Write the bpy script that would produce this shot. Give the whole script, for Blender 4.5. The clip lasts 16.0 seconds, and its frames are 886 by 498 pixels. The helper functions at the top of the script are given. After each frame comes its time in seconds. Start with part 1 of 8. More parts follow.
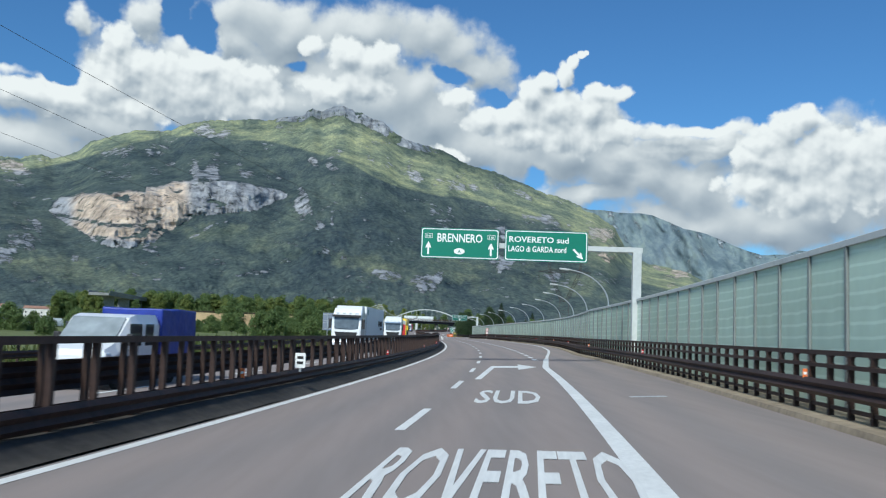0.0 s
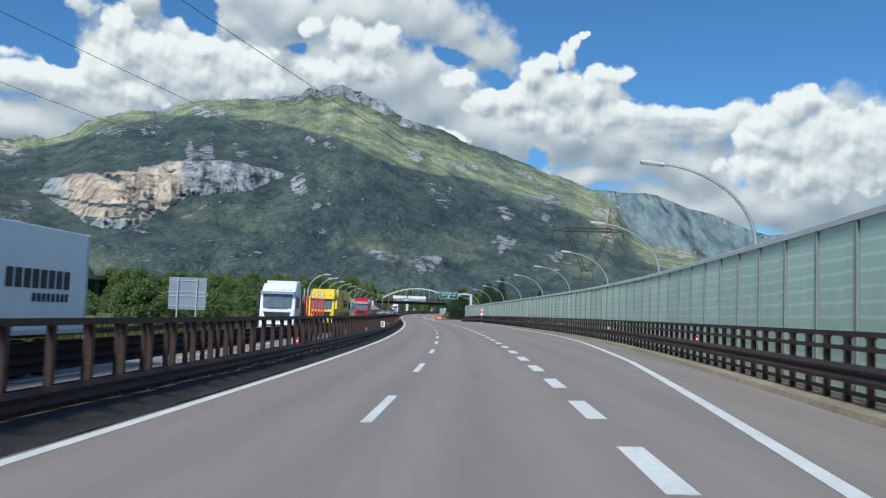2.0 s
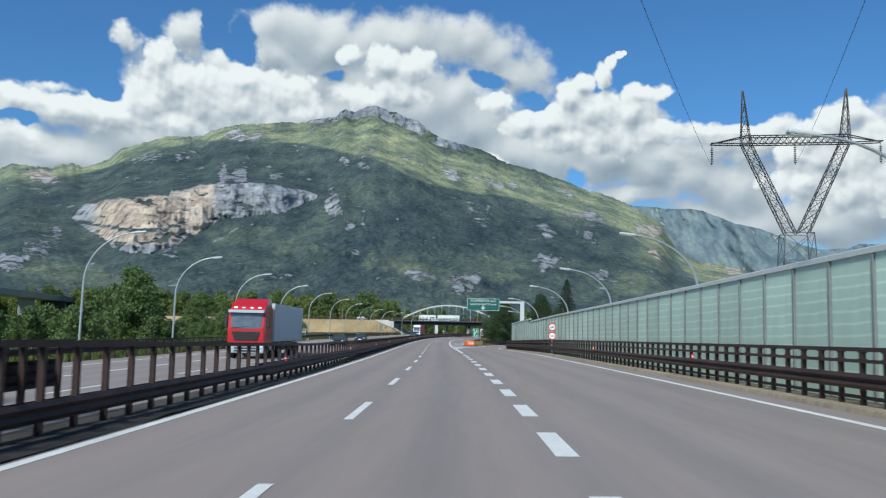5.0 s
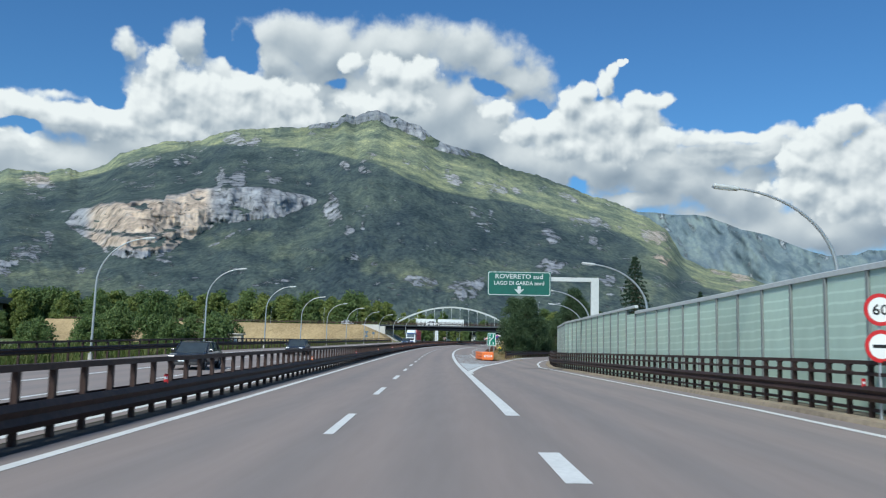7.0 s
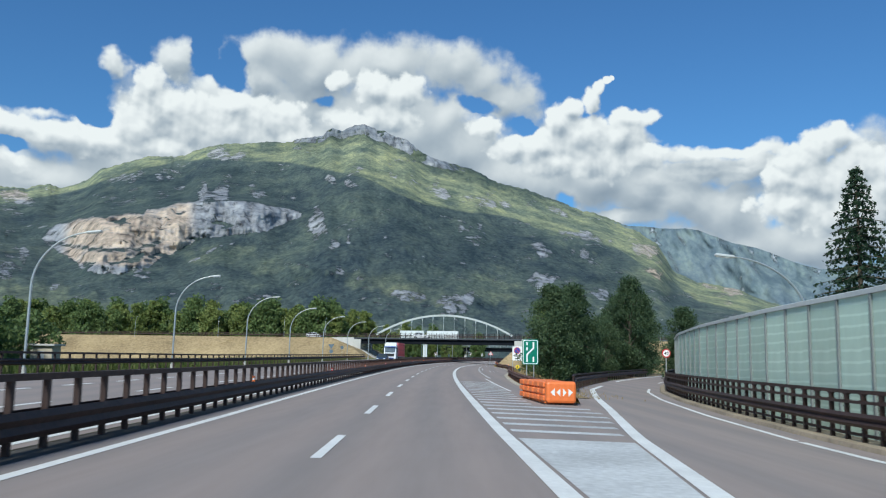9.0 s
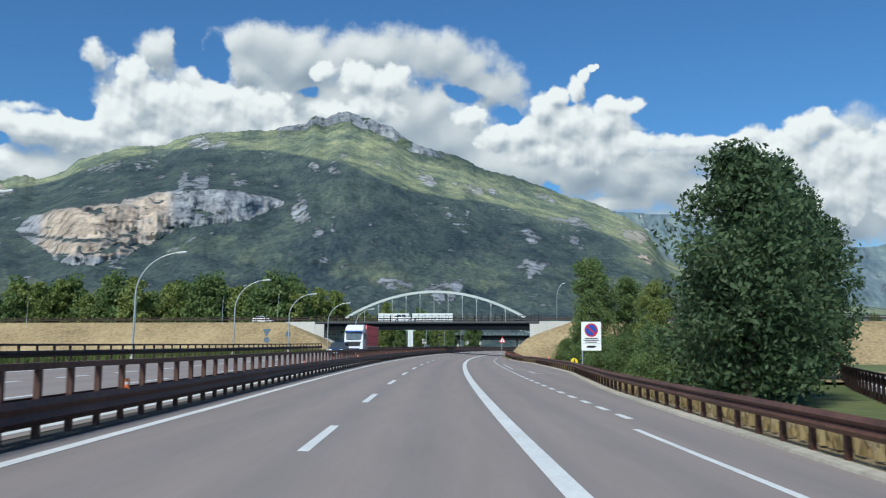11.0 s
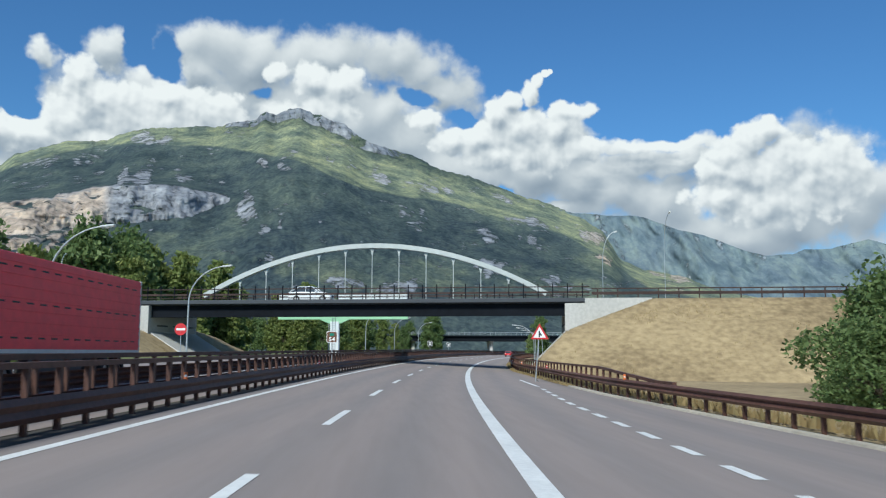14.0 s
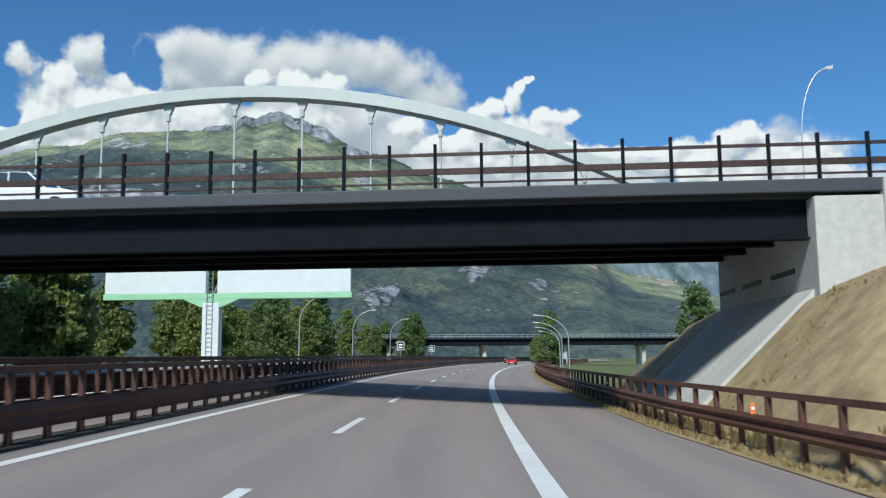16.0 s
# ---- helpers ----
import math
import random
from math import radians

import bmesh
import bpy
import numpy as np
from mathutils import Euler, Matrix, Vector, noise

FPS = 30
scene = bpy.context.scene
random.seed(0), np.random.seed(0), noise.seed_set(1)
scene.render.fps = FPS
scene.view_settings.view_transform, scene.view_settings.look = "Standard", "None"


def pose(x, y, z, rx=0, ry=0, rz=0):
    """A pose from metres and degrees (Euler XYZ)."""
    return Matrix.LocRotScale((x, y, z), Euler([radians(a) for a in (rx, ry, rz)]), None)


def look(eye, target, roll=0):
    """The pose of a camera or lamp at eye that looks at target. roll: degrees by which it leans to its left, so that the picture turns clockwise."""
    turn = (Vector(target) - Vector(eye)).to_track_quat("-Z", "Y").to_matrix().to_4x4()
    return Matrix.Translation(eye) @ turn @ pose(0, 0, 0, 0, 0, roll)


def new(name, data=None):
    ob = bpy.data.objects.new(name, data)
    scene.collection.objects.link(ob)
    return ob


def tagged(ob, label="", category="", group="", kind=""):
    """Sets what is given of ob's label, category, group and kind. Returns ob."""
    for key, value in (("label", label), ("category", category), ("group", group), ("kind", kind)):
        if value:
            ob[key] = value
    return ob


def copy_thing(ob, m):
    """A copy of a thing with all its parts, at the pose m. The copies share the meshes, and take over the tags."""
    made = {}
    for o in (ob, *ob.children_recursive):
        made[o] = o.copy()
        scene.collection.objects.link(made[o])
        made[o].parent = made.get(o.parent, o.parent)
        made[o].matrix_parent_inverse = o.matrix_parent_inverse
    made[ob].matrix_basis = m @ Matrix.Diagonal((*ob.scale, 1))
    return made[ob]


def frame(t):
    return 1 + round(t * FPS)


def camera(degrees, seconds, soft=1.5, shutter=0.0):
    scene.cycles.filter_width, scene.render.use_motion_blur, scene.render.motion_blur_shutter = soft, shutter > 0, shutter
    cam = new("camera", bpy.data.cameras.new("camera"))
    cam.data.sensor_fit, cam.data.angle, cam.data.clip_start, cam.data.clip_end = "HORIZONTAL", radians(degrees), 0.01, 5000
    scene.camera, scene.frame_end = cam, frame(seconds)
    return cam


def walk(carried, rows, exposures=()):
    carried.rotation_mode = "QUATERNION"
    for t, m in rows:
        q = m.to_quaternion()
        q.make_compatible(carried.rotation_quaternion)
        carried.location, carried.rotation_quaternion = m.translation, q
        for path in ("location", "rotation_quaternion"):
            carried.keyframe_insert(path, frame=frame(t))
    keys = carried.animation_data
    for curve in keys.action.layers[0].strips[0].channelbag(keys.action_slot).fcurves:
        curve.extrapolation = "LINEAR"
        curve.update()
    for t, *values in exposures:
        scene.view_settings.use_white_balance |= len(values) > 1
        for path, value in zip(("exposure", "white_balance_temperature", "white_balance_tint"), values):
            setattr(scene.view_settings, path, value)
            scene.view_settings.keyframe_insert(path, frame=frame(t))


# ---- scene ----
cam = camera(54.85, 16.0, soft=1.2, shutter=0.10)
PATH = [
    (0.0, 2.30, -0.30, 1.77, 95.45, -2.26, -1.31),
    (0.5, 4.12, 14.89, 1.74, 95.29, -2.60, -1.23),
    (1.0, 5.76, 30.50, 1.71, 95.12, -2.44, -1.08),
    (1.5, 7.12, 45.85, 1.68, 94.65, -1.99, -0.99),
    (2.0, 8.25, 61.19, 1.65, 94.25, -2.09, -1.19),
    (2.5, 9.38, 76.54, 1.63, 94.46, -2.35, -1.06),
    (3.0, 10.28, 91.93, 1.61, 94.75, -2.76, -0.82),
    (3.5, 10.95, 107.38, 1.58, 95.08, -2.80, -0.08),
    (4.0, 11.42, 122.65, 1.57, 95.04, -2.40, 0.70),
    (4.5, 11.57, 137.99, 1.56, 95.22, -1.69, 1.20),
    (5.0, 11.57, 153.40, 1.55, 95.70, -1.28, 1.53),
    (7.5, 9.61, 229.38, 1.47, 96.48, -1.36, 1.70),
    (8.0, 9.03, 243.70, 1.45, 96.91, -1.43, 1.69),
    (8.5, 8.47, 259.97, 1.40, 97.13, -1.17, 1.44),
    (9.0, 7.93, 276.00, 1.35, 97.35, -0.91, 0.90),
    (11.5, 6.14, 351.89, 1.40, 96.61, -0.11, -0.02),
    (12.0, 6.05, 367.11, 1.45, 96.87, -0.08, -0.25),
    (12.5, 6.09, 382.81, 1.52, 97.08, -0.01, -0.78),
    (13.0, 6.27, 397.30, 1.58, 96.87, 0.26, -1.47),
    (13.5, 6.58, 411.80, 1.64, 96.79, 0.32, -2.19),
    (14.0, 7.08, 427.60, 1.68, 96.90, -0.02, -2.99),
    (14.5, 7.76, 443.26, 1.71, 97.01, -0.03, -3.36),
    (15.0, 8.57, 458.25, 1.73, 97.19, 0.01, -3.31),
    (15.5, 9.58, 473.34, 1.76, 97.23, 0.03, -3.48),
    (16.0, 10.78, 488.29, 1.79, 97.34, 0.46, -4.05),
]
walk(cam, [(t, pose(*p)) for t, *p in PATH], ((0.0, 0.0, 6150, 3.0), (16.0, 0.0, 6150, 3.0)))

# the road: heading in degrees every 25 m, height and bank every 60 m
HEAD = [-9.15, -7.75, -6.35, -4.92, -3.49, -2.11, -0.88, 0.13, 0.92, 1.53, 1.93, 2.09, 2.01, 1.76, 1.39, 0.84, 0.09, -0.82, -1.79, -2.81, -4.03, -5.23, -6.39, -7.53, -8.69, -9.86, -11.02, -12.19, -13.35, -14.52]
BANK_S = [0, 60, 120, 180, 240, 300, 360, 420, 480, 560, 640]
BANK = [0.0284, 0.0294, 0.0280, 0.0170, 0.0040, -0.0293, -0.0267, -0.0309, -0.0469, -0.0620, -0.0530]
ELEV = [0.00, -0.11, -0.20, -0.21, -0.25, -0.37, -0.23, 0.03, 0.18, 0.42, 0.59]

HS = [-25 + 25 * i for i in range(len(HEAD))]


def road_table():
    s = np.arange(-150.0, 1101.0, 1.0)
    slope0 = (HEAD[1] - HEAD[0]) / 25
    h = np.interp(s, HS, HEAD)
    h = np.where(s < HS[0], HEAD[0] + slope0 * (s - HS[0]), h)
    h = np.where(s > HS[-1], HEAD[-1] - 0.03 * np.minimum(s - HS[-1], 250), h)
    a = np.radians(h)
    m = (a[1:] + a[:-1]) / 2
    x = np.concatenate([[0], np.cumsum(-np.sin(m))])
    y = np.concatenate([[0], np.cumsum(np.cos(m))])
    i0 = 150
    return s, x - x[i0], y - y[i0], a


RS, RX, RY, RA = road_table()


def road_z(s, d):
    return np.interp(s, BANK_S, ELEV) + np.clip(d, -24, 20) * np.interp(s, BANK_S, BANK)


def P(s, d, z=0.0):
    """A point s metres along the road, d to the right of the lane divider, z over the surface."""
    a = float(np.interp(s, RS, RA))
    return Vector((float(np.interp(s, RS, RX)) + d * math.cos(a), float(np.interp(s, RS, RY)) + d * math.sin(a), float(road_z(s, d)) + z))


def at(s, d, z=0.0, turn=0.0):
    """A pose on the road: x to the right, y along it."""
    a = float(np.interp(s, RS, RA))
    return Matrix.Translation(P(s, d, z)) @ Matrix.Rotation(a + radians(turn), 4, "Z")


def curve_of(points):
    """A smooth-enough function through (s, d) pairs."""
    a = [q[0] for q in points]
    b = [q[1] for q in points]
    return lambda s: float(np.interp(s, a, b))


def laid(s, d, z=0.0):
    """A pose on the banked surface: x to the right in the road's plane, y along it."""
    p, a, b = P(s, d, z), P(s, d + 1, z), P(s + 1, d, z)
    x, y = (a - p).normalized(), (b - p).normalized()
    n = x.cross(y).normalized()
    m = Matrix((x, n.cross(x), n)).transposed().to_4x4()
    m.translation = p
    return m


# ---- world, sun ----
SUN_EL, SUN_X, SUN_Y = 41.0, -0.37, -0.93
to_sun = Vector((SUN_X * math.cos(radians(SUN_EL)), SUN_Y * math.cos(radians(SUN_EL)), math.sin(radians(SUN_EL)))).normalized()
world = bpy.data.worlds.new("sky")
scene.world = world
world.use_nodes = True
wt = world.node_tree
wt.nodes.clear()


# clouds as (azimuth, elevation, half width, half height) in degrees: the broad grey ones behind, the bright heads before them, the gaps of blue
BROAD = [
    (-10.65, 18.91, 5.10, 1.65), (-5.27, 19.67, 4.31, 1.49), (-0.18, 19.16, 3.14, 1.65), (3.16, 17.38, 2.43, 1.65), (-13.63, 17.97, 2.16, 1.10), (-26.45, 10.36, 5.49, 1.76),
    (-21.6, 12.26, 4.31, 1.76), (-27.77, 11.24, 2.35, 0.78), (-7.48, 16.22, 3.92, 1.76), (-2.82, 15.47, 3.92, 2.16), (-0.06, 13.68, 3.53, 2.16), (2.65, 12.4, 3.14, 1.57),
    (6.47, 12.22, 3.14, 1.65), (9.09, 11.82, 3.53, 2.16), (12.04, 11.02, 3.14, 1.76), (14.9, 10.58, 3.14, 1.76), (17.34, 9.96, 3.53, 1.76), (15.99, 13.2, 2.6, 0.42),
    (18.41, 13.2, 3.14, 0.42), (10.94, 9.21, 3.53, 0.78),
]
BROAD += [
    (17.31, 7.64, 5.49, 1.57), (22.28, 7.33, 4.71, 1.76), (-19.15, 18.58, 1.49, 1.18), (-22.79, 17.91, 0.86, 0.71), (-27.04, 14.55, 2.16, 0.55), (-16.52, 16.48, 2.35, 1.57),
    (24.82, 8.43, 3.53, 2.35), (28.42, 9.23, 3.53, 2.75), (-14.55, 13.77, 3.92, 1.57), (-10.47, 14.41, 2.75, 1.57), (-32.23, 10.52, 4.71, 2.35), (-34.05, 12.19, 3.53, 1.57),
    (-60, 25, 16, 5), (-110, 22, 14, 5), (150, 24, 22, 5), (80, 20, 15, 4),
]
BROAD += [
    (-20, 15, 3.6, 2.4), (-25, 13.2, 4.2, 1.2), (-16, 15.2, 3.5, 2.0), (-11.5, 16.4, 3.2, 1.8), (6.5, 14.6, 2.4, 1.5), (10.5, 14.2, 2.6, 1.6), (22.5, 11, 3, 2), (26.5, 11, 3, 2.6), (-8, 14.6, 3, 1.5), (15.5, 12.3, 2.6, 0.9), (19, 12.2, 2.4, 1.0), (13, 12.2, 2.4, 1.0),
]
HEADS = [
    (-20.04, 15.41, 2.04, 1.96), (-20.65, 16.91, 1.10, 1.25), (-21.54, 14.2, 1.88, 1.49), (-18.24, 14.89, 2.55, 1.96), (-15.69, 14.58, 2.94, 1.65), (-25.68, 13.44, 2.94, 1.02),
    (-28.55, 13.6, 1.76, 1.02), (-23.35, 13.13, 2.35, 1.02), (-12.77, 15.35, 2.16, 1.65), (-11.59, 14.27, 1.49, 1.02), (-15.4, 16.15, 1.76, 0.86), (-19.92, 13.13, 2.75, 0.94),
    (-5.99, 17.85, 1.57, 1.25), (-8.32, 18.27, 0.94, 0.59), (-4.04, 17.56, 1.76, 1.25), (-5.16, 16.06, 2.16, 1.25), (-7.07, 15.5, 1.76, 0.98), (1.76, 15.36, 1.25, 0.86),
    (6.89, 15.88, 1.10, 1.10), (7.57, 16.67, 0.94, 0.71),
]
HEADS += [
    (8.92, 17.1, 0.71, 0.94), (9.45, 17.9, 0.47, 0.47), (9.97, 18.31, 0.35, 0.27), (10.31, 18.44, 0.20, 0.20), (8.33, 14.94, 2.16, 1.37), (10.94, 14.8, 1.76, 1.25),
    (11.49, 15.86, 1.37, 0.63), (12.7, 15.7, 0.86, 0.71), (12.77, 13.47, 1.41, 0.86), (5.69, 14.25, 2.16, 1.25), (3.40, 14, 1.49, 1.02), (9.46, 13.2, 2.94, 1.33),
    (6.46, 13.14, 2.35, 0.98), (23.37, 13.45, 1.41, 1.10), (24.33, 14.04, 1.10, 0.86), (22.06, 12.52, 1.49, 1.10), (20.8, 11.57, 1.25, 0.71),
    (22.84, 11.1, 2.94, 1.41), (25.37, 11.94, 2.16, 1.65),
]
HEADS += [
    (21.36, 9.90, 2.35, 1.18), (24.07, 9.32, 3.14, 1.57), (27.6, 10.93, 2.75, 2.35), (0.37, 11.44, 1.96, 0.71),
    (-31.52, 12.74, 2.35, 1.18),
]
GAPS = [
    (-9.34, 16.88, 1.02, 0.31), (1.04, 16.75, 1.57, 0.55), (4.53, 15.55, 0.94, 0.63), (7.23, 10.65, 0.78, 0.71), (-28.84, 12.36, 1.18, 0.43), (-15.5, 18.16, 0.86, 1.33),
    (-17.38, 19.02, 0.94, 1.02), (-23.77, 14.64, 1.18, 0.63), (-26.82, 16.09, 3.53, 1.96), (14.93, 14.88, 2.35, 0.94),
]


def cloud_field(name, blobs, warp_scale, warp_by, fine_scale, fine_by, cells, reach_out):
    """Node group: direction in degrees (azimuth, elevation) to cloud density."""
    g = bpy.data.node_groups.new(name, "ShaderNodeTree")
    g.interface.new_socket("P", in_out="INPUT", socket_type="NodeSocketVector")
    g.interface.new_socket("Detail", in_out="INPUT", socket_type="NodeSocketFloat")
    g.interface.new_socket("Density", in_out="OUTPUT", socket_type="NodeSocketFloat")
    n, l = g.nodes, g.links
    gi, go = n.new("NodeGroupInput"), n.new("NodeGroupOutput")

    def m(op, x, y=None, z=None):
        q = n.new("ShaderNodeMath")
        q.operation = op
        for i, v in enumerate((x, y, z)):
            if isinstance(v, (int, float)):
                q.inputs[i].default_value = v
            elif v is not None:
                l.new(v, q.inputs[i])
        return q.outputs[0]
    warp = n.new("ShaderNodeTexNoise")
    warp.inputs["Scale"].default_value, warp.inputs["Detail"].default_value, warp.inputs["Roughness"].default_value = warp_scale, 4.0, 0.55
    l.new(gi.outputs[0], warp.inputs["Vector"])
    sub = n.new("ShaderNodeVectorMath")
    sub.operation = "SUBTRACT"
    l.new(warp.outputs["Color"], sub.inputs[0])
    sub.inputs[1].default_value = (0.5, 0.5, 0.5)
    mad = n.new("ShaderNodeVectorMath")
    mad.operation = "MULTIPLY_ADD"
    l.new(sub.outputs[0], mad.inputs[0])
    mad.inputs[1].default_value = (warp_by, warp_by * 0.8, 0.0)
    l.new(gi.outputs[0], mad.inputs[2])

    def reach(cx, cy, rx, ry):
        a = n.new("ShaderNodeVectorMath")
        a.operation = "MULTIPLY_ADD"
        l.new(mad.outputs[0], a.inputs[0])
        a.inputs[1].default_value = (1 / rx, 1 / ry, 0)
        a.inputs[2].default_value = (-cx / rx, -cy / ry, 0)
        b = n.new("ShaderNodeVectorMath")
        b.operation = "LENGTH"
        l.new(a.outputs[0], b.inputs[0])
        return b.outputs["Value"]

    def nearest(rows):
        last = reach(*rows[0])
        for q in rows[1:]:
            last = m("SMOOTH_MIN", last, reach(*q), 0.2)
        return last
    fine = n.new("ShaderNodeTexNoise")
    fine.inputs["Scale"].default_value, fine.inputs["Roughness"].default_value = fine_scale, 0.56
    l.new(gi.outputs[1], fine.inputs["Detail"])
    l.new(gi.outputs[0], fine.inputs["Vector"])
    mass = m("SUBTRACT", reach_out, nearest(blobs))
    mass = m("SUBTRACT", mass, m("MULTIPLY", m("MAXIMUM", m("SUBTRACT", 1.25, nearest(GAPS)), 0.0), 1.1))
    mass = m("MULTIPLY_ADD", m("SUBTRACT", fine.outputs["Fac"], 0.5), fine_by, mass)
    if cells:
        # heaped round puffs
        vor = n.new("ShaderNodeTexVoronoi")
        vor.feature = "SMOOTH_F1"
        vor.inputs["Scale"].default_value, vor.inputs["Detail"].default_value, vor.inputs["Roughness"].default_value = cells, 2.0, 0.5
        vor.inputs["Smoothness"].default_value = 0.35
        l.new(mad.outputs[0], vor.inputs["Vector"])
        mass = m("MULTIPLY_ADD", m("SUBTRACT", 0.46, vor.outputs["Distance"]), 0.5, mass)
    l.new(mass, go.inputs[0])
    return g


def build_world():
    n, l = wt.nodes, wt.links
    out = n.new("ShaderNodeOutputWorld")
    sky = n.new("ShaderNodeTexSky")
    sky.sky_type, sky.sun_disc = "NISHITA", False
    sky.sun_elevation, sky.sun_rotation = radians(SUN_EL), math.atan2(SUN_X, SUN_Y)
    sky.air_density, sky.dust_density, sky.ozone_density = 1.0, 0.3, 2.5
    bg_sky = n.new("ShaderNodeBackground")
    bg_sky.inputs["Strength"].default_value = SKY_STRENGTH
    tone = n.new("ShaderNodeMix")
    tone.data_type, tone.blend_type = "RGBA", "MULTIPLY"
    tone.inputs["Factor"].default_value = 1.0
    l.new(sky.outputs[0], tone.inputs["A"])
    tone.inputs["B"].default_value = (0.54, 0.88, 1.19, 1)
    l.new(tone.outputs["Result"], bg_sky.inputs["Color"])
    tc = n.new("ShaderNodeTexCoord")
    sep = n.new("ShaderNodeSeparateXYZ")
    l.new(tc.outputs["Generated"], sep.inputs[0])

    def m(op, a, b=None, c=None):
        q = n.new("ShaderNodeMath")
        q.operation = op
        for i, v in enumerate((a, b, c)):
            if isinstance(v, (int, float)):
                q.inputs[i].default_value = v
            elif v is not None:
                l.new(v, q.inputs[i])
        return q.outputs[0]
    az = m("MULTIPLY", m("ARCTAN2", sep.outputs[0], sep.outputs[1]), 57.29578)
    el = m("MULTIPLY", m("ARCSINE", sep.outputs[2]), 57.29578)
    comb = n.new("ShaderNodeCombineXYZ")
    l.new(az, comb.inputs[0])
    l.new(el, comb.inputs[1])

    def sample(field, detail, shift=None):
        g = n.new("ShaderNodeGroup")
        g.node_tree = field
        g.inputs[1].default_value = detail
        src = comb.outputs[0]
        if shift:
            off = n.new("ShaderNodeVectorMath")
            off.operation = "ADD"
            l.new(src, off.inputs[0])
            off.inputs[1].default_value = (*shift, 0)
            src = off.outputs[0]
        l.new(src, g.inputs[0])
        return g.outputs[0]

    def layer(field, smooth, edge, lit, relief, thick, shift, over, below):
        """One depth of cloud over what lies behind it: lit towards the sun, grey under its own mass."""
        here, soft = sample(field, 7.0), sample(field, smooth)
        alpha = n.new("ShaderNodeMapRange")
        alpha.interpolation_type = "SMOOTHSTEP"
        l.new(here, alpha.inputs["Value"])
        alpha.inputs["From Min"].default_value, alpha.inputs["From Max"].default_value = edge
        slope = m("MULTIPLY", m("SUBTRACT", soft, sample(field, smooth, shift)), relief)
        heavy = m("MULTIPLY", m("MAXIMUM", m("MINIMUM", sample(field, 0.5, over), 1.3), 0.0), thick)
        fac = m("SUBTRACT", m("ADD", slope, lit), heavy)
        ramp = n.new("ShaderNodeValToRGB")
        l.new(fac, ramp.inputs["Fac"])
        e = ramp.color_ramp.elements
        e[0].position, e[0].color = 0.0, (0.36, 0.43, 0.52, 1)
        e[1].position, e[1].color = 1.0, (1.13, 1.13, 1.12, 1)
        for at_, col in ((0.3, (0.55, 0.61, 0.68, 1)), (0.6, (0.83, 0.86, 0.89, 1)), (0.8, (1.01, 1.02, 1.03, 1))):
            e.new(at_).color = col
        bg = n.new("ShaderNodeBackground")
        bg.inputs["Strength"].default_value = CLOUD_STRENGTH
        l.new(ramp.outputs["Color"], bg.inputs["Color"])
        mix = n.new("ShaderNodeMixShader")
        l.new(alpha.outputs["Result"], mix.inputs["Fac"])
        l.new(below, mix.inputs[1])
        l.new(bg.outputs[0], mix.inputs[2])
        return mix.outputs[0]
    broad = cloud_field("broad_clouds", BROAD, 0.25, 4.0, 0.45, 1.3, 0, 1.36)
    heads = cloud_field("cloud_heads", HEADS, 0.5, 0.9, 1.1, 0.8, 0.8, 1.44)
    far_layer = layer(broad, 0.5, (0.02, 0.70), 0.54, 0.34, 0.22, (-0.3, 0.8), (-0.2, 1.3), bg_sky.outputs[0])
    near_layer = layer(heads, 1.0, (0.04, 0.42), 0.86, 0.55, 0.33, (-0.2, 0.45), (-0.2, 1.0), far_layer)
    l.new(near_layer, out.inputs["Surface"])


SKY_STRENGTH, CLOUD_STRENGTH = 0.092, 0.79
build_world()
sun = new("sun", bpy.data.lights.new("sun", "SUN"))
sun.data.energy, sun.data.angle, sun.data.color = 4.6, radians(11.0), (1.0, 0.97, 0.91)
sun.matrix_world = look(to_sun * 100, (0, 0, 0))
scene.view_settings.exposure = 0.0


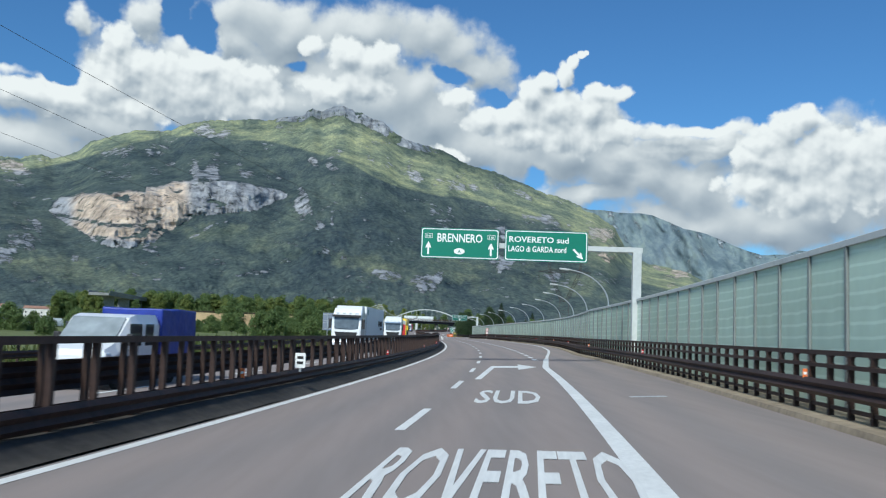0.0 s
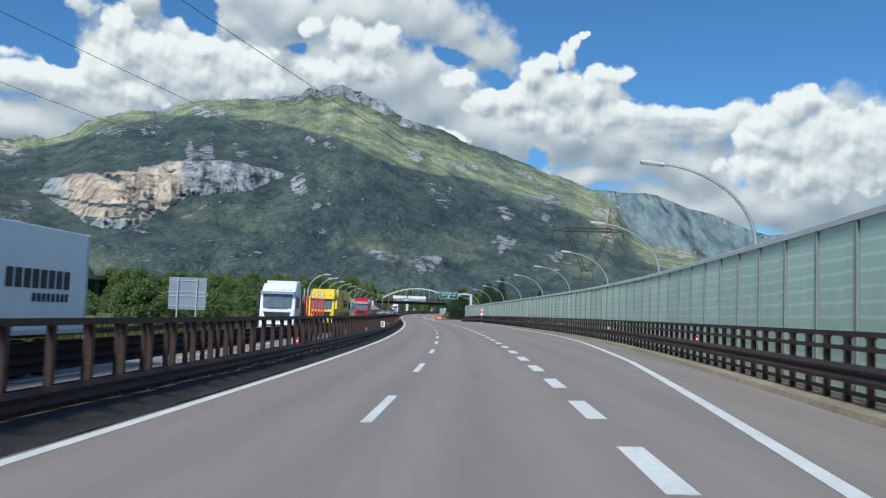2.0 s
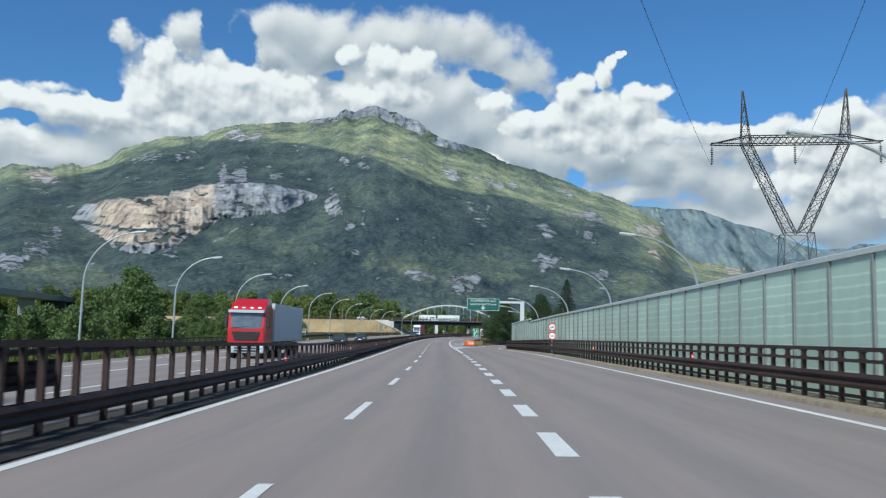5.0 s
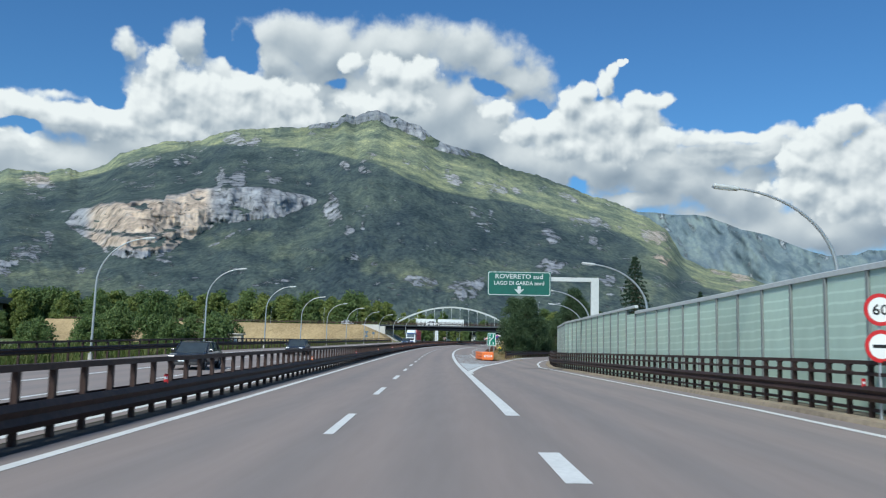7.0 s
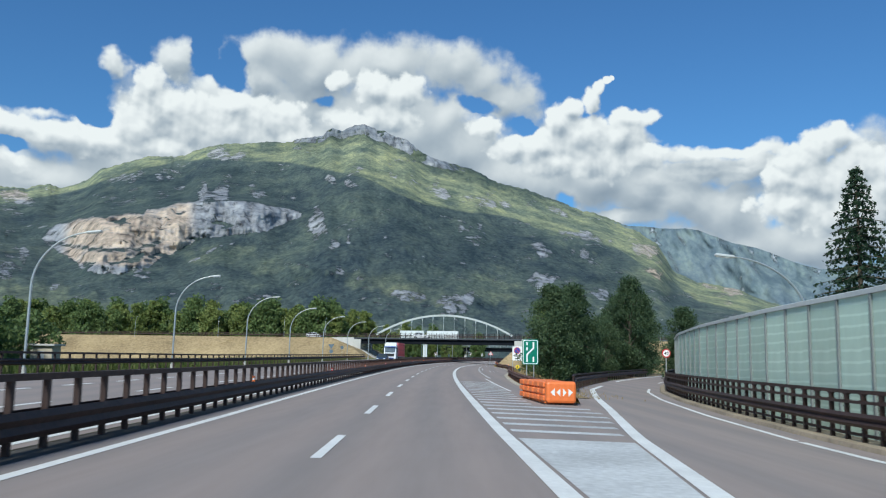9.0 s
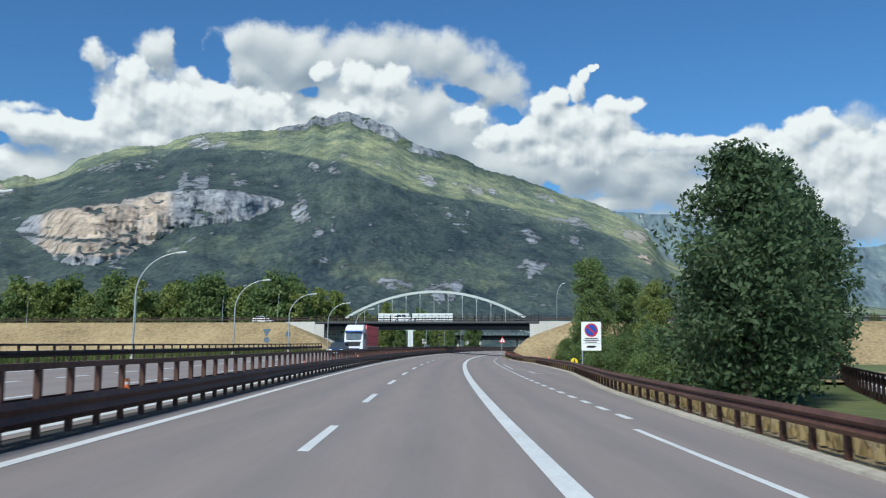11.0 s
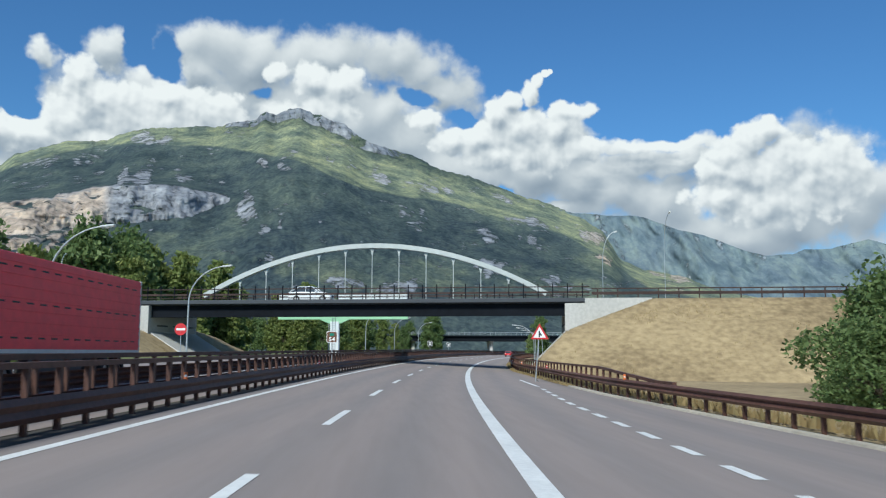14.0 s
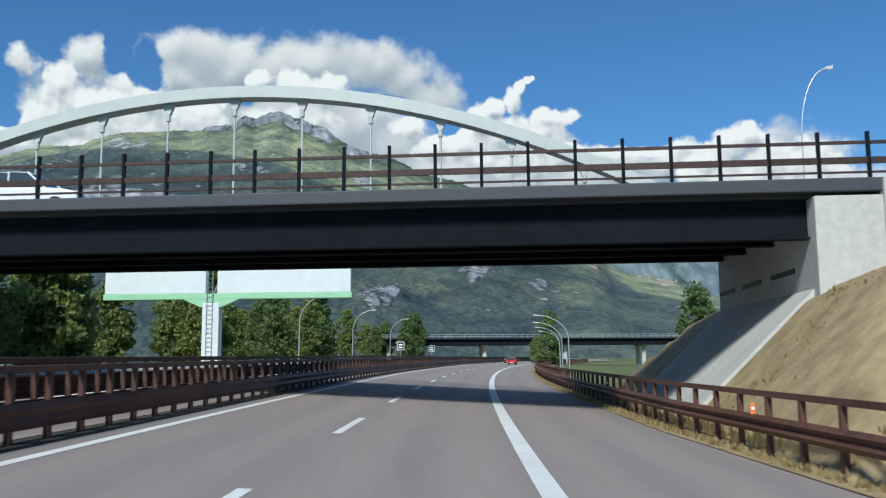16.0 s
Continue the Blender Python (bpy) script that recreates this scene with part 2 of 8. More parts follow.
# ---- materials ----
def mat(name, color, rough=0.6, metal=0.0, vary=0.15, scale=4.0, bump=0.0, bump_scale=None, color2=None, coords="Object", coat=0.0, stretch=None, spec=0.5):
    """A surface with grain at two scales."""
    m = bpy.data.materials.new(name)
    m.use_nodes = True
    n, l = m.node_tree.nodes, m.node_tree.links
    b = n["Principled BSDF"]
    b.inputs["Roughness"].default_value, b.inputs["Metallic"].default_value = rough, metal
    b.inputs["Coat Weight"].default_value = coat
    b.inputs["Specular IOR Level"].default_value = spec
    tc = n.new("ShaderNodeTexCoord")
    src = tc.outputs[coords]
    if stretch:
        mp = n.new("ShaderNodeMapping")
        mp.inputs["Scale"].default_value = stretch
        l.new(src, mp.inputs["Vector"])
        src = mp.outputs[0]
    big, small = n.new("ShaderNodeTexNoise"), n.new("ShaderNodeTexNoise")
    big.inputs["Scale"].default_value, big.inputs["Detail"].default_value = scale * 0.18, 5
    small.inputs["Scale"].default_value, small.inputs["Detail"].default_value = scale * 3.1, 6
    l.new(src, big.inputs["Vector"])
    l.new(src, small.inputs["Vector"])
    add = n.new("ShaderNodeMath")
    add.operation = "ADD"
    l.new(big.outputs["Fac"], add.inputs[0])
    l.new(small.outputs["Fac"], add.inputs[1])
    ramp = n.new("ShaderNodeValToRGB")
    half = n.new("ShaderNodeMath")
    half.operation = "MULTIPLY"
    half.inputs[1].default_value = 0.5
    l.new(add.outputs[0], half.inputs[0])
    l.new(half.outputs[0], ramp.inputs["Fac"])
    c1 = color
    c2 = color2 or tuple(min(1, c * (1 + vary)) for c in color)
    c1 = tuple(c * (1 - vary) for c in c1)
    ramp.color_ramp.elements[0].position, ramp.color_ramp.elements[0].color = 0.36, (*c1, 1)
    ramp.color_ramp.elements[1].position, ramp.color_ramp.elements[1].color = 0.64, (*c2, 1)
    l.new(ramp.outputs[0], b.inputs["Base Color"])
    if bump:
        bn, bp = n.new("ShaderNodeTexNoise"), n.new("ShaderNodeBump")
        bn.inputs["Scale"].default_value, bn.inputs["Detail"].default_value = bump_scale or scale * 5, 5
        l.new(src, bn.inputs["Vector"])
        l.new(bn.outputs["Fac"], bp.inputs["Height"])
        bp.inputs["Strength"].default_value = bump
        bp.inputs["Distance"].default_value = 0.3 / (bump_scale or scale * 5)
        l.new(bp.outputs[0], b.inputs["Normal"])
    return m


ASPHALT = mat("asphalt", (0.285, 0.235, 0.214), 0.85, vary=0.07, scale=1.2, bump=0.25, bump_scale=60, stretch=(1, 0.07, 1))
PAINT = mat("road_paint", (0.72, 0.72, 0.70), 0.6, vary=0.12, scale=3, bump=0.1, bump_scale=40)
PAINT_OLD = mat("worn_road_paint", (0.52, 0.53, 0.53), 0.7, vary=0.25, scale=2.0, bump=0.1, bump_scale=40)
CORTEN = mat("weathered_steel", (0.046, 0.025, 0.020), 0.62, metal=0.25, vary=0.45, scale=2.2, bump=0.15, bump_scale=30)
CORTEN_RED = mat("reddish_weathered_steel", (0.088, 0.040, 0.029), 0.6, metal=0.2, vary=0.45, scale=2.2, bump=0.15, bump_scale=30)
CORTEN_LIGHT = mat("rusty_steel", (0.115, 0.052, 0.036), 0.6, metal=0.2, vary=0.4, scale=2.2, bump=0.15, bump_scale=30)
CONCRETE = mat("concrete", (0.47, 0.46, 0.43), 0.85, vary=0.14, scale=1.2, bump=0.15, bump_scale=25)
KERB = mat("stained_concrete", (0.30, 0.24, 0.17), 0.9, vary=0.3, scale=1.5, bump=0.2, bump_scale=30)
SOIL = mat("dark_soil", (0.052, 0.046, 0.040), 0.95, vary=0.4, scale=1.5, bump=0.4, bump_scale=14)
GRASS = mat("meadow", (0.10, 0.14, 0.035), 0.9, vary=0.35, scale=0.25, bump=0.6, bump_scale=4, color2=(0.16, 0.18, 0.06))
DRY = mat("dry_grass", (0.275, 0.195, 0.100), 0.95, vary=0.34, scale=0.5, bump=0.9, bump_scale=7, color2=(0.42, 0.315, 0.17))
STEEL = mat("galvanised_steel", (0.50, 0.52, 0.52), 0.45, metal=0.7, vary=0.1, scale=2)
GREY_PAINT = mat("grey_painted_steel", (0.52, 0.54, 0.53), 0.5, vary=0.08, scale=1.5)
SIGN_GREEN = mat("green_sign_sheet", (0.0, 0.175, 0.110), 0.45, vary=0.06, scale=1.0)
# darker green and white for the exit board, its shade put into the colour
SIGN_GREEN_SHADED = mat("shaded_green_sign_sheet", (0.0, 0.092, 0.068), 0.55, vary=0.10, scale=1.0)
SIGN_WHITE_SHADED = mat("shaded_white_sheet", (0.50, 0.53, 0.52), 0.55, vary=0.12, scale=2.0)
SIGN_BROWN = mat("brown_sign_sheet", (0.13, 0.055, 0.03), 0.5, vary=0.1)
WHITE = mat("white_sheet", (0.80, 0.81, 0.80), 0.5, vary=0.05, scale=1.0)
BLACK = mat("black_paint", (0.018, 0.018, 0.02), 0.5, vary=0.2)
RED = mat("red_sheet", (0.55, 0.025, 0.03), 0.45, vary=0.08)
BLUE = mat("blue_sheet", (0.02, 0.07, 0.36), 0.45, vary=0.08)
ORANGE = mat("orange_plastic", (0.80, 0.19, 0.045), 0.5, vary=0.12, scale=1.5)
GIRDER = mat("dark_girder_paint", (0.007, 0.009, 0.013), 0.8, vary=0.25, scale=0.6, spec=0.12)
ARCH = mat("pale_arch_paint", (0.46, 0.49, 0.47), 0.5, vary=0.07, scale=0.6)
PYLON = mat("dark_lattice_steel", (0.085, 0.075, 0.07), 0.6, metal=0.4, vary=0.3)


def part(name, bm, material, parent=None, label="", smooth=False):
    """Link a bmesh as one mesh object, a part of parent where given."""
    me = bpy.data.meshes.new(name)
    bm.to_mesh(me)
    bm.free()
    me.materials.append(material)
    if smooth:
        me.polygons.foreach_set("use_smooth", [True] * len(me.polygons))
    ob = new(name, me)
    if parent is not None:
        ob.parent = parent
    if label:
        ob["label"] = label
    return ob


def share(name, ob, m, parent=None):
    """Another object on the mesh of ob."""
    q = new(name, ob.data)
    q.matrix_basis = m
    if parent is not None:
        q.parent = parent
    return q


def box(bm, x0, x1, y0, y1, z0, z1, m=None, bevel=0.0):
    c = Matrix.Translation(((x0 + x1) / 2, (y0 + y1) / 2, (z0 + z1) / 2)) @ Matrix.Diagonal((x1 - x0, y1 - y0, z1 - z0, 1))
    r = bmesh.ops.create_cube(bm, size=1, matrix=(m or Matrix()) @ c)
    if bevel:
        edges = list({e for v in r["verts"] for e in v.link_edges})
        bmesh.ops.bevel(bm, geom=edges, offset=bevel, segments=2, affect="EDGES", profile=0.5)
    return r


def cyl(bm, p0, p1, r0, r1=None, n=10):
    """A tapered rod between two points."""
    p0, p1 = Vector(p0), Vector(p1)
    d = p1 - p0
    q = d.to_track_quat("Z", "Y").to_matrix().to_4x4()
    bmesh.ops.create_cone(bm, cap_ends=True, segments=n, radius1=r0, radius2=r0 if r1 is None else r1, depth=d.length, matrix=Matrix.Translation((p0 + p1) / 2) @ q)


def prism(bm, outline, y0, y1, m=None):
    """An outline in x, z pulled from y0 to y1."""
    m = m or Matrix()
    a = [bm.verts.new(m @ Vector((x, y0, z))) for x, z in outline]
    b = [bm.verts.new(m @ Vector((x, y1, z))) for x, z in outline]
    k = len(outline)
    for i in range(k):
        bm.faces.new((a[i], a[(i + 1) % k], b[(i + 1) % k], b[i]))
    bm.faces.new(a[::-1])
    bm.faces.new(b)


def sweep(bm, s0, s1, step, profile, dfun, closed=True, zfun=None):
    """A profile of (d, z) pulled along the road at the offset dfun(s)."""
    count = max(1, round((s1 - s0) / step))
    rings = []
    for i in range(count + 1):
        s = s0 + (s1 - s0) * i / count
        d0, z0 = dfun(s), zfun(s) if zfun else 0.0
        rings.append([bm.verts.new(P(s, d0 + a, b + z0)) for a, b in profile])
    k = len(profile)
    for r, q in zip(rings, rings[1:]):
        for i in range(k if closed else k - 1):
            bm.faces.new((r[i], r[(i + 1) % k], q[(i + 1) % k], q[i]))
    if closed:
        bm.faces.new(rings[0][::-1])
        bm.faces.new(rings[-1])


def band(bm, s0, s1, step, left, right, z):
    """A strip of surface between two offsets."""
    count = max(1, round((s1 - s0) / step))
    prev = None
    lay = bm.verts.layers.float.get("across") or bm.verts.layers.float.new("across")
    for i in range(count + 1):
        s = s0 + (s1 - s0) * i / count
        a, b = bm.verts.new(P(s, left(s), z)), bm.verts.new(P(s, right(s), z))
        if prev:
            bm.faces.new((prev[0], prev[1], b, a))
        a[lay], b[lay] = left(s), right(s)
        prev = (a, b)


def text(name, body, size, m, material, parent=None, wide=1.0, depth=0.008, align="LEFT"):
    """Raised lettering in the built-in font, as a mesh; x along the line, y up, facing +z of m."""
    cu = bpy.data.curves.new(name, "FONT")
    cu.body, cu.size, cu.extrude, cu.align_x, cu.resolution_u, cu.offset = body, size, depth, align, 2, 0.016 * size
    tmp = new(name, cu)
    me = bpy.data.meshes.new_from_object(tmp.evaluated_get(bpy.context.evaluated_depsgraph_get()))
    bpy.data.objects.remove(tmp)
    me.materials.clear()
    me.materials.append(material)
    ob = new(name, me)
    ob.matrix_basis = m @ Matrix.Diagonal((wide, 1, 1, 1))
    if parent is not None:
        ob.parent = parent
    return ob


def const(v):
    return lambda s: v


# ---- noise for landforms ----
def lattice(ix, iy, seed):
    h = (ix.astype(np.int64) * 374761393 + iy.astype(np.int64) * 668265263 + seed * 974634541) & 0xFFFFFFFF
    h = ((h ^ (h >> 13)) * 1274126177) & 0xFFFFFFFF
    return ((h ^ (h >> 16)) & 0xFFFF) / 65535.0


def vnoise(x, y, seed=0):
    ix, iy = np.floor(x), np.floor(y)
    fx, fy = x - ix, y - iy
    fx, fy = fx * fx * (3 - 2 * fx), fy * fy * (3 - 2 * fy)
    a, b = lattice(ix, iy, seed), lattice(ix + 1, iy, seed)
    c, d = lattice(ix, iy + 1, seed), lattice(ix + 1, iy + 1, seed)
    return (a * (1 - fx) + b * fx) * (1 - fy) + (c * (1 - fx) + d * fx) * fy


def fbm(x, y, octaves=5, seed=0):
    t, amp, tot = np.zeros_like(x, dtype=float), 1.0, 0.0
    for o in range(octaves):
        c, q = math.cos(0.65 + 1.1 * o), math.sin(0.65 + 1.1 * o)
        t += amp * vnoise((c * x - q * y) * 2 ** o + 17.3 * o, (q * x + c * y) * 2 ** o + 5.7 * o, seed + o)
        tot += amp
        amp *= 0.5
    return t / tot


def grid_mesh(name, xyz, material, attr=None):
    """A mesh from a rows x columns array of points."""
    r, c = xyz.shape[:2]
    i = np.arange(r * c).reshape(r, c)
    quads = np.stack([i[:-1, :-1], i[:-1, 1:], i[1:, 1:], i[1:, :-1]], -1).reshape(-1, 4)
    me = bpy.data.meshes.new(name)
    me.from_pydata(xyz.reshape(-1, 3).tolist(), [], quads.tolist())
    me.materials.append(material)
    me.polygons.foreach_set("use_smooth", [True] * len(me.polygons))
    if attr is not None:
        at_ = me.attributes.new("rock", "FLOAT", "POINT")
        at_.data.foreach_set("value", attr.reshape(-1).astype(np.float32))
    return new(name, me)


def smooth01(x):
    x = np.clip(x, 0, 1)
    return x * x * (3 - 2 * x)


# ---- mountains ----
def mountain_material(name, greens, rocks, crown=0.11, leafy=0.6, relief=1.8):
    """Woods and rock, parted by the mesh's rock attribute with ragged edges."""
    m = bpy.data.materials.new(name)
    m.use_nodes = True
    n, l = m.node_tree.nodes, m.node_tree.links
    b = n["Principled BSDF"]
    b.inputs["Roughness"].default_value, b.inputs["Specular IOR Level"].default_value = 0.95, 0.1
    tc = n.new("ShaderNodeTexCoord")
    slope = n.new("ShaderNodeMapping")
    slope.inputs["Scale"].default_value = (1, 0.5, 0.55)
    l.new(tc.outputs["Object"], slope.inputs["Vector"])
    pos = slope.outputs[0]

    def noise_(scale, detail=5, rough=0.55, vec=None):
        t = n.new("ShaderNodeTexNoise")
        t.inputs["Scale"].default_value, t.inputs["Detail"].default_value, t.inputs["Roughness"].default_value = scale, detail, rough
        l.new(vec or pos, t.inputs["Vector"])
        return t

    def ramp_(fac, stops):
        r = n.new("ShaderNodeValToRGB")
        l.new(fac, r.inputs["Fac"])
        r.color_ramp.elements[0].position, r.color_ramp.elements[0].color = stops[0][0], (*stops[0][1], 1)
        r.color_ramp.elements[1].position, r.color_ramp.elements[1].color = stops[-1][0], (*stops[-1][1], 1)
        for p_, col in stops[1:-1]:
            r.color_ramp.elements.new(p_).color = (*col, 1)
        return r.outputs["Color"]

    def mix_(kind, fac, x, y):
        q = n.new("ShaderNodeMix")
        q.data_type, q.blend_type = "RGBA", kind
        if isinstance(fac, float):
            q.inputs["Factor"].default_value = fac
        else:
            l.new(fac, q.inputs["Factor"])
        l.new(x, q.inputs["A"])
        l.new(y, q.inputs["B"])
        return q.outputs["Result"]

    def math_(op, x, y, z=None):
        q = n.new("ShaderNodeMath")
        q.operation = op
        for i, v in enumerate((x, y, z)):
            if isinstance(v, (int, float)):
                q.inputs[i].default_value = v
            elif v is not None:
                l.new(v, q.inputs[i])
        return q.outputs[0]
    # crowns of uneven size: cells over bent coordinates
    bend = n.new("ShaderNodeVectorMath")
    bend.operation = "MULTIPLY_ADD"
    l.new(noise_(0.05, 4, 0.6).outputs["Color"], bend.inputs[0])
    bend.inputs[1].default_value = (26, 26, 26)
    l.new(pos, bend.inputs[2])
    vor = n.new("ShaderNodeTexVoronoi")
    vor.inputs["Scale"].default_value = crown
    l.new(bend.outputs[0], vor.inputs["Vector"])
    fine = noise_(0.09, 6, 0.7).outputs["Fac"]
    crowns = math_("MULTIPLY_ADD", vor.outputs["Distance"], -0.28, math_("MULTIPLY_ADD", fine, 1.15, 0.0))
    # dark blue hollows, bright tops: crown shade and light put into the colour
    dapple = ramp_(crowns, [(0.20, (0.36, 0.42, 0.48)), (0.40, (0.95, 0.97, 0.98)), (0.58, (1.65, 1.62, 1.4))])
    mid = tuple((a + c) / 2 for a, c in zip(greens[0], greens[1]))
    woods = ramp_(noise_(0.0045, 7, 0.62).outputs["Fac"], [(0.36, greens[0]), (0.50, mid), (0.66, greens[1])])
    # bush and pasture of the high slopes, their sunlight put into the paler colour
    high = n.new("ShaderNodeAttribute")
    high.attribute_name = "sunlit_bush"
    wide = noise_(0.007, 6, 0.65).outputs["Fac"]
    woods = mix_("MIX", math_("MULTIPLY", high.outputs["Fac"], ramp_(wide, [(0.36, (0.35, 0.35, 0.35)), (0.52, (1, 1, 1))])), woods, ramp_(wide, [(0.4, greens[3]), (0.62, greens[2])]))
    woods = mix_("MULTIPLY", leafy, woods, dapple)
    # shade of gullies put into the colour as random patches, paler scrub between
    gully_shade = noise_(0.013, 9, 0.68).outputs["Fac"]
    woods = mix_("MULTIPLY", 0.85, woods, ramp_(gully_shade, [(0.38, (0.58, 0.64, 0.70)), (0.50, (0.98, 0.99, 1.0)), (0.62, (1.38, 1.32, 1.16))]))
    # clearings of dry grass
    woods = mix_("MIX", math_("MULTIPLY", ramp_(noise_(0.012, 6, 0.65).outputs["Fac"], [(0.60, (0, 0, 0)), (0.70, (1, 1, 1))]), 0.55), woods, ramp_(fine, [(0.3, greens[1]), (0.7, greens[2])]))
    upright, level = n.new("ShaderNodeMapping"), n.new("ShaderNodeMapping")
    upright.inputs["Scale"].default_value = (1, 1, 0.13)
    level.inputs["Scale"].default_value = (0.3, 0.3, 1.6)
    for q in (upright, level):
        l.new(tc.outputs["Object"], q.inputs["Vector"])
    streak = noise_(0.030, 8, 0.66, upright.outputs[0]).outputs["Fac"]
    bed = noise_(0.03, 6, 0.7, level.outputs[0]).outputs["Fac"]
    tone = noise_(0.010, 6, 0.65, upright.outputs[0]).outputs["Fac"]
    stained = n.new("ShaderNodeAttribute")
    stained.attribute_name = "warm"
    stone = mix_("MIX", math_("MULTIPLY", stained.outputs["Fac"], ramp_(tone, [(0.34, (0.3, 0.3, 0.3)), (0.46, (1, 1, 1))])), ramp_(bed, [(0.3, rocks[0]), (0.6, rocks[1])]), ramp_(bed, [(0.3, rocks[2]), (0.62, rocks[3])]))
    stone = mix_("MULTIPLY", 0.95, stone, ramp_(streak, [(0.34, (0.26, 0.27, 0.29)), (0.43, (0.78, 0.78, 0.79)), (0.60, (1.25, 1.25, 1.25))]))
    att = n.new("ShaderNodeAttribute")
    att.attribute_name = "rock"
    half = n.new("ShaderNodeMapping")
    half.inputs["Scale"].default_value = (1, 1, 0.45)
    l.new(tc.outputs["Object"], half.inputs["Vector"])
    edge = math_("MULTIPLY_ADD", noise_(0.026, 10, 0.80, half.outputs[0]).outputs["Fac"], 4.2, att.outputs["Fac"])
    cut = n.new("ShaderNodeMapRange")
    cut.inputs["From Min"].default_value, cut.inputs["From Max"].default_value = 2.62, 2.78
    l.new(edge, cut.inputs["Value"])
    cut = cut.outputs["Result"]
    l.new(mix_("MIX", cut, woods, stone), b.inputs["Base Color"])
    bp = n.new("ShaderNodeBump")
    bp.inputs["Strength"].default_value, bp.inputs["Distance"].default_value = 1.0, relief
    height = n.new("ShaderNodeMix")
    height.data_type = "FLOAT"
    l.new(cut, height.inputs["Factor"])
    l.new(crowns, height.inputs["A"])
    l.new(math_("MULTIPLY_ADD", bed, 1.3, math_("MULTIPLY", streak, 2.4)), height.inputs["B"])
    l.new(height.outputs["Result"], bp.inputs["Height"])
    l.new(bp.outputs[0], b.inputs["Normal"])
    return m


# blue haze of the distance is mixed into the greens
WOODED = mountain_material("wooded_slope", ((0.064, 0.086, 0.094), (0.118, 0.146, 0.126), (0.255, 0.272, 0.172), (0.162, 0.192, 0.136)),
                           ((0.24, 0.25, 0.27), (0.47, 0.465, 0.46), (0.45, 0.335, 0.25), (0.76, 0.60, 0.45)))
# far range: greens and rocks blued further for haze
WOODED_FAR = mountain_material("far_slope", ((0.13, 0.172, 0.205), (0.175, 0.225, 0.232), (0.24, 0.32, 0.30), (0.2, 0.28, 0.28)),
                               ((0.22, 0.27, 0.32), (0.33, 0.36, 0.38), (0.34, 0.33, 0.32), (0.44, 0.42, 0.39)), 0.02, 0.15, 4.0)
ORIGIN = (8.0, 250.0)
RIDGE = [(-60, 5.5), (-45, 7.5), (-36, 8.6), (-30.34, 9.14), (-30.03, 9.51), (-29.41, 9.82), (-28.45, 9.78), (-27.32, 9.79), (-26.66, 10.1), (-26, 10.17), (-25.5, 10.01),
    (-24.49, 10.35), (-23.81, 10.76), (-23.13, 11.42), (-22.09, 11.77), (-21.03, 12.22), (-20.33, 12.46), (-19.25, 12.55), (-18.16, 12.68), (-17.43, 13.1), (-16.7, 13.41), (-15.59, 13.64),
    (-14.46, 13.73), (-12.95, 13.98), (-11.79, 13.98), (-11.22, 14.12), (-10.84, 14.29), (-10.07, 14.45), (-9.29, 14.53), (-9.04, 14.92), (-8.65, 15.12), (-8.26, 14.99), (-8.02, 14.86)]
RIDGE += [(-7.56, 15.18), (-7.17, 15.35), (-6.46, 15.45), (-5.98, 15.25), (-5.58, 15.04), (-5.07, 15.06), (-4.59, 14.77), (-3.59, 14.5), (-2.98, 14.03), (-2.38, 13.6), (-1.78, 13.35),
    (-1.18, 13.18), (0.01, 12.9), (1.21, 12.54), (2.01, 12.06), (2.80, 11.73), (4.78, 11.25), (5.96, 10.8), (7.14, 10.39), (8.31, 9.82), (9.08, 9.74), (9.85, 9.47),
    (11.01, 8.90), (11.58, 8.67), (12.35, 8.17), (13.11, 7.72), (13.63, 6.90), (14.11, 6.15), (15.62, 5.40), (18.17, 4.83), (19.62, 4.28), (24, 3.0), (34, 1.6),
    (50, 1.0)]
FRONT = [(-60, 4.0), (-36, 6.2), (-30.34, 8.40), (-27.14, 9.12), (-23.8, 10.23), (-22.07, 11.13), (-20.31, 11.78), (-18.51, 12.29), (-15.93, 12.56), (-12.91, 12.7), (-10.6, 12.53),
    (-8.26, 12.17), (-5.89, 11.74), (-4.29, 11), (-2.30, 10.29), (1.28, 9.71), (3.65, 9.55), (4.84, 8.99), (6.22, 8.31), (7.59, 8.24), (9.14, 7.86), (10.69, 7.21),
    (12.25, 6.16), (13.78, 5.40), (15.4, 4.0), (20, 2.8), (30, 1.3), (50, 0.6)]
# the great cliff: azimuth and height of its head and of its foot
CLIFF_HEAD = [(-26.22, 6.83), (-25.48, 7.69), (-24.29, 8.25), (-22.74, 8.51), (-21.33, 8.83), (-20.41, 8.75), (-20.23, 9.16), (-19.19, 9.24), (-18.39, 9.66), (-16.63, 9.89), (-14.75, 10),
    (-13.62, 9.96), (-12.47, 9.83), (-11.31, 9.70), (-10.46, 9.48)]
CLIFF_FOOT = [(-26.22, 6.69), (-25.49, 6.28), (-24.31, 5.64), (-23.8, 5.14), (-22.76, 4.76), (-21.52, 4.90), (-20.26, 5.14), (-19.53, 5.73), (-18.44, 6.35), (-17.52, 6.95), (-16.59, 7.37),
    (-14.72, 7.84), (-13.2, 8.00), (-12.06, 8.35), (-11.1, 8.85), (-10.45, 9.18)]
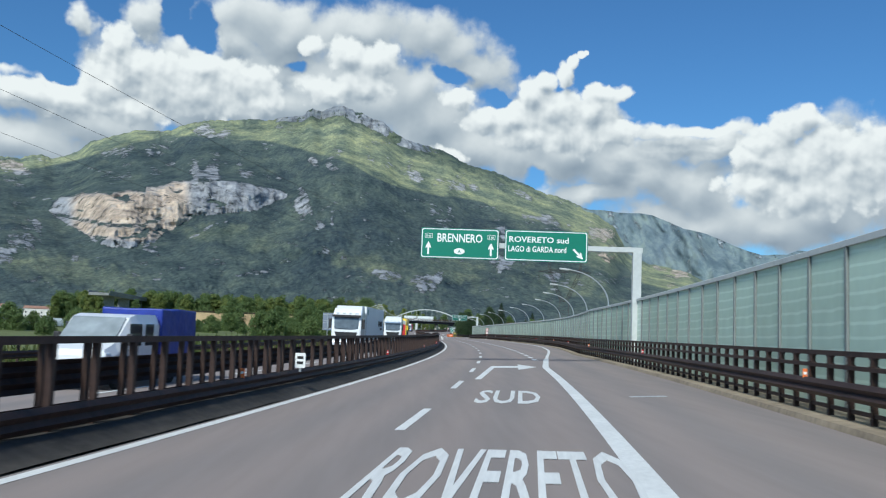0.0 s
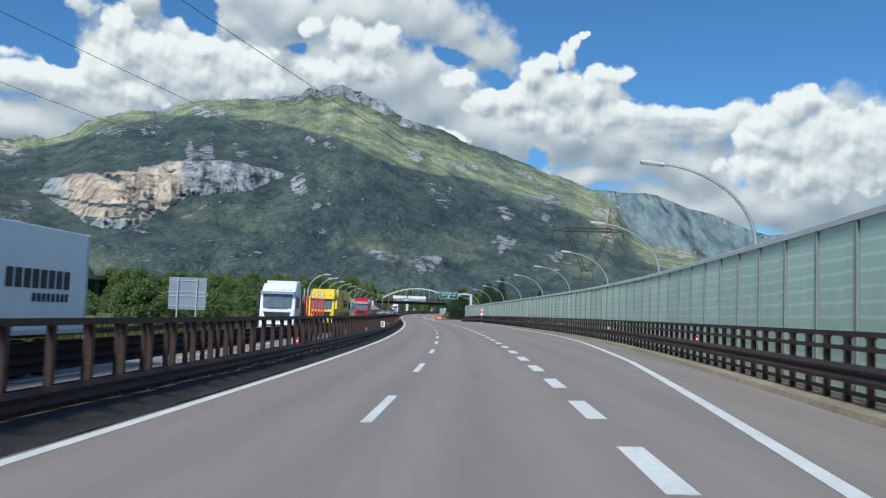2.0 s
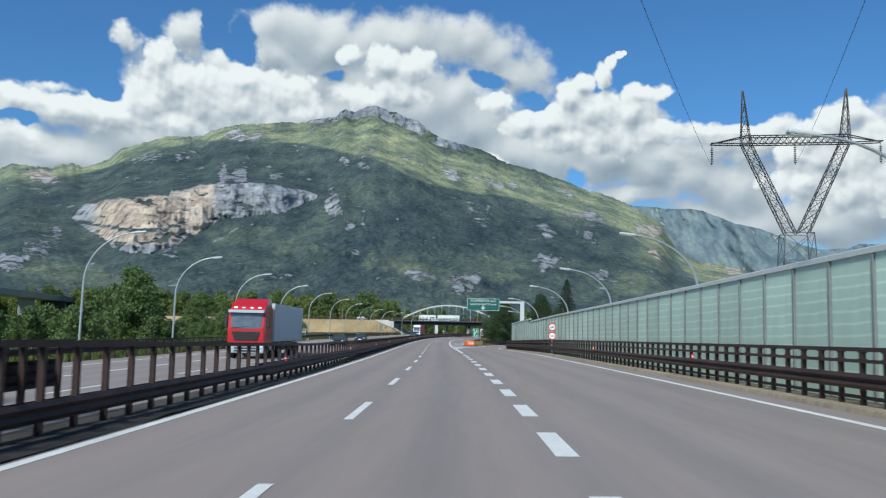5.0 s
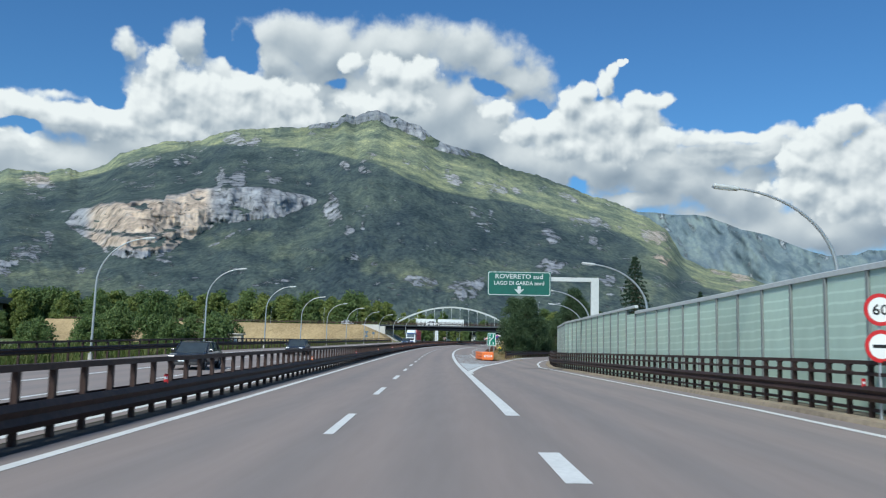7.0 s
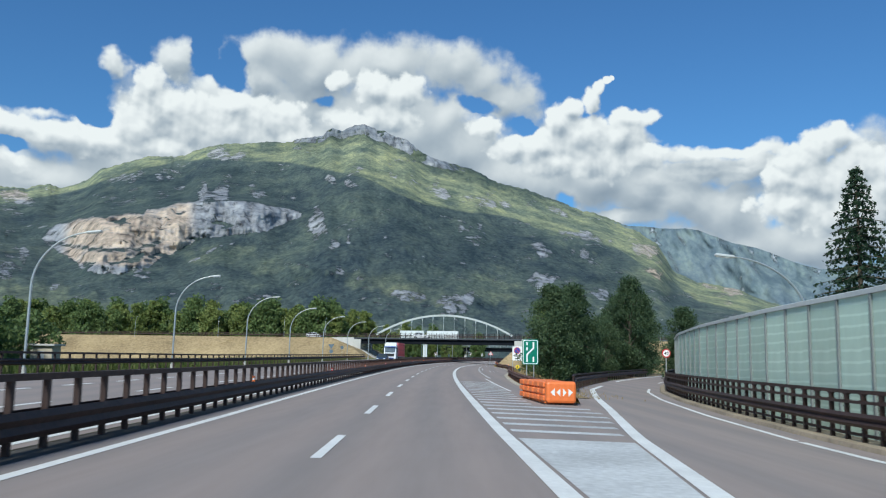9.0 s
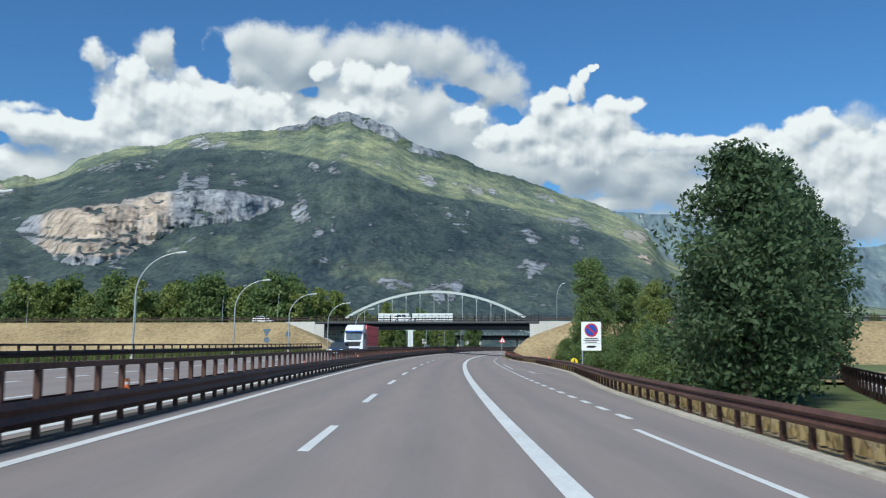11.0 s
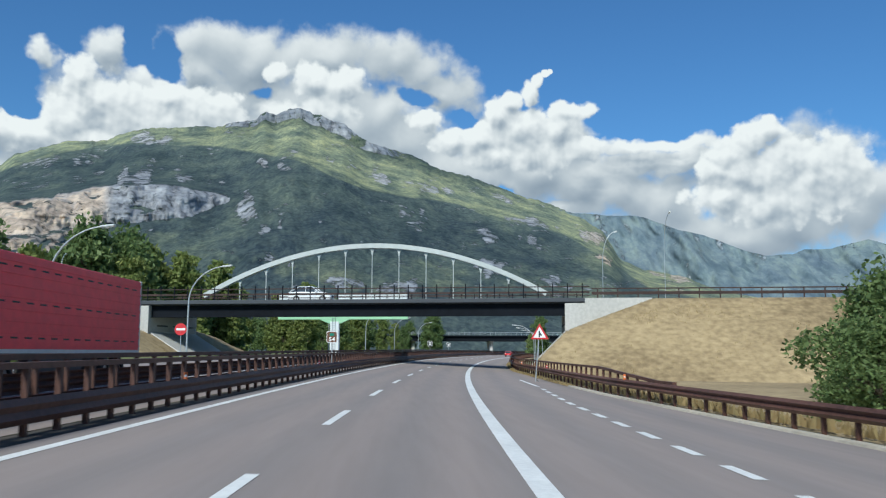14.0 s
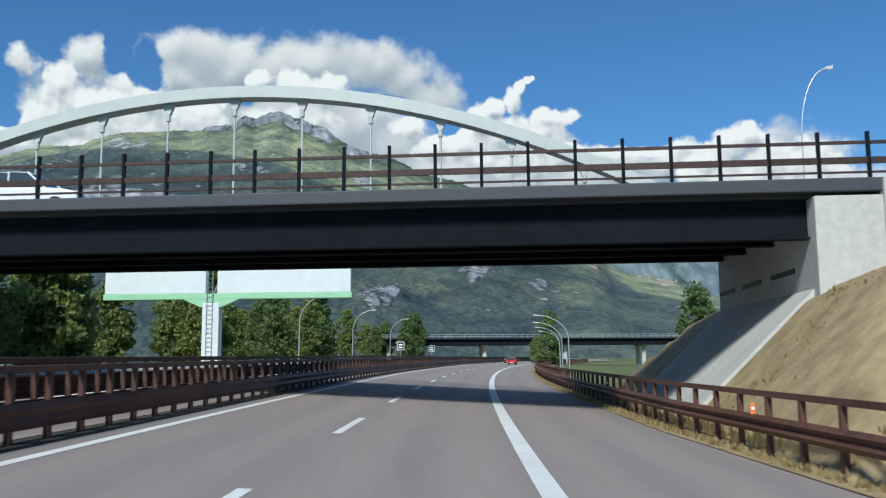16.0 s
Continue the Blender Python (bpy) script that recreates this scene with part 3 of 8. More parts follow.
# single crags: azimuth, height, half width, half height, lean
BROW = [(-28, 4.88, 1.06, 0.84, 0.30), (-27.04, 5.37, 0.30, 0.91, 1.00), (-29.87, 3.90, 0.68, 0.53, 0.00), (-27.8, 9.27, 0.99, 0.34, -0.10), (-21.3, 11.06, 1.06, 0.34, 0.20), (-19.58, 11.2, 0.76, 0.23, 0.00),
    (-15.57, 12.96, 1.22, 0.34, 0.00), (-16.08, 10.44, 1.03, 0.65, 0.00), (-12.48, 10.54, 1.60, 0.30, 0.00), (-9.27, 8.55, 0.76, 0.84, -0.80), (-8.24, 7.52, 0.34, 0.38, -0.50), (-8.47, 7.17, 0.30, 0.30, 0.00),
    (-7.30, 7.78, 0.15, 0.42, 0.00), (-6.59, 7.88, 0.27, 0.34, 0.00), (-5.01, 7.93, 0.34, 0.27, 0.00), (-8.99, 5.12, 0.19, 0.84, 0.00), (-7.66, 5.55, 0.57, 0.30, -0.50), (-5.95, 4.90, 0.65, 0.30, -0.60),
    (-3.35, 4.12, 1.60, 0.30, -0.10)]
SPUR = [(0.83, 8.75, 1.37, 0.34, -0.30), (5.75, 7.28, 1.06, 0.42, -0.40), (8.60, 6.72, 0.99, 0.49, -0.30), (6.14, 5.18, 0.84, 0.57, 0.20), (9.60, 4.25, 0.91, 0.46, -0.30), (1.57, 10.55, 0.99, 0.42, -0.10),
    (-1.13, 11, 0.76, 0.27, -0.30), (8.75, 8.12, 1.98, 0.30, -0.20), (12.2, 7.20, 1.22, 0.57, -0.25), (13.1, 5.59, 0.76, 0.46, -0.60), (17.18, 4.65, 1.29, 0.27, -0.15), (6.77, 9.75, 0.99, 0.23, -0.40),
    (3.23, 10.3, 0.61, 0.19, -0.30), (-4.52, 12.12, 0.68, 0.23, -0.30), (-7.46, 11.56, 0.84, 0.23, -0.30), (-8.63, 11.7, 0.38, 0.23, -0.20), (4.75, 5.55, 0.53, 0.46, 0.00), (-5.05, 9.57, 0.46, 0.23, -0.30)]
LOW = [(-0.07, 3.88, 1.67, 0.46, 0.00), (-0.33, 3.13, 1.37, 0.68, 0.00), (-17.15, 6.04, 0.35, 0.09, 0.5), (-16.22, 6.65, 0.40, 0.08, 0.6), (-15.09, 7.08, 0.45, 0.08, 0.5), (-15.46, 5.56, 0.40, 0.08, -0.2),
    (-20.27, 4.89, 0.5, 0.08, -0.1), (-25.2, 3.98, 0.3, 0.2, 0.2), (-23.82, 4.12, 0.4, 0.12, 0.1), (-18.45, 4.30, 0.25, 0.2, 0.3), (-7.32, 3.55, 0.3, 0.15, -0.3)]


def polar(az, r, z):
    a = np.radians(az)
    return np.stack([ORIGIN[0] + r * np.sin(a), ORIGIN[1] + r * np.cos(a), z], -1)


def main_mountain():
    az = np.arange(-52, 36.01, 0.075)
    v = np.linspace(0, 1, 250)
    A, V = np.meshgrid(az, v)
    top = np.interp(az, [q[0] for q in RIDGE], [q[1] for q in RIDGE]) 
    even = np.hanning(15) / np.hanning(15).sum()
    tight = np.hanning(5) / np.hanning(5).sum()
    crown = np.convolve(np.pad(top, 2, mode="edge"), tight, "valid")
    top = np.convolve(np.pad(top, 7, mode="edge"), even, "valid")
    jag = 0.10 * (fbm(az * 2.2, az * 0, 4, 3) - 0.5) + 0.08 * (vnoise(az * 6, az * 0, 9) - 0.5)
    front = np.minimum(np.interp(az, [q[0] for q in FRONT], [q[1] for q in FRONT]) + 0.3 * (fbm(az * 0.4, az * 0 + 4, 2, 7) - 0.5), top - 0.12)
    front = np.convolve(np.pad(front, 7, mode="edge"), even, "valid")
    E = -0.12 + (top[None, :] + 0.12) * V + (jag + crown - top)[None, :] * V ** 18
    ragged = fbm(A * 1.5, E * 1.6, 5, 15) - 0.5
    lo = np.interp(az, [q[0] for q in CLIFF_FOOT], [q[1] for q in CLIFF_FOOT], left=9, right=9.6)[None, :] + 0.5 * (fbm(A * 2.2, E * 0.3, 5, 21) - 0.5)
    hi = np.interp(az, [q[0] for q in CLIFF_HEAD], [q[1] for q in CLIFF_HEAD], left=6, right=8)[None, :] + 0.3 * (fbm(A * 2.2, E * 0.3, 5, 31) - 0.5)
    rock = smooth01((E - lo + 0.08) / 0.25) * smooth01((hi - E + 0.08) / 0.2)
    # ledges with trees on the great face
    ledge = 0.55 + np.interp(az, [-25, -23, -20.5, -18], [6.0, 5.85, 6.0, 7.2])[None, :] + 0.25 * (fbm(A * 1.2, A * 0, 3, 46) - 0.5)
    rock *= 1 - 0.5 * smooth01(1.3 - np.abs(E - ledge) / 0.16) * smooth01((-18.5 - A) / 1.2)
    rock *= 1 - 0.8 * smooth01((fbm(A * 0.7 + 3, E * 2.4 - 0.1 * A, 5, 44) - 0.70) / 0.05)
    face = rock.copy()
    for a, e, w, h, lean in BROW + SPUR + LOW:
        du, dv = (A - a) / (w * 1.15), (E - e - lean * (A - a)) / (h * 1.2)
        rock = np.maximum(rock, smooth01((1.15 - du * du - dv * dv + 3.6 * ragged) / 1.3) * 0.76)
    # loose small outcrops
    bands = 0.42 * smooth01((fbm(A * 0.9 + E * 0.3, E * 2.6 - A * 0.15, 5, 51) - 0.64) / 0.08)
    rock = np.maximum(rock, bands * smooth01((E - 1.6) / 1.0))
    crest = smooth01((E - top[None, :] + np.interp(A, [-11.5, -9.5, -6.5, -3.5, 0, 9], [0.25, 0.5, 0.75, 0.85, 0.45, 0.15])) / 0.12) * smooth01((A + 11.5) / 0.5) * smooth01((1.5 - A) / 3.0)
    rock = np.maximum(rock, crest * smooth01((ragged + 0.20) / 0.08))
    behind = smooth01((E - front[None, :] + 0.05) / 0.12)
    base = np.cumsum((0.30 + 1.0 * V) * (1 - behind) + 2.1 * behind, 0)
    base = base / base[-1:, :]
    kernel = np.hanning(61) / np.hanning(61).sum()
    base = np.stack([np.convolve(np.pad(q, 30, mode="edge"), kernel, "valid") for q in base])
    steep = np.stack([np.convolve(np.pad(q, 2, mode="edge"), np.ones(5) / 5, "valid") for q in 0.9 * np.maximum(face, crest) + 0.6 * np.clip(rock - np.maximum(face, crest), 0, 1)])
    R = np.zeros_like(E)
    R[0] = base[0]
    for i in range(1, len(v)):
        R[i] = R[i - 1] + (base[i] - base[i - 1]) * (1 - steep[i])
        R[i] += (base[i] - R[i]) * 0.10 * (1 - steep[i])
    ease = np.hanning(27) / np.hanning(27).sum()
    R = base + np.stack([np.convolve(np.pad(q, 13, mode="edge"), ease, "valid") for q in R - base])
    R = 1250 + R * (3250 - 10 * np.abs(A))
    # gullies run down the slopes, ribs stand out of the rock
    R += 150 * (fbm(A * 0.35, E * 0.4, 5, 91) - 0.5) + 60 * (fbm(A * 0.8 + 0.8 * E, E * 0.7 - 0.3 * A, 4, 95) - 0.5) + 12 * (fbm(A * 4.5, E * 6, 3, 93) - 0.5)
    R -= steep * (36 * (fbm(A * 1.9, E * 0.3, 4, 97) - 0.5) + 16 * (fbm(A * 7.0, E * 1.2, 3, 98) - 0.5) + 14 * (vnoise(A * 0.6, E * 5.0, 99) - 0.5))
    Z = R * np.tan(np.radians(E))
    xyz = polar(A, R, Z)
    back = polar(az, R[-1] + 260, Z[-1] - 330)
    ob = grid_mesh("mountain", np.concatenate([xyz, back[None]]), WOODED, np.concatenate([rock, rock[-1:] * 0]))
    # patches of sunlight on the lower spurs, painted as paler bush
    lit_bush = behind.copy()
    for a, e, w, h in ((-3.5, 4.6, 4.5, 0.7), (1.5, 4.6, 2.5, 0.9), (9.5, 4.2, 3.0, 1.0), (12.8, 5.4, 1.6, 0.8), (-14.5, 6.2, 3.0, 0.7), (-26, 3.2, 5.0, 0.9)):
        lit_bush = np.maximum(lit_bush, 0.55 * smooth01(1.5 - np.hypot((A - a) / w, (E - e + 0.15 * (A - a)) / h) + 2.0 * ragged))
    at_ = ob.data.attributes.new("sunlit_bush", "FLOAT", "POINT")
    at_.data.foreach_set("value", np.concatenate([lit_bush, lit_bush[-1:]]).reshape(-1).astype(np.float32))
    tagged(ob, "steep wooded mountain with pale limestone cliffs and a rocky crest", "mountain", kind="structure")
    # rust-stained beds in the middle of the great face and on the lit shoulders
    warm = face * smooth01((A + 25.2) / 0.8) * smooth01((-17.0 - A) / 1.0) * smooth01((E - 5.3) / 0.4) * smooth01((hi + 0.2 - E) / 0.5)
    warm = np.maximum(warm, 0.6 * smooth01((E - front[None, :]) / 0.3) * smooth01((A - 11) / 1.5) + 0.5 * smooth01(1.4 - np.abs(A + 27.8)) * smooth01((E - 9) / 0.2))
    warm = np.maximum(warm, smooth01(1.6 - np.hypot((A - 13.1) / 0.9, (E - 5.6) / 0.6)))
    wa = ob.data.attributes.new("warm", "FLOAT", "POINT")
    wa.data.foreach_set("value", np.concatenate([warm, warm[-1:]]).reshape(-1).astype(np.float32))
    row = np.argmin(np.abs(E - front[None, :]), 0)
    return az, xyz[row, np.arange(len(az))], xyz[-1], xyz[-14]


def far_mountain():
    az = np.arange(2, 40, 0.13)
    v = np.linspace(0, 1, 90)
    A, V = np.meshgrid(az, v)
    prof = [(2, 8.6), (8.99, 9.46), (11.43, 8.87), (12.36, 8.82), (13.47, 8.65), (14.56, 8.63), (15.64, 8.54), (16.36, 8.22), (17.76, 7.64), (19.14, 7.25), (20.5, 6.67), (21.83, 6.11), (22.81, 5.84), (24.42, 5.87), (25.06, 6.14), (26.55, 6.09), (28.5, 6.6), (31, 5.6), (40, 5)]
    top = np.interp(az, [q[0] for q in prof], [q[1] for q in prof]) + 0.24 * (fbm(az * 0.8, az * 0, 5, 103) - 0.5)
    E = top[None, :] * V
    # pale scree running down the gullies
    rock = 0.5 * smooth01((fbm(A * 2.2 + E * 0.9, E * 0.5, 5, 113) - 0.66 + 0.13 * smooth01((V - 0.6) / 0.4)) / 0.07)
    R = 3450 + 880 * V + 420 * (fbm(A * 0.5 + 0.3 * E, E * 0.25, 5, 121) - 0.5) + 90 * (fbm(A * 1.8 + E * 0.5, E * 0.5, 4, 125) - 0.5)
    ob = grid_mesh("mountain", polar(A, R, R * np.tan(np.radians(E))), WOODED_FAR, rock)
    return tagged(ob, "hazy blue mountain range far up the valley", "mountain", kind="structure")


FRONT_AZ, FRONT_CREST, PEAK, UNDER_PEAK = main_mountain()
far_mountain()


# thin cumulus high over the valley, out of view, set so that its shade lies on the front of the mountain and on the
# first stretch of road
def cloud_sheet(name_label, rows, m):
    """Closed lens of cloud over rows of ground points, lifted towards the sun."""
    bm = bmesh.new()
    k = len(rows[0])
    top, low = [], []
    for i, r in enumerate(rows):
        a, b = [], []
        for j, q in enumerate(r):
            lift = to_sun * ((2600 - q[2]) / to_sun.z)
            c = Vector((float(q[0]), float(q[1]), float(q[2]))) + lift
            rim = i in (0, len(rows) - 1) or j in (0, k - 1)
            hgt = 0 if rim else 45 + 30 * noise.fractal(c * 0.006, 0.9, 2.0, 4)
            a.append(bm.verts.new(c + Vector((0, 0, hgt))))
            b.append(a[-1] if rim else bm.verts.new(c - Vector((0, 0, 12))))
        top.append(a)
        low.append(b)
    for g in (top, low):
        for i in range(len(g) - 1):
            for j in range(k - 1):
                f = [g[i][j], g[i][j + 1], g[i + 1][j + 1], g[i + 1][j]]
                if not all(q in top[i] + top[i + 1] and q in low[i] + low[i + 1] for q in f) or g is top:
                    bm.faces.new(f if g is top else f[::-1])
    return tagged(part("cloud", bm, m, smooth=True), name_label, "cloud", kind="structure")


def shading_clouds():
    def thin(name, through_part):
        m = mat(name, (0.85, 0.86, 0.88), 1.0, vary=0.04, scale=0.01)
        n, l = m.node_tree.nodes, m.node_tree.links
        clear, mx = n.new("ShaderNodeBsdfTransparent"), n.new("ShaderNodeMixShader")
        mx.inputs["Fac"].default_value = through_part
        l.new(n["Principled BSDF"].outputs[0], mx.inputs[1])
        l.new(clear.outputs[0], mx.inputs[2])
        l.new(mx.outputs[0], n["Material Output"].inputs["Surface"])
        return m
    pick_ = [i for i in range(0, len(FRONT_AZ), 4) if -50 < FRONT_AZ[i] < 17]
    rows = []
    for v in np.linspace(0, 1, 26):
        r = []
        for i in pick_:
            far = FRONT_CREST[i]
            d = np.array([far[0] - ORIGIN[0], far[1] - ORIGIN[1]])
            span = np.hypot(*d)
            near = 900 + 420 * smooth01((FRONT_AZ[i] + 6) / 8) + 160 * (noise.noise(Vector((FRONT_AZ[i] * 0.5, 3, 0))))
            rag = 170 * noise.fractal(Vector((FRONT_AZ[i] * 0.7, 0, 1)), 0.9, 2.0, 4)
            rho = near + (span + 25 + rag - near) * v
            z = 20 + (far[2] - 20) * max(0, (rho - 1250) / max(span - 1250, 1)) ** 1.2
            r.append((ORIGIN[0] + d[0] / span * rho, ORIGIN[1] + d[1] / span * rho, z))
        rows.append(r)
    cloud_sheet("broad thin grey-white cloud drifting over the valley", rows, thin("cloud_white", 0.75))
    on_peak = [i for i in range(0, len(FRONT_AZ), 3) if -12 < FRONT_AZ[i] < 6]
    rows = [[UNDER_PEAK[i] + (PEAK[i] - UNDER_PEAK[i]) * v for i in on_peak] for v in (0.0, 0.3, 0.7, 1.2, 2.2)]
    cloud_sheet("small flat cloud over the mountain top", rows, thin("cloud_grey", 0.55))
    # unseen veil added to dim the sun on the first stretch
    bm = bmesh.new()
    c = Vector((10, -10, 0)) + to_sun * (2300 / to_sun.z)
    r = bmesh.ops.create_icosphere(bm, subdivisions=4, radius=1, matrix=Matrix.Translation(c) @ Matrix.Diagonal((230, 190, 40, 1)))
    for v in r["verts"]:
        v.co = c + (v.co - c) * (1 + 0.25 * noise.fractal(v.co * 0.008, 0.9, 2.0, 4))
    tagged(part("cloud", bm, thin("cloud_veil", 0.80), smooth=True), "thin unseen cloud veil added high over the motorway", "cloud", kind="structure")


shading_clouds()


# ---- ground ----
def ground():
    def axis(inner, outer, step, n):
        a = np.arange(inner[0], inner[1] + 0.1, step)
        lo = inner[0] - np.geomspace(step, inner[0] - outer[0], n)[::-1]
        hi = inner[1] + np.geomspace(step, outer[1] - inner[1], n)
        return np.concatenate([lo, a, hi])
    xs, ys = axis((-70, 70), (-4900, 4900), 3.0, 22), axis((-60, 960), (-4500, 4700), 9.0, 18)
    X, Y = np.meshgrid(xs, ys)
    pts = np.stack([X.ravel(), Y.ravel()], 1)
    S = np.zeros(len(pts))
    D = np.zeros(len(pts))
    for i in range(0, len(pts), 2000):
        q = pts[i:i + 2000]
        dist = (q[:, 0:1] - RX[None]) ** 2 + (q[:, 1:2] - RY[None]) ** 2
        j = dist.argmin(1)
        S[i:i + 2000] = RS[j]
        D[i:i + 2000] = np.cos(RA[j]) * (q[:, 0] - RX[j]) + np.sin(RA[j]) * (q[:, 1] - RY[j])
    near = road_z(S, D) - 0.30
    w = smooth01((np.abs(D + 3) - 27) / 40)
    z = near * (1 - w) + w * (-1.2 + 0.6 * (fbm(pts[:, 0] * 0.01, pts[:, 1] * 0.01, 3, 5) - 0.5))
    xyz = np.concatenate([pts, z[:, None]], 1).reshape(len(ys), len(xs), 3)
    return tagged(grid_mesh("ground", xyz, GRASS), "green valley meadow beside the motorway", "ground", kind="structure")


ground()

# ---- carriageways ----
EDGE = curve_of([(-150, 3.8), (46, 3.7), (59, 4.5), (70, 5.4), (94, 7.7), (115, 9.2), (130, 9.9), (180, 10.2), (260, 11.2), (295, 11.5), (311, 13.0), (325, 14.9), (338, 17.3), (354, 21.3), (369, 26.0), (389, 33.0), (410, 41)])
BARRIER_R = curve_of([(-150, 8.5), (75, 8.6), (95, 9.9), (110, 10.8), (130, 11.4), (180, 11.7), (260, 12.6), (295, 12.9), (311, 14.4), (325, 16.3), (338, 18.7), (354, 22.7), (369, 27.4), (389, 34.4), (410, 42.4)])
RAMP_L = curve_of([(269, 4.0), (284, 5.4), (298, 7.2), (311.7, 9.3), (325, 11.2), (338.5, 13.4), (353, 17.0), (372, 22.0), (389, 28), (410, 36)])
BARRIER_M = curve_of([(318, 8.3), (345, 8.8), (375, 10.0), (390, 11.2), (405, 12.3), (445, 12.3), (468, 10.4), (494, 9.4), (512, 8.4), (560, 8.2), (1000, 8.2)])
MEDIAN = const(-4.62)


def pick(a, b, s0):
    return lambda s: a(s) if s < s0 else b(s)


SOIL_EDGE = curve_of([(-150, -3.80), (190, -3.80), (230, -4.15), (1000, -4.15)])


def carriageways():
    bm = bmesh.new()
    band(bm, -140, 316, 3, SOIL_EDGE, lambda s: BARRIER_R(s) - 0.55, 0.0)
    road = tagged(part("road", bm, ASPHALT), "grey-mauve asphalt motorway carriageway", "road", kind="structure")
    bm = bmesh.new()
    band(bm, 316, 1000, 3, const(-4.15), lambda s: BARRIER_M(s) - 0.5, 0.0)
    tagged(part("road", bm, ASPHALT), "grey-mauve asphalt motorway carriageway with a lay-by", "road", kind="structure")
    bm = bmesh.new()
    band(bm, 316, 410, 3, lambda s: RAMP_L(s) - 1.1, lambda s: BARRIER_R(s) - 0.55, 0.0)
    tagged(part("road", bm, ASPHALT), "asphalt exit ramp curving away from the motorway", "road", kind="structure")
    bm = bmesh.new()
    band(bm, -140, 1000, 3, const(-19.2), curve_of([(-150, -5.2), (180, -5.2), (200, -4.9), (1000, -4.9)]), 0.0)
    tagged(part("road", bm, ASPHALT), "grey asphalt opposite carriageway of the motorway", "road", kind="structure")
    bm = bmesh.new()
    band(bm, -140, 1000, 4, curve_of([(-150, -5.2), (180, -5.2), (200, -4.9), (1000, -4.9)]), SOIL_EDGE, -0.012)
    tagged(part("median", bm, SOIL), "dark soil and gravel strip under the median barrier", "median", kind="structure")
    return road


def wear():
    """Pale wheel tracks in the lanes: a shade of the asphalt by the distance across the road."""
    n, l = ASPHALT.node_tree.nodes, ASPHALT.node_tree.links
    b = n["Principled BSDF"]
    col = b.inputs["Base Color"].links[0].from_socket
    att = n.new("ShaderNodeAttribute")
    att.attribute_name = "across"
    def m(op, x, y):
        q = n.new("ShaderNodeMath")
        q.operation = op
        for i, v in enumerate((x, y)):
            if isinstance(v, (int, float)):
                q.inputs[i].default_value = v
            elif v is not None:
                l.new(v, q.inputs[i])
        return q.outputs[0]
    tc, long_, tex = n.new("ShaderNodeTexCoord"), n.new("ShaderNodeMapping"), n.new("ShaderNodeTexNoise")
    long_.inputs["Scale"].default_value = (0.5, 0.04, 1)
    l.new(tc.outputs["Object"], long_.inputs["Vector"])
    l.new(long_.outputs[0], tex.inputs["Vector"])
    tex.inputs["Scale"].default_value, tex.inputs["Detail"].default_value = 1.0, 6
    track = m("COSINE", m("MULTIPLY", att.outputs["Fac"], 2 * math.pi / 1.875), None)
    fac = m("MULTIPLY", m("ADD", m("MULTIPLY", track, 0.5), 0.5), m("MULTIPLY", tex.outputs["Fac"], 1.1))
    mix = n.new("ShaderNodeMix")
    mix.data_type, mix.blend_type = "RGBA", "MULTIPLY"
    l.new(fac, mix.inputs["Factor"])
    l.new(col, mix.inputs["A"])
    mix.inputs["B"].default_value = (0.76, 0.82, 0.86, 1)
    l.new(mix.outputs["Result"], b.inputs["Base Color"])


wear()
carriageways()


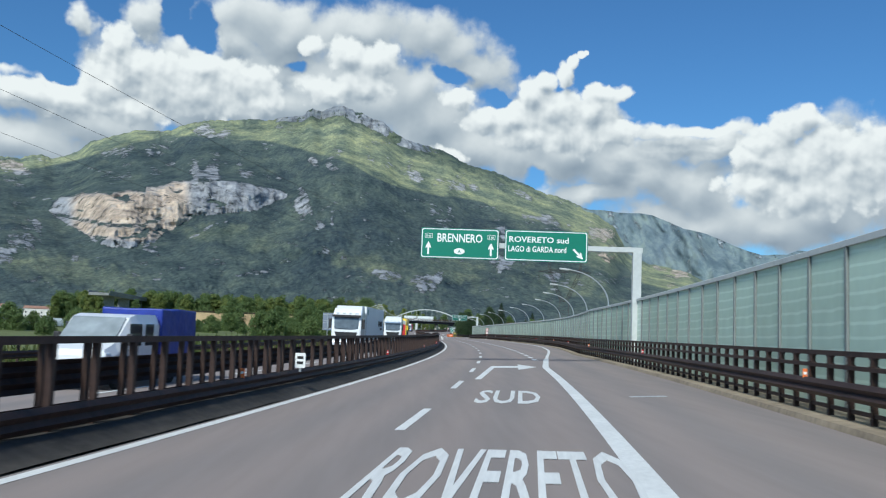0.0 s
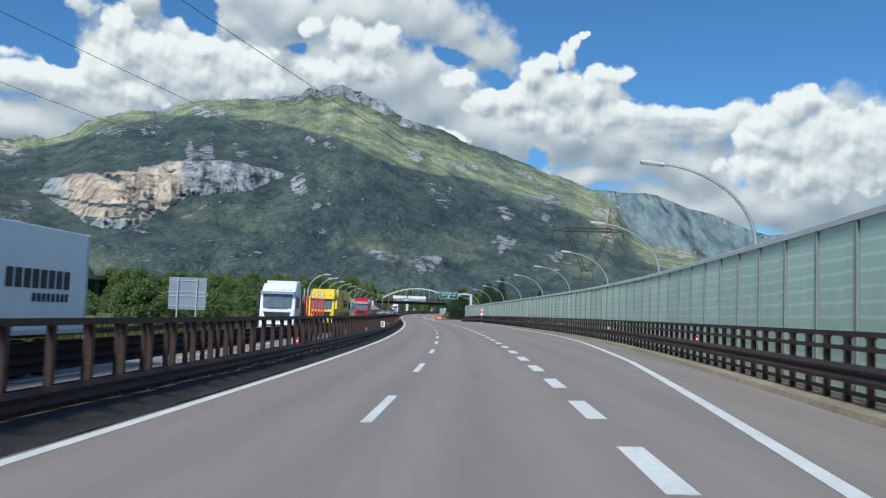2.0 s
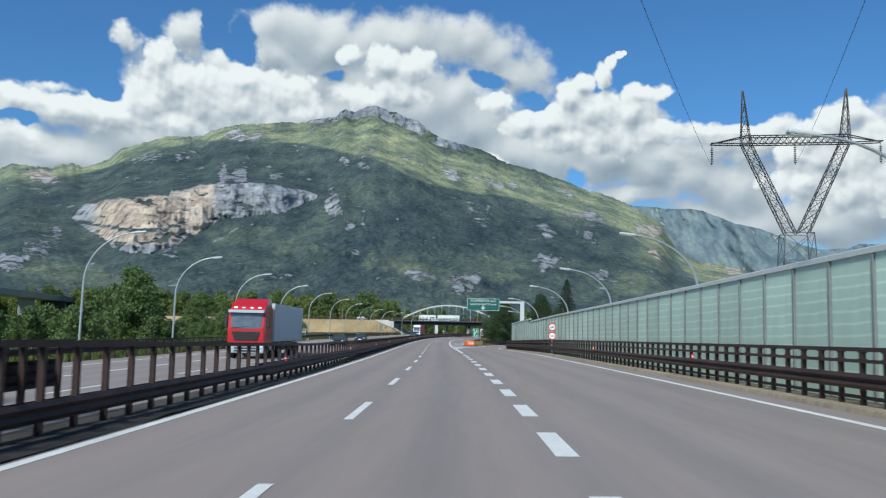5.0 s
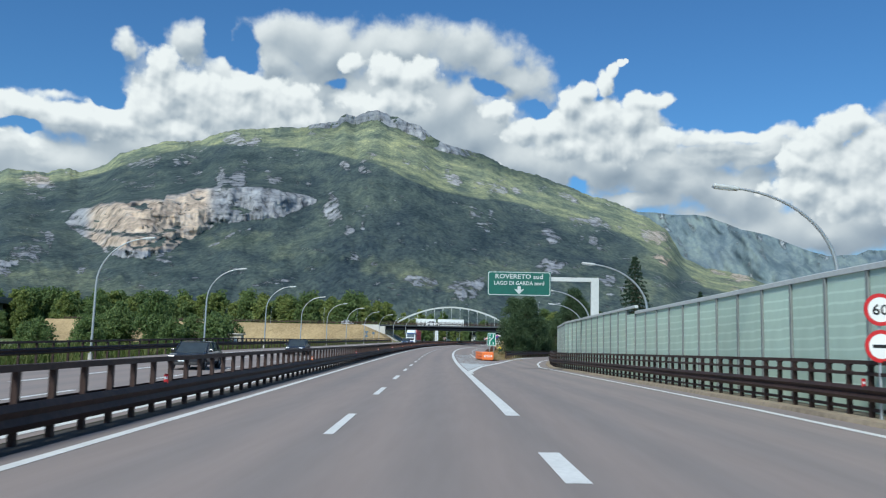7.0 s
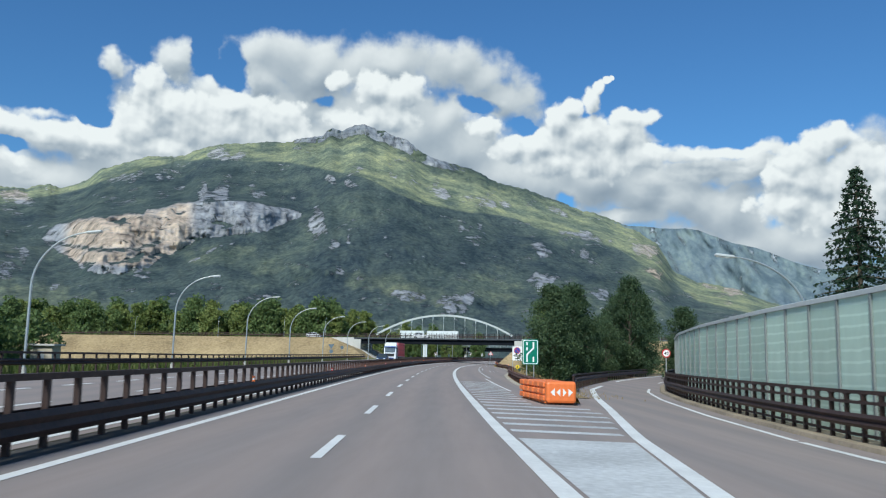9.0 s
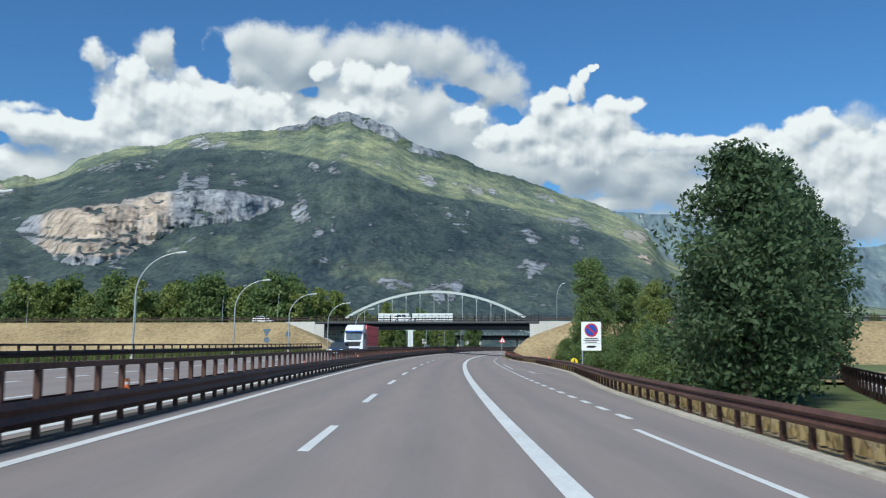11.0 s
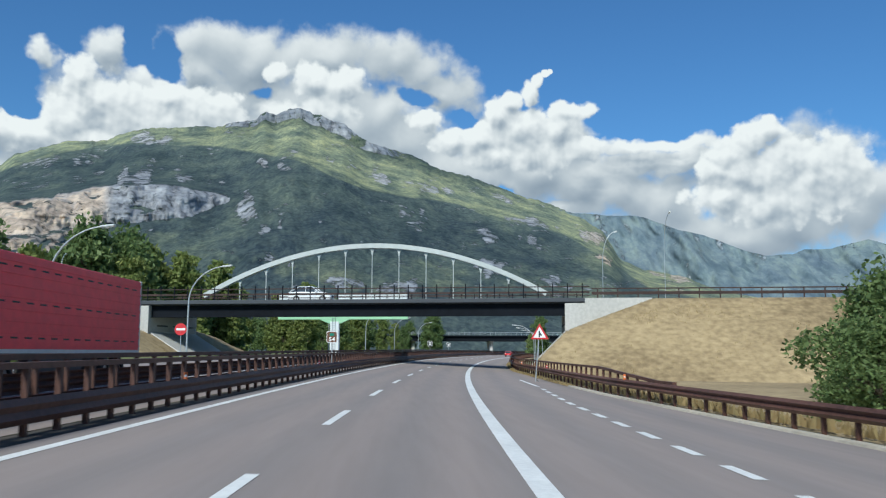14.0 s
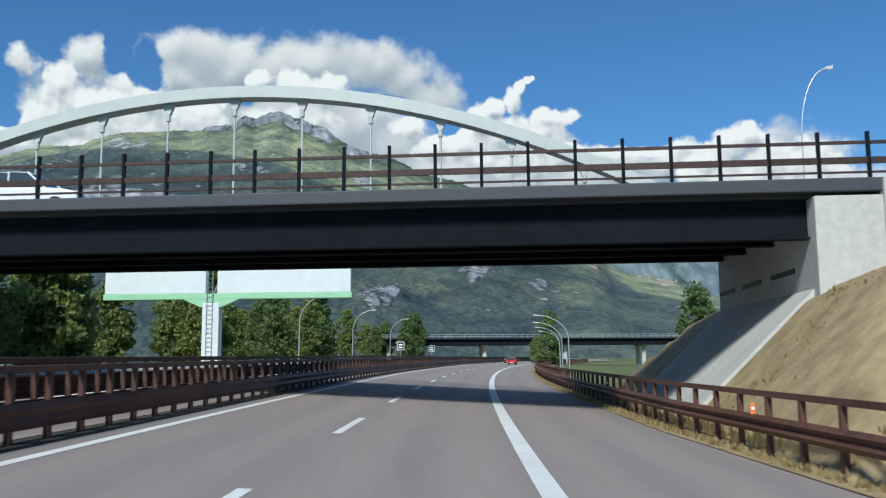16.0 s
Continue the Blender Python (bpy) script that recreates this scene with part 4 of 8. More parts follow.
def lines():
    def strip(s0, s1, d, w, label, z=0.006, material=PAINT):
        bm = bmesh.new()
        dd = d if callable(d) else const(d)
        band(bm, s0, s1, 2.5, lambda s: dd(s) - w / 2, lambda s: dd(s) + w / 2, z)
        tagged(part("road_line", bm, material), label, "road marking", kind="structure")

    def dashes(s0, s1, period, length, d, w, group, z=0.006):
        k = 0
        dd = d if callable(d) else const(d)
        while s0 + k * period < s1:
            a = s0 + k * period
            bm = bmesh.new()
            band(bm, a, a + length, 1.5, lambda s: dd(s) - w / 2, lambda s: dd(s) + w / 2, z)
            tagged(part("lane_dash", bm, PAINT), "white painted lane dash on the asphalt", "road marking", group, "structure")
            k += 1
    strip(-140, 1000, -3.6, 0.22, "solid white edge line along the median")
    dashes(15.27 - 120, 1000, 12, 4.5, 0, 0.19, "dashes between the lanes")
    strip(-140, 62, EDGE, 0.34, "wide white line along the shoulder")
    strip(62, 300, EDGE, 0.24, "white line along the exit lane")
    strip(300, 408, EDGE, 0.22, "white line along the exit ramp")
    dashes(58.1, 232, 6, 3, 3.76, 0.34, "dashes along the exit lane")
    strip(236, 1000, 3.8, 0.34, "wide white line along the shoulder")
    strip(266, 408, RAMP_L, 0.36, "white line along the inside of the ramp")
    strip(328, 357, pick(const(6.65), const(6.9), 360), 0.16, "thin white line along the shoulder")
    dashes(360, 474, 3, 1.6, curve_of([(360, 7.2), (460, 7.2), (475, 7.6)]), 0.22, "dashes along the lay-by")
    strip(475.6, 486, curve_of([(475, 7.6), (486, 7.28)]), 0.2, "short solid white line at the end of the lay-by")
    strip(408.5, 427, 7.78, 0.13, "thin white line of the lay-by")
    strip(398.5, 403.6, 8.7, 0.13, "thin white line of the lay-by")
    for s, a, b in ((398.5, 8.65, 10.4), (403.6, 8.65, 10.4), (408.5, 7.75, 10.6), (427.5, 7.75, 10.4)):
        bm = bmesh.new()
        band(bm, s - 0.07, s + 0.07, 0.2, const(a), const(b), 0.007)
        tagged(part("road_line", bm, PAINT), "thin white line across the lay-by", "road marking", kind="structure")
    # opposite carriageway
    strip(-140, 1000, curve_of([(-150, -6.9), (165, -6.9), (200, -5.3), (410, -5.3), (430, -6.9), (1000, -6.9)]), 0.22, "solid white line of the opposite carriageway")
    dashes(-110, 1000, 12, 4.5, -9.4, 0.19, "dashes of the opposite carriageway")
    dashes(150, 470, 6, 3, -13.1, 0.25, "dashes of the opposite slip lane")
    strip(-140, 1000, -16.9, 0.22, "white edge line of the opposite carriageway")


lines()

# ---- barriers ----
def wave(d0, z0, z1, n=3, deep=0.07, thick=0.02):
    """Closed profile of a corrugated beam whose face looks to +d (deep > 0) or -d."""
    k = n * 4
    face = []
    for i in range(k + 1):
        f = i / k
        face.append((d0 + deep * (0.5 - 0.5 * math.cos(2 * math.pi * n * f)), z0 + (z1 - z0) * f))
    return face + [(a - math.copysign(thick, deep), b) for a, b in face[::-1]]


def rect(d0, d1, z0, z1):
    return [(d0, z0), (d1, z0), (d1, z1), (d0, z1)]


def barrier(name, label, s0, s1, dfun, rails, spacing, post_top, side, material=CORTEN, near=(0, 1e9), zfun=None, gusset=None):
    """A guard rail: rails pulled along the road, and posts as parts of their own where the road passes close."""
    root = new(name)
    root.matrix_basis = Matrix.Translation(P(s0, dfun(s0)))
    inv = root.matrix_basis.inverted()
    tagged(root, label, "guard rail", "guard rails of the motorway")
    for rname, prof, a, b in rails:
        bm = bmesh.new()
        sweep(bm, max(a, s0), min(b, s1), 2.0, prof, dfun, zfun=None if rname == "beam" else zfun)
        bmesh.ops.transform(bm, matrix=inv, verts=bm.verts)
        bmesh.ops.recalc_face_normals(bm, faces=bm.faces)
        part(rname, bm, material, root)

    def post_shape(bm, m, top):
        # an I section with a block that carries the beam
        w = 0.042
        box(bm, -w, w, -0.045, 0.045, -0.75, top, m)
        box(bm, -w * 1.3, -w * 0.8, -0.055, 0.055, -0.75, top, m)
        box(bm, w * 0.8, w * 1.3, -0.055, 0.055, -0.75, top, m)
        if gusset:
            z0, z1 = gusset
            for y in (-1, 1):
                a, b = sorted((0.0, y * 0.16))
                box(bm, -0.04, 0.04, a, b, z1 - 0.05, z1, m)
                box(bm, -0.04, 0.04, a, b, z0, z0 + 0.05, m)
                a, b = sorted((0.04 * y, y * 0.09))
                box(bm, -0.04, 0.04, a, b, z0 + 0.04, z1 - 0.04, m)
    tops = {}
    far = bmesh.new()
    made = 0
    i = 0
    while s0 + i * spacing <= s1:
        s = s0 + i * spacing
        i += 1
        top = round(post_top(s), 2)
        m = at(s, dfun(s), zfun(s) if zfun else 0.0)
        if near[0] <= s <= near[1] and made < 300:
            made += 1
            if top not in tops:
                bm = bmesh.new()
                post_shape(bm, Matrix(), top)
                first = part("post", bm, material, root)
                first.matrix_basis = inv @ m
                tops[top] = first
            else:
                share("post", tops[top], inv @ m, root)
        else:
            for x0, x1, y0, y1 in ((-0.05, 0.05, -0.045, 0.045),):
                box(far, x0, x1, y0, y1, -0.75, top, inv @ m)
    if len(far.verts):
        tagged(part("post", far, material, root), kind="stuff")
    else:
        far.free()
    return root


LIFT = curve_of([(-150, 0.37), (166, 0.37), (196, 0.0), (1000, 0.0)])
barrier("guard_rail", "dark rust-brown double-sided steel guard rail along the median", -100, 330, MEDIAN,
        [("top_rail", rect(-0.07, 0.07, 1.14, 1.25), -1e9, 1e9), ("beam", wave(0.14, 0.29, 0.63, 2, 0.07), -1e9, 184), ("beam", wave(0.14, 0.22, 0.66, 2, 0.07), 184, 1e9),
         ("beam", wave(-0.14, 0.29, 0.61, 2, -0.07), -1e9, 184), ("beam", wave(-0.14, 0.22, 0.66, 2, -0.07), 184, 1e9)],
        1.3, const(1.15), 1, near=(0, 330), zfun=LIFT)
barrier("guard_rail", "red-brown rusted double-sided steel guard rail along the median", 330, 860, MEDIAN,
        [("top_rail", rect(-0.07, 0.07, 1.14, 1.25), -1e9, 1e9), ("beam", wave(0.14, 0.22, 0.66, 2, 0.07), -1e9, 1e9), ("beam", wave(-0.14, 0.22, 0.66, 2, -0.07), -1e9, 1e9)],
        1.3, const(1.15), 1, CORTEN_RED, near=(330, 560))
barrier("guard_rail", "dark rust-brown steel guard rail of the opposite carriageway", -100, 172, const(-6.05),
        [("top_rail", rect(-0.08, 0.08, 1.47, 1.59), -1e9, 1e9), ("beam", wave(-0.16, 0.62, 1.18, 3, -0.085), -1e9, 1e9)],
        1.5, const(1.48), -1, near=(10, 170))
barrier("guard_rail", "rust-brown steel guard rail of the opposite carriageway", 424, 800, const(-6.05),
        [("top_rail", rect(-0.08, 0.08, 1.2, 1.32), -1e9, 1e9), ("beam", wave(-0.16, 0.48, 0.92, 3, -0.085), -1e9, 1e9)],
        1.5, const(1.2), -1, CORTEN_RED, near=(430, 540))
barrier("guard_rail", "rust-brown steel guard rail with three rails on a concrete kerb", -60, 404, BARRIER_R,
        [("top_rail", rect(-0.05, 0.09, 1.36, 1.46), -1e9, 1e9), ("middle_rail", rect(-0.09, 0.05, 1.10, 1.18), -1e9, 1e9), ("beam", wave(-0.14, 0.50, 0.86, 2, -0.085), -1e9, 1e9), ("foot_rail", rect(-0.03, 0.03, 0.26, 0.34), -1e9, 1e9)],
        1.125, const(1.38), -1, near=(10, 345), gusset=(1.15, 1.38))
TOP_RISE = curve_of([(0, 0.0), (462, 0.0), (471, 0.38), (1000, 0.38)])
barrier("guard_rail", "rust-brown steel guard rail along the lay-by and the embankment", 322, 860, BARRIER_M,
        [("beam", wave(-0.12, 0.46, 0.82, 2, -0.085), -1e9, 1e9)],
        1.5, lambda s: 0.80 + TOP_RISE(s), -1, CORTEN_LIGHT, near=(322, 640))


def upper_rail():
    bm = bmesh.new()
    sweep(bm, 460, 860, 2.0, rect(-0.06, 0.09, 0.80, 0.92), BARRIER_M, zfun=TOP_RISE)
    bmesh.ops.recalc_face_normals(bm, faces=bm.faces)
    tagged(part("hand_rail", bm, CORTEN_LIGHT), "rust-brown steel rail on top of the guard rail posts", "rail", kind="structure")


upper_rail()


def median_bank():
    """Dark earth heaped under the first stretch of the median barrier."""
    bm = bmesh.new()
    high = curve_of([(-150, 0.26), (70, 0.26), (110, 0.14), (160, 0.07), (186, 0.02)])
    rows = []
    for i in range(164):
        s = -140 + 2 * i
        h = high(s)
        rows.append([bm.verts.new(P(s, d + 0.05 * noise.noise(Vector((s * 0.4, d, 0))), z + 0.05 * noise.noise(Vector((s * 0.7, d * 3, 2))) * (z > 0))) for d, z in ((-5.7, -0.02), (-5.35, h * 0.8), (-4.9, h), (-4.45, h), (-4.15, h * 0.5), (-3.86, 0.006))])
    for a, b in zip(rows, rows[1:]):
        for k in range(5):
            bm.faces.new((a[k], a[k + 1], b[k + 1], b[k]))
    bmesh.ops.recalc_face_normals(bm, faces=bm.faces)
    tagged(part("earth_bank", bm, SOIL, smooth=True), "low bank of dark earth under the median guard rail", "bank", kind="structure")


median_bank()
barrier("guard_rail", "thin dark guard rail on the far side of the opposite carriageway", -60, 470, const(-19.7),
        [("top_rail", rect(-0.07, 0.07, 1.05, 1.17), -1e9, 1e9), ("beam", wave(0.12, 0.45, 0.8, 2, 0.085), -1e9, 1e9)],
        2.0, const(1.1), 1, near=(100, 460))
barrier("guard_rail", "rust-brown guard rail along the inside of the exit ramp", 330, 400, lambda s: RAMP_L(s) - 1.3,
        [("top_rail", rect(-0.06, 0.06, 0.95, 1.05), -1e9, 1e9), ("beam", wave(0.12, 0.45, 0.8, 2, 0.085), -1e9, 1e9)], 1.5, const(1.0), 1, near=(330, 400))


def kerbs():
    bm = bmesh.new()
    sweep(bm, -80, 404, 3, [(-0.55, -0.05), (-0.5, 0.11), (0.62, 0.13), (0.66, -0.3)], BARRIER_R)
    bmesh.ops.recalc_face_normals(bm, faces=bm.faces)
    tagged(part("kerb", bm, KERB), "stained tan concrete kerb under the guard rail", "kerb", kind="structure")
    bm = bmesh.new()
    sweep(bm, 322, 478, 3, [(-0.55, -0.05), (-0.52, 0.06), (-0.2, 0.07), (-0.17, -0.3)], BARRIER_M)
    bmesh.ops.recalc_face_normals(bm, faces=bm.faces)
    tagged(part("kerb", bm, mat("pale_kerb_concrete", (0.46, 0.41, 0.33), 0.9, vary=0.22, scale=1.2, bump=0.2, bump_scale=20)), "pale concrete kerb along the lay-by", "kerb", kind="structure")
    bm = bmesh.new()
    band(bm, 322, 478, 3, lambda s: BARRIER_M(s) - 0.2, lambda s: BARRIER_M(s) + 2.0, 0.03)
    tagged(part("verge", bm, DRY), "dry straw-coloured verge under the guard rail", "verge", kind="structure")
    bm = bmesh.new()
    band(bm, 478, 700, 3, lambda s: BARRIER_M(s) - 0.62 + 0.12 * noise.noise(Vector((s * 0.35, 0, 0))), lambda s: BARRIER_M(s) + 1.6, 0.02)
    tagged(part("verge", bm, DRY), "dusty straw-coloured strip along the asphalt edge", "verge", kind="structure")
    bm = bmesh.new()
    band(bm, 396, 500, 3, lambda s: BARRIER_M(s) + 1.98, lambda s: BARRIER_M(s) + 34, -0.2)
    tagged(part("verge", bm, DRY), "dry pale meadow behind the lay-by", "verge", kind="structure")


kerbs()


# ---- noise barrier ----
def panel_material():
    m = mat("green_acrylic", (0.53, 0.68, 0.57), 0.25, vary=0.10, scale=0.35)
    n, l = m.node_tree.nodes, m.node_tree.links
    b = n["Principled BSDF"]
    col = b.inputs["Base Color"].links[0].from_socket
    tc = n.new("ShaderNodeTexCoord")
    wv = n.new("ShaderNodeTexWave")
    wv.wave_type, wv.bands_direction = "BANDS", "Z"
    wv.inputs["Scale"].default_value, wv.inputs["Distortion"].default_value, wv.inputs["Detail"].default_value, wv.inputs["Detail Scale"].default_value = 1.0, 2.5, 2.0, 0.5
    l.new(tc.outputs["Object"], wv.inputs["Vector"])
    r = n.new("ShaderNodeValToRGB")
    l.new(wv.outputs["Fac"], r.inputs["Fac"])
    r.color_ramp.elements[0].position, r.color_ramp.elements[0].color = 0.80, (1, 1, 1, 1)
    r.color_ramp.elements[1].position, r.color_ramp.elements[1].color = 0.97, (1.22, 1.17, 1.19, 1)
    mx = n.new("ShaderNodeMix")
    mx.data_type, mx.blend_type = "RGBA", "MULTIPLY"
    mx.inputs["Factor"].default_value = 1.0
    l.new(col, mx.inputs["A"])
    l.new(r.outputs["Color"], mx.inputs["B"])
    info = n.new("ShaderNodeObjectInfo")
    hs = n.new("ShaderNodeHueSaturation")
    mr = n.new("ShaderNodeMapRange")
    mr.inputs["To Min"].default_value, mr.inputs["To Max"].default_value = 0.90, 1.10
    l.new(info.outputs["Random"], mr.inputs["Value"])
    l.new(mr.outputs["Result"], hs.inputs["Value"])
    l.new(mx.outputs["Result"], hs.inputs["Color"])
    l.new(hs.outputs["Color"], b.inputs["Base Color"])
    return m


PANEL = panel_material()
WALL_POST = mat("dark_grey_post", (0.20, 0.22, 0.215), 0.6, vary=0.15, scale=1.5)
WALL_D = lambda s: BARRIER_R(s) + 0.85


def noise_wall():
    root = new("noise_barrier")
    root.matrix_basis = Matrix.Translation(P(0, WALL_D(0)))
    inv = root.matrix_basis.inverted()
    tagged(root, "tall green translucent noise barrier with grey steel posts and cap", "noise barrier", kind="structure")
    step = 2.5
    s = -77.5
    panel = post = None
    tall = lambda v: 3.95 if v < 266 else 4.3
    while s < 352:
        a, b = P(s, WALL_D(s)), P(s + step, WALL_D(s + step))
        d = (b - a).normalized()
        x = d.cross(Vector((0, 0, 1))).normalized()
        m = Matrix((x, d, x.cross(d))).transposed().to_4x4()
        m.translation = (a + b) / 2
        ln = (b - a).length
        h = tall(s)
        sc = Matrix.Diagonal((1, ln / step, h / 3.95, 1))
        if panel is None:
            bm = bmesh.new()
            box(bm, -0.02, 0.02, -1.2, 1.2, 0.02, 3.83)
            panel = part("panel", bm, PANEL, root)
            panel.matrix_basis = inv @ m @ sc
            bm = bmesh.new()
            box(bm, -0.09, -0.06, -0.06, 0.06, -0.3, 3.86)
            box(bm, 0.05, 0.07, -0.06, 0.06, -0.3, 3.86)
            box(bm, -0.05, 0.05, -0.012, 0.012, -0.3, 3.86)
            post = part("post", bm, WALL_POST, root)
        else:
            share("panel", panel, inv @ m @ sc, root)
        mp = m.copy()
        mp.translation = a
        if s < -77:
            post.matrix_basis = inv @ mp
        else:
            share("post", post, inv @ mp @ Matrix.Diagonal((1, 1, h / 3.95, 1)), root)
        s += step
    for s0, s1, h in ((-77.5, 265, 3.95), (265, 352, 4.3)):
        bm = bmesh.new()
        sweep(bm, s0, s1, 2.5, [(-0.10, h - 0.16), (0.10, h - 0.16), (0.10, h - 0.02), (0.0, h + 0.02), (-0.10, h - 0.02)], WALL_D)
        bmesh.ops.transform(bm, matrix=inv, verts=bm.verts)
        bmesh.ops.recalc_face_normals(bm, faces=bm.faces)
        part("cap", bm, GREY_PAINT, root, "grey sheet-metal cap")


noise_wall()


# ---- road lettering, gore ----
def fitted_text(name, body, x, y, w, h, m, material, parent, depth=0.006):
    """Lettering scaled to a box w by h whose lower left corner is at x, y."""
    ob = text(name, body, 1.0, Matrix(), material, parent, depth=depth)
    co = [v.co for v in ob.data.vertices]
    x0, x1 = min(c.x for c in co), max(c.x for c in co)
    y0, y1 = min(c.y for c in co), max(c.y for c in co)
    sx, sy = w / (x1 - x0), h / (y1 - y0)
    ob.matrix_basis = m @ Matrix.Translation((x, y, 0)) @ Matrix.Diagonal((sx, sy, 1, 1)) @ Matrix.Translation((-x0, -y0, 0))
    return ob


def flat(name, points, m, material, parent=None, z=0.006, label="", thick=0.0):
    """A flat painted shape in the x, y plane of m."""
    bm = bmesh.new()
    f = bm.faces.new([bm.verts.new(m @ Vector((x, y, z))) for x, y in points])
    if thick:
        g = bmesh.ops.extrude_face_region(bm, geom=[f])
        n = (m.to_3x3() @ Vector((0, 0, -thick)))
        bmesh.ops.translate(bm, vec=n, verts=[v for v in g["geom"] if isinstance(v, bmesh.types.BMVert)])
        bmesh.ops.recalc_face_normals(bm, faces=bm.faces)
    return part(name, bm, material, parent, label)


def lettering():
    o = fitted_text("road_lettering", "SUD", 0, 0, 1.75, 5.0, laid(21.6, 0.92, 0.008), PAINT, None, 0.002)
    tagged(o, "white painted SUD lettering on the asphalt", "road marking", kind="structure")
    o = fitted_text("road_lettering", "ROVERETO", 0, 0, 3.25, 5.0, laid(8.0, 0.35, 0.008), PAINT, None, 0.002)
    tagged(o, "white painted ROVERETO lettering on the asphalt", "road marking", kind="structure")
    # bent arrow to the right
    m = laid(33.0, 0.42)
    a = flat("road_arrow", [(0.0, 0), (0.25, 0), (0.52, 11.6), (1.75, 12.0), (1.75, 9.4), (2.75, 13.4), (1.75, 17.2), (1.75, 14.6), (0.3, 14.0)], m, PAINT)
    tagged(a, "white painted arrow bending to the right", "road marking", kind="structure")
    a = flat("road_mark", [(0, 0), (1.1, 0.5), (1.1, 0.9), (0, 0.4)], laid(24.6, 5.2), PAINT_OLD)
    tagged(a, "worn white mark on the shoulder", "road marking", kind="structure")
    # gore: white wedge, then chevron bars
    bm = bmesh.new()
    band(bm, 270, 297, 1.5, const(4.05), lambda s: max(4.1, RAMP_L(s) - 0.25), 0.005)
    tagged(part("gore_paint", bm, PAINT_OLD), "worn white painted wedge between motorway and ramp", "road marking", kind="structure")
    s = 299.0
    while s < 345:
        bm = bmesh.new()
        r = RAMP_L(s) - 0.3 if s < 312 else 6.3 + (s - 312) * 0.01
        band(bm, s, s + 0.75, 0.4, const(4.1), const(min(r, 8.4)), 0.006)
        if r > 4.8:
            tagged(part("gore_bar", bm, PAINT_OLD), "white painted bar of the hatched gore", "road marking", "bars of the gore", "structure")
        s += 2.4


lettering()


# ---- signs ----
def rounded(w, h, r, n=5):
    pts = []
    for cx, cy, a0 in ((w - r, r, -90), (w - r, h - r, 0), (r, h - r, 90), (r, r, 180)):
        for i in range(n + 1):
            a = radians(a0 + 90 * i / n)
            pts.append((cx + r * math.cos(a), cy + r * math.sin(a)))
    return pts


def ring(w, h, r, inset, t):
    a = [(x + inset, y + inset) for x, y in rounded(w - 2 * inset, h - 2 * inset, r)]
    b = [(x + inset + t, y + inset + t) for x, y in rounded(w - 2 * inset - 2 * t, h - 2 * inset - 2 * t, r)]
    return a, b


def border(m, w, h, parent, material=WHITE, inset=0.04, t=0.05, r=0.12, z=0.004):
    a, b = ring(w, h, r, inset, t)
    bm = bmesh.new()
    va = [bm.verts.new(m @ Vector((x, y, z))) for x, y in a]
    vb = [bm.verts.new(m @ Vector((x, y, z))) for x, y in b]
    k = len(a)
    for i in range(k):
        bm.faces.new((va[i], va[(i + 1) % k], vb[(i + 1) % k], vb[i]))
    return part("border", bm, material, parent)


def facing(origin, right):
    """A sign's frame: x along right, y up, z towards the traffic."""
    x = Vector((right[0], right[1], 0)).normalized()
    y = Vector((0, 0, 1))
    m = Matrix((x, y, x.cross(y))).transposed().to_4x4()
    m.translation = origin
    return m


def board(m, w, h, parent, material=SIGN_GREEN, rim=WHITE):
    b = flat("panel", rounded(w, h, 0.1), m, material, parent, z=0.0, thick=0.05)
    border(m, w, h, b, rim)
    for y in (0.3, 0.7):
        bm = bmesh.new()
        box(bm, 0.2, w - 0.2, h * y - 0.04, h * y + 0.04, -0.12, -0.052, m)
        part("stiffener", bm, GREY_PAINT, b)
    return b


def arrow_shape(x, y, s, turn):
    pts = [(-0.07, -0.5), (0.07, -0.5), (0.07, 0.05), (0.2, -0.02), (0.2, 0.1), (0.0, 0.5), (-0.2, 0.1), (-0.2, -0.02), (-0.07, 0.05)]
    c, q = math.cos(radians(turn)), math.sin(radians(turn))
    return [(x + s * (px * c - py * q), y + s * (px * q + py * c)) for px, py in pts]


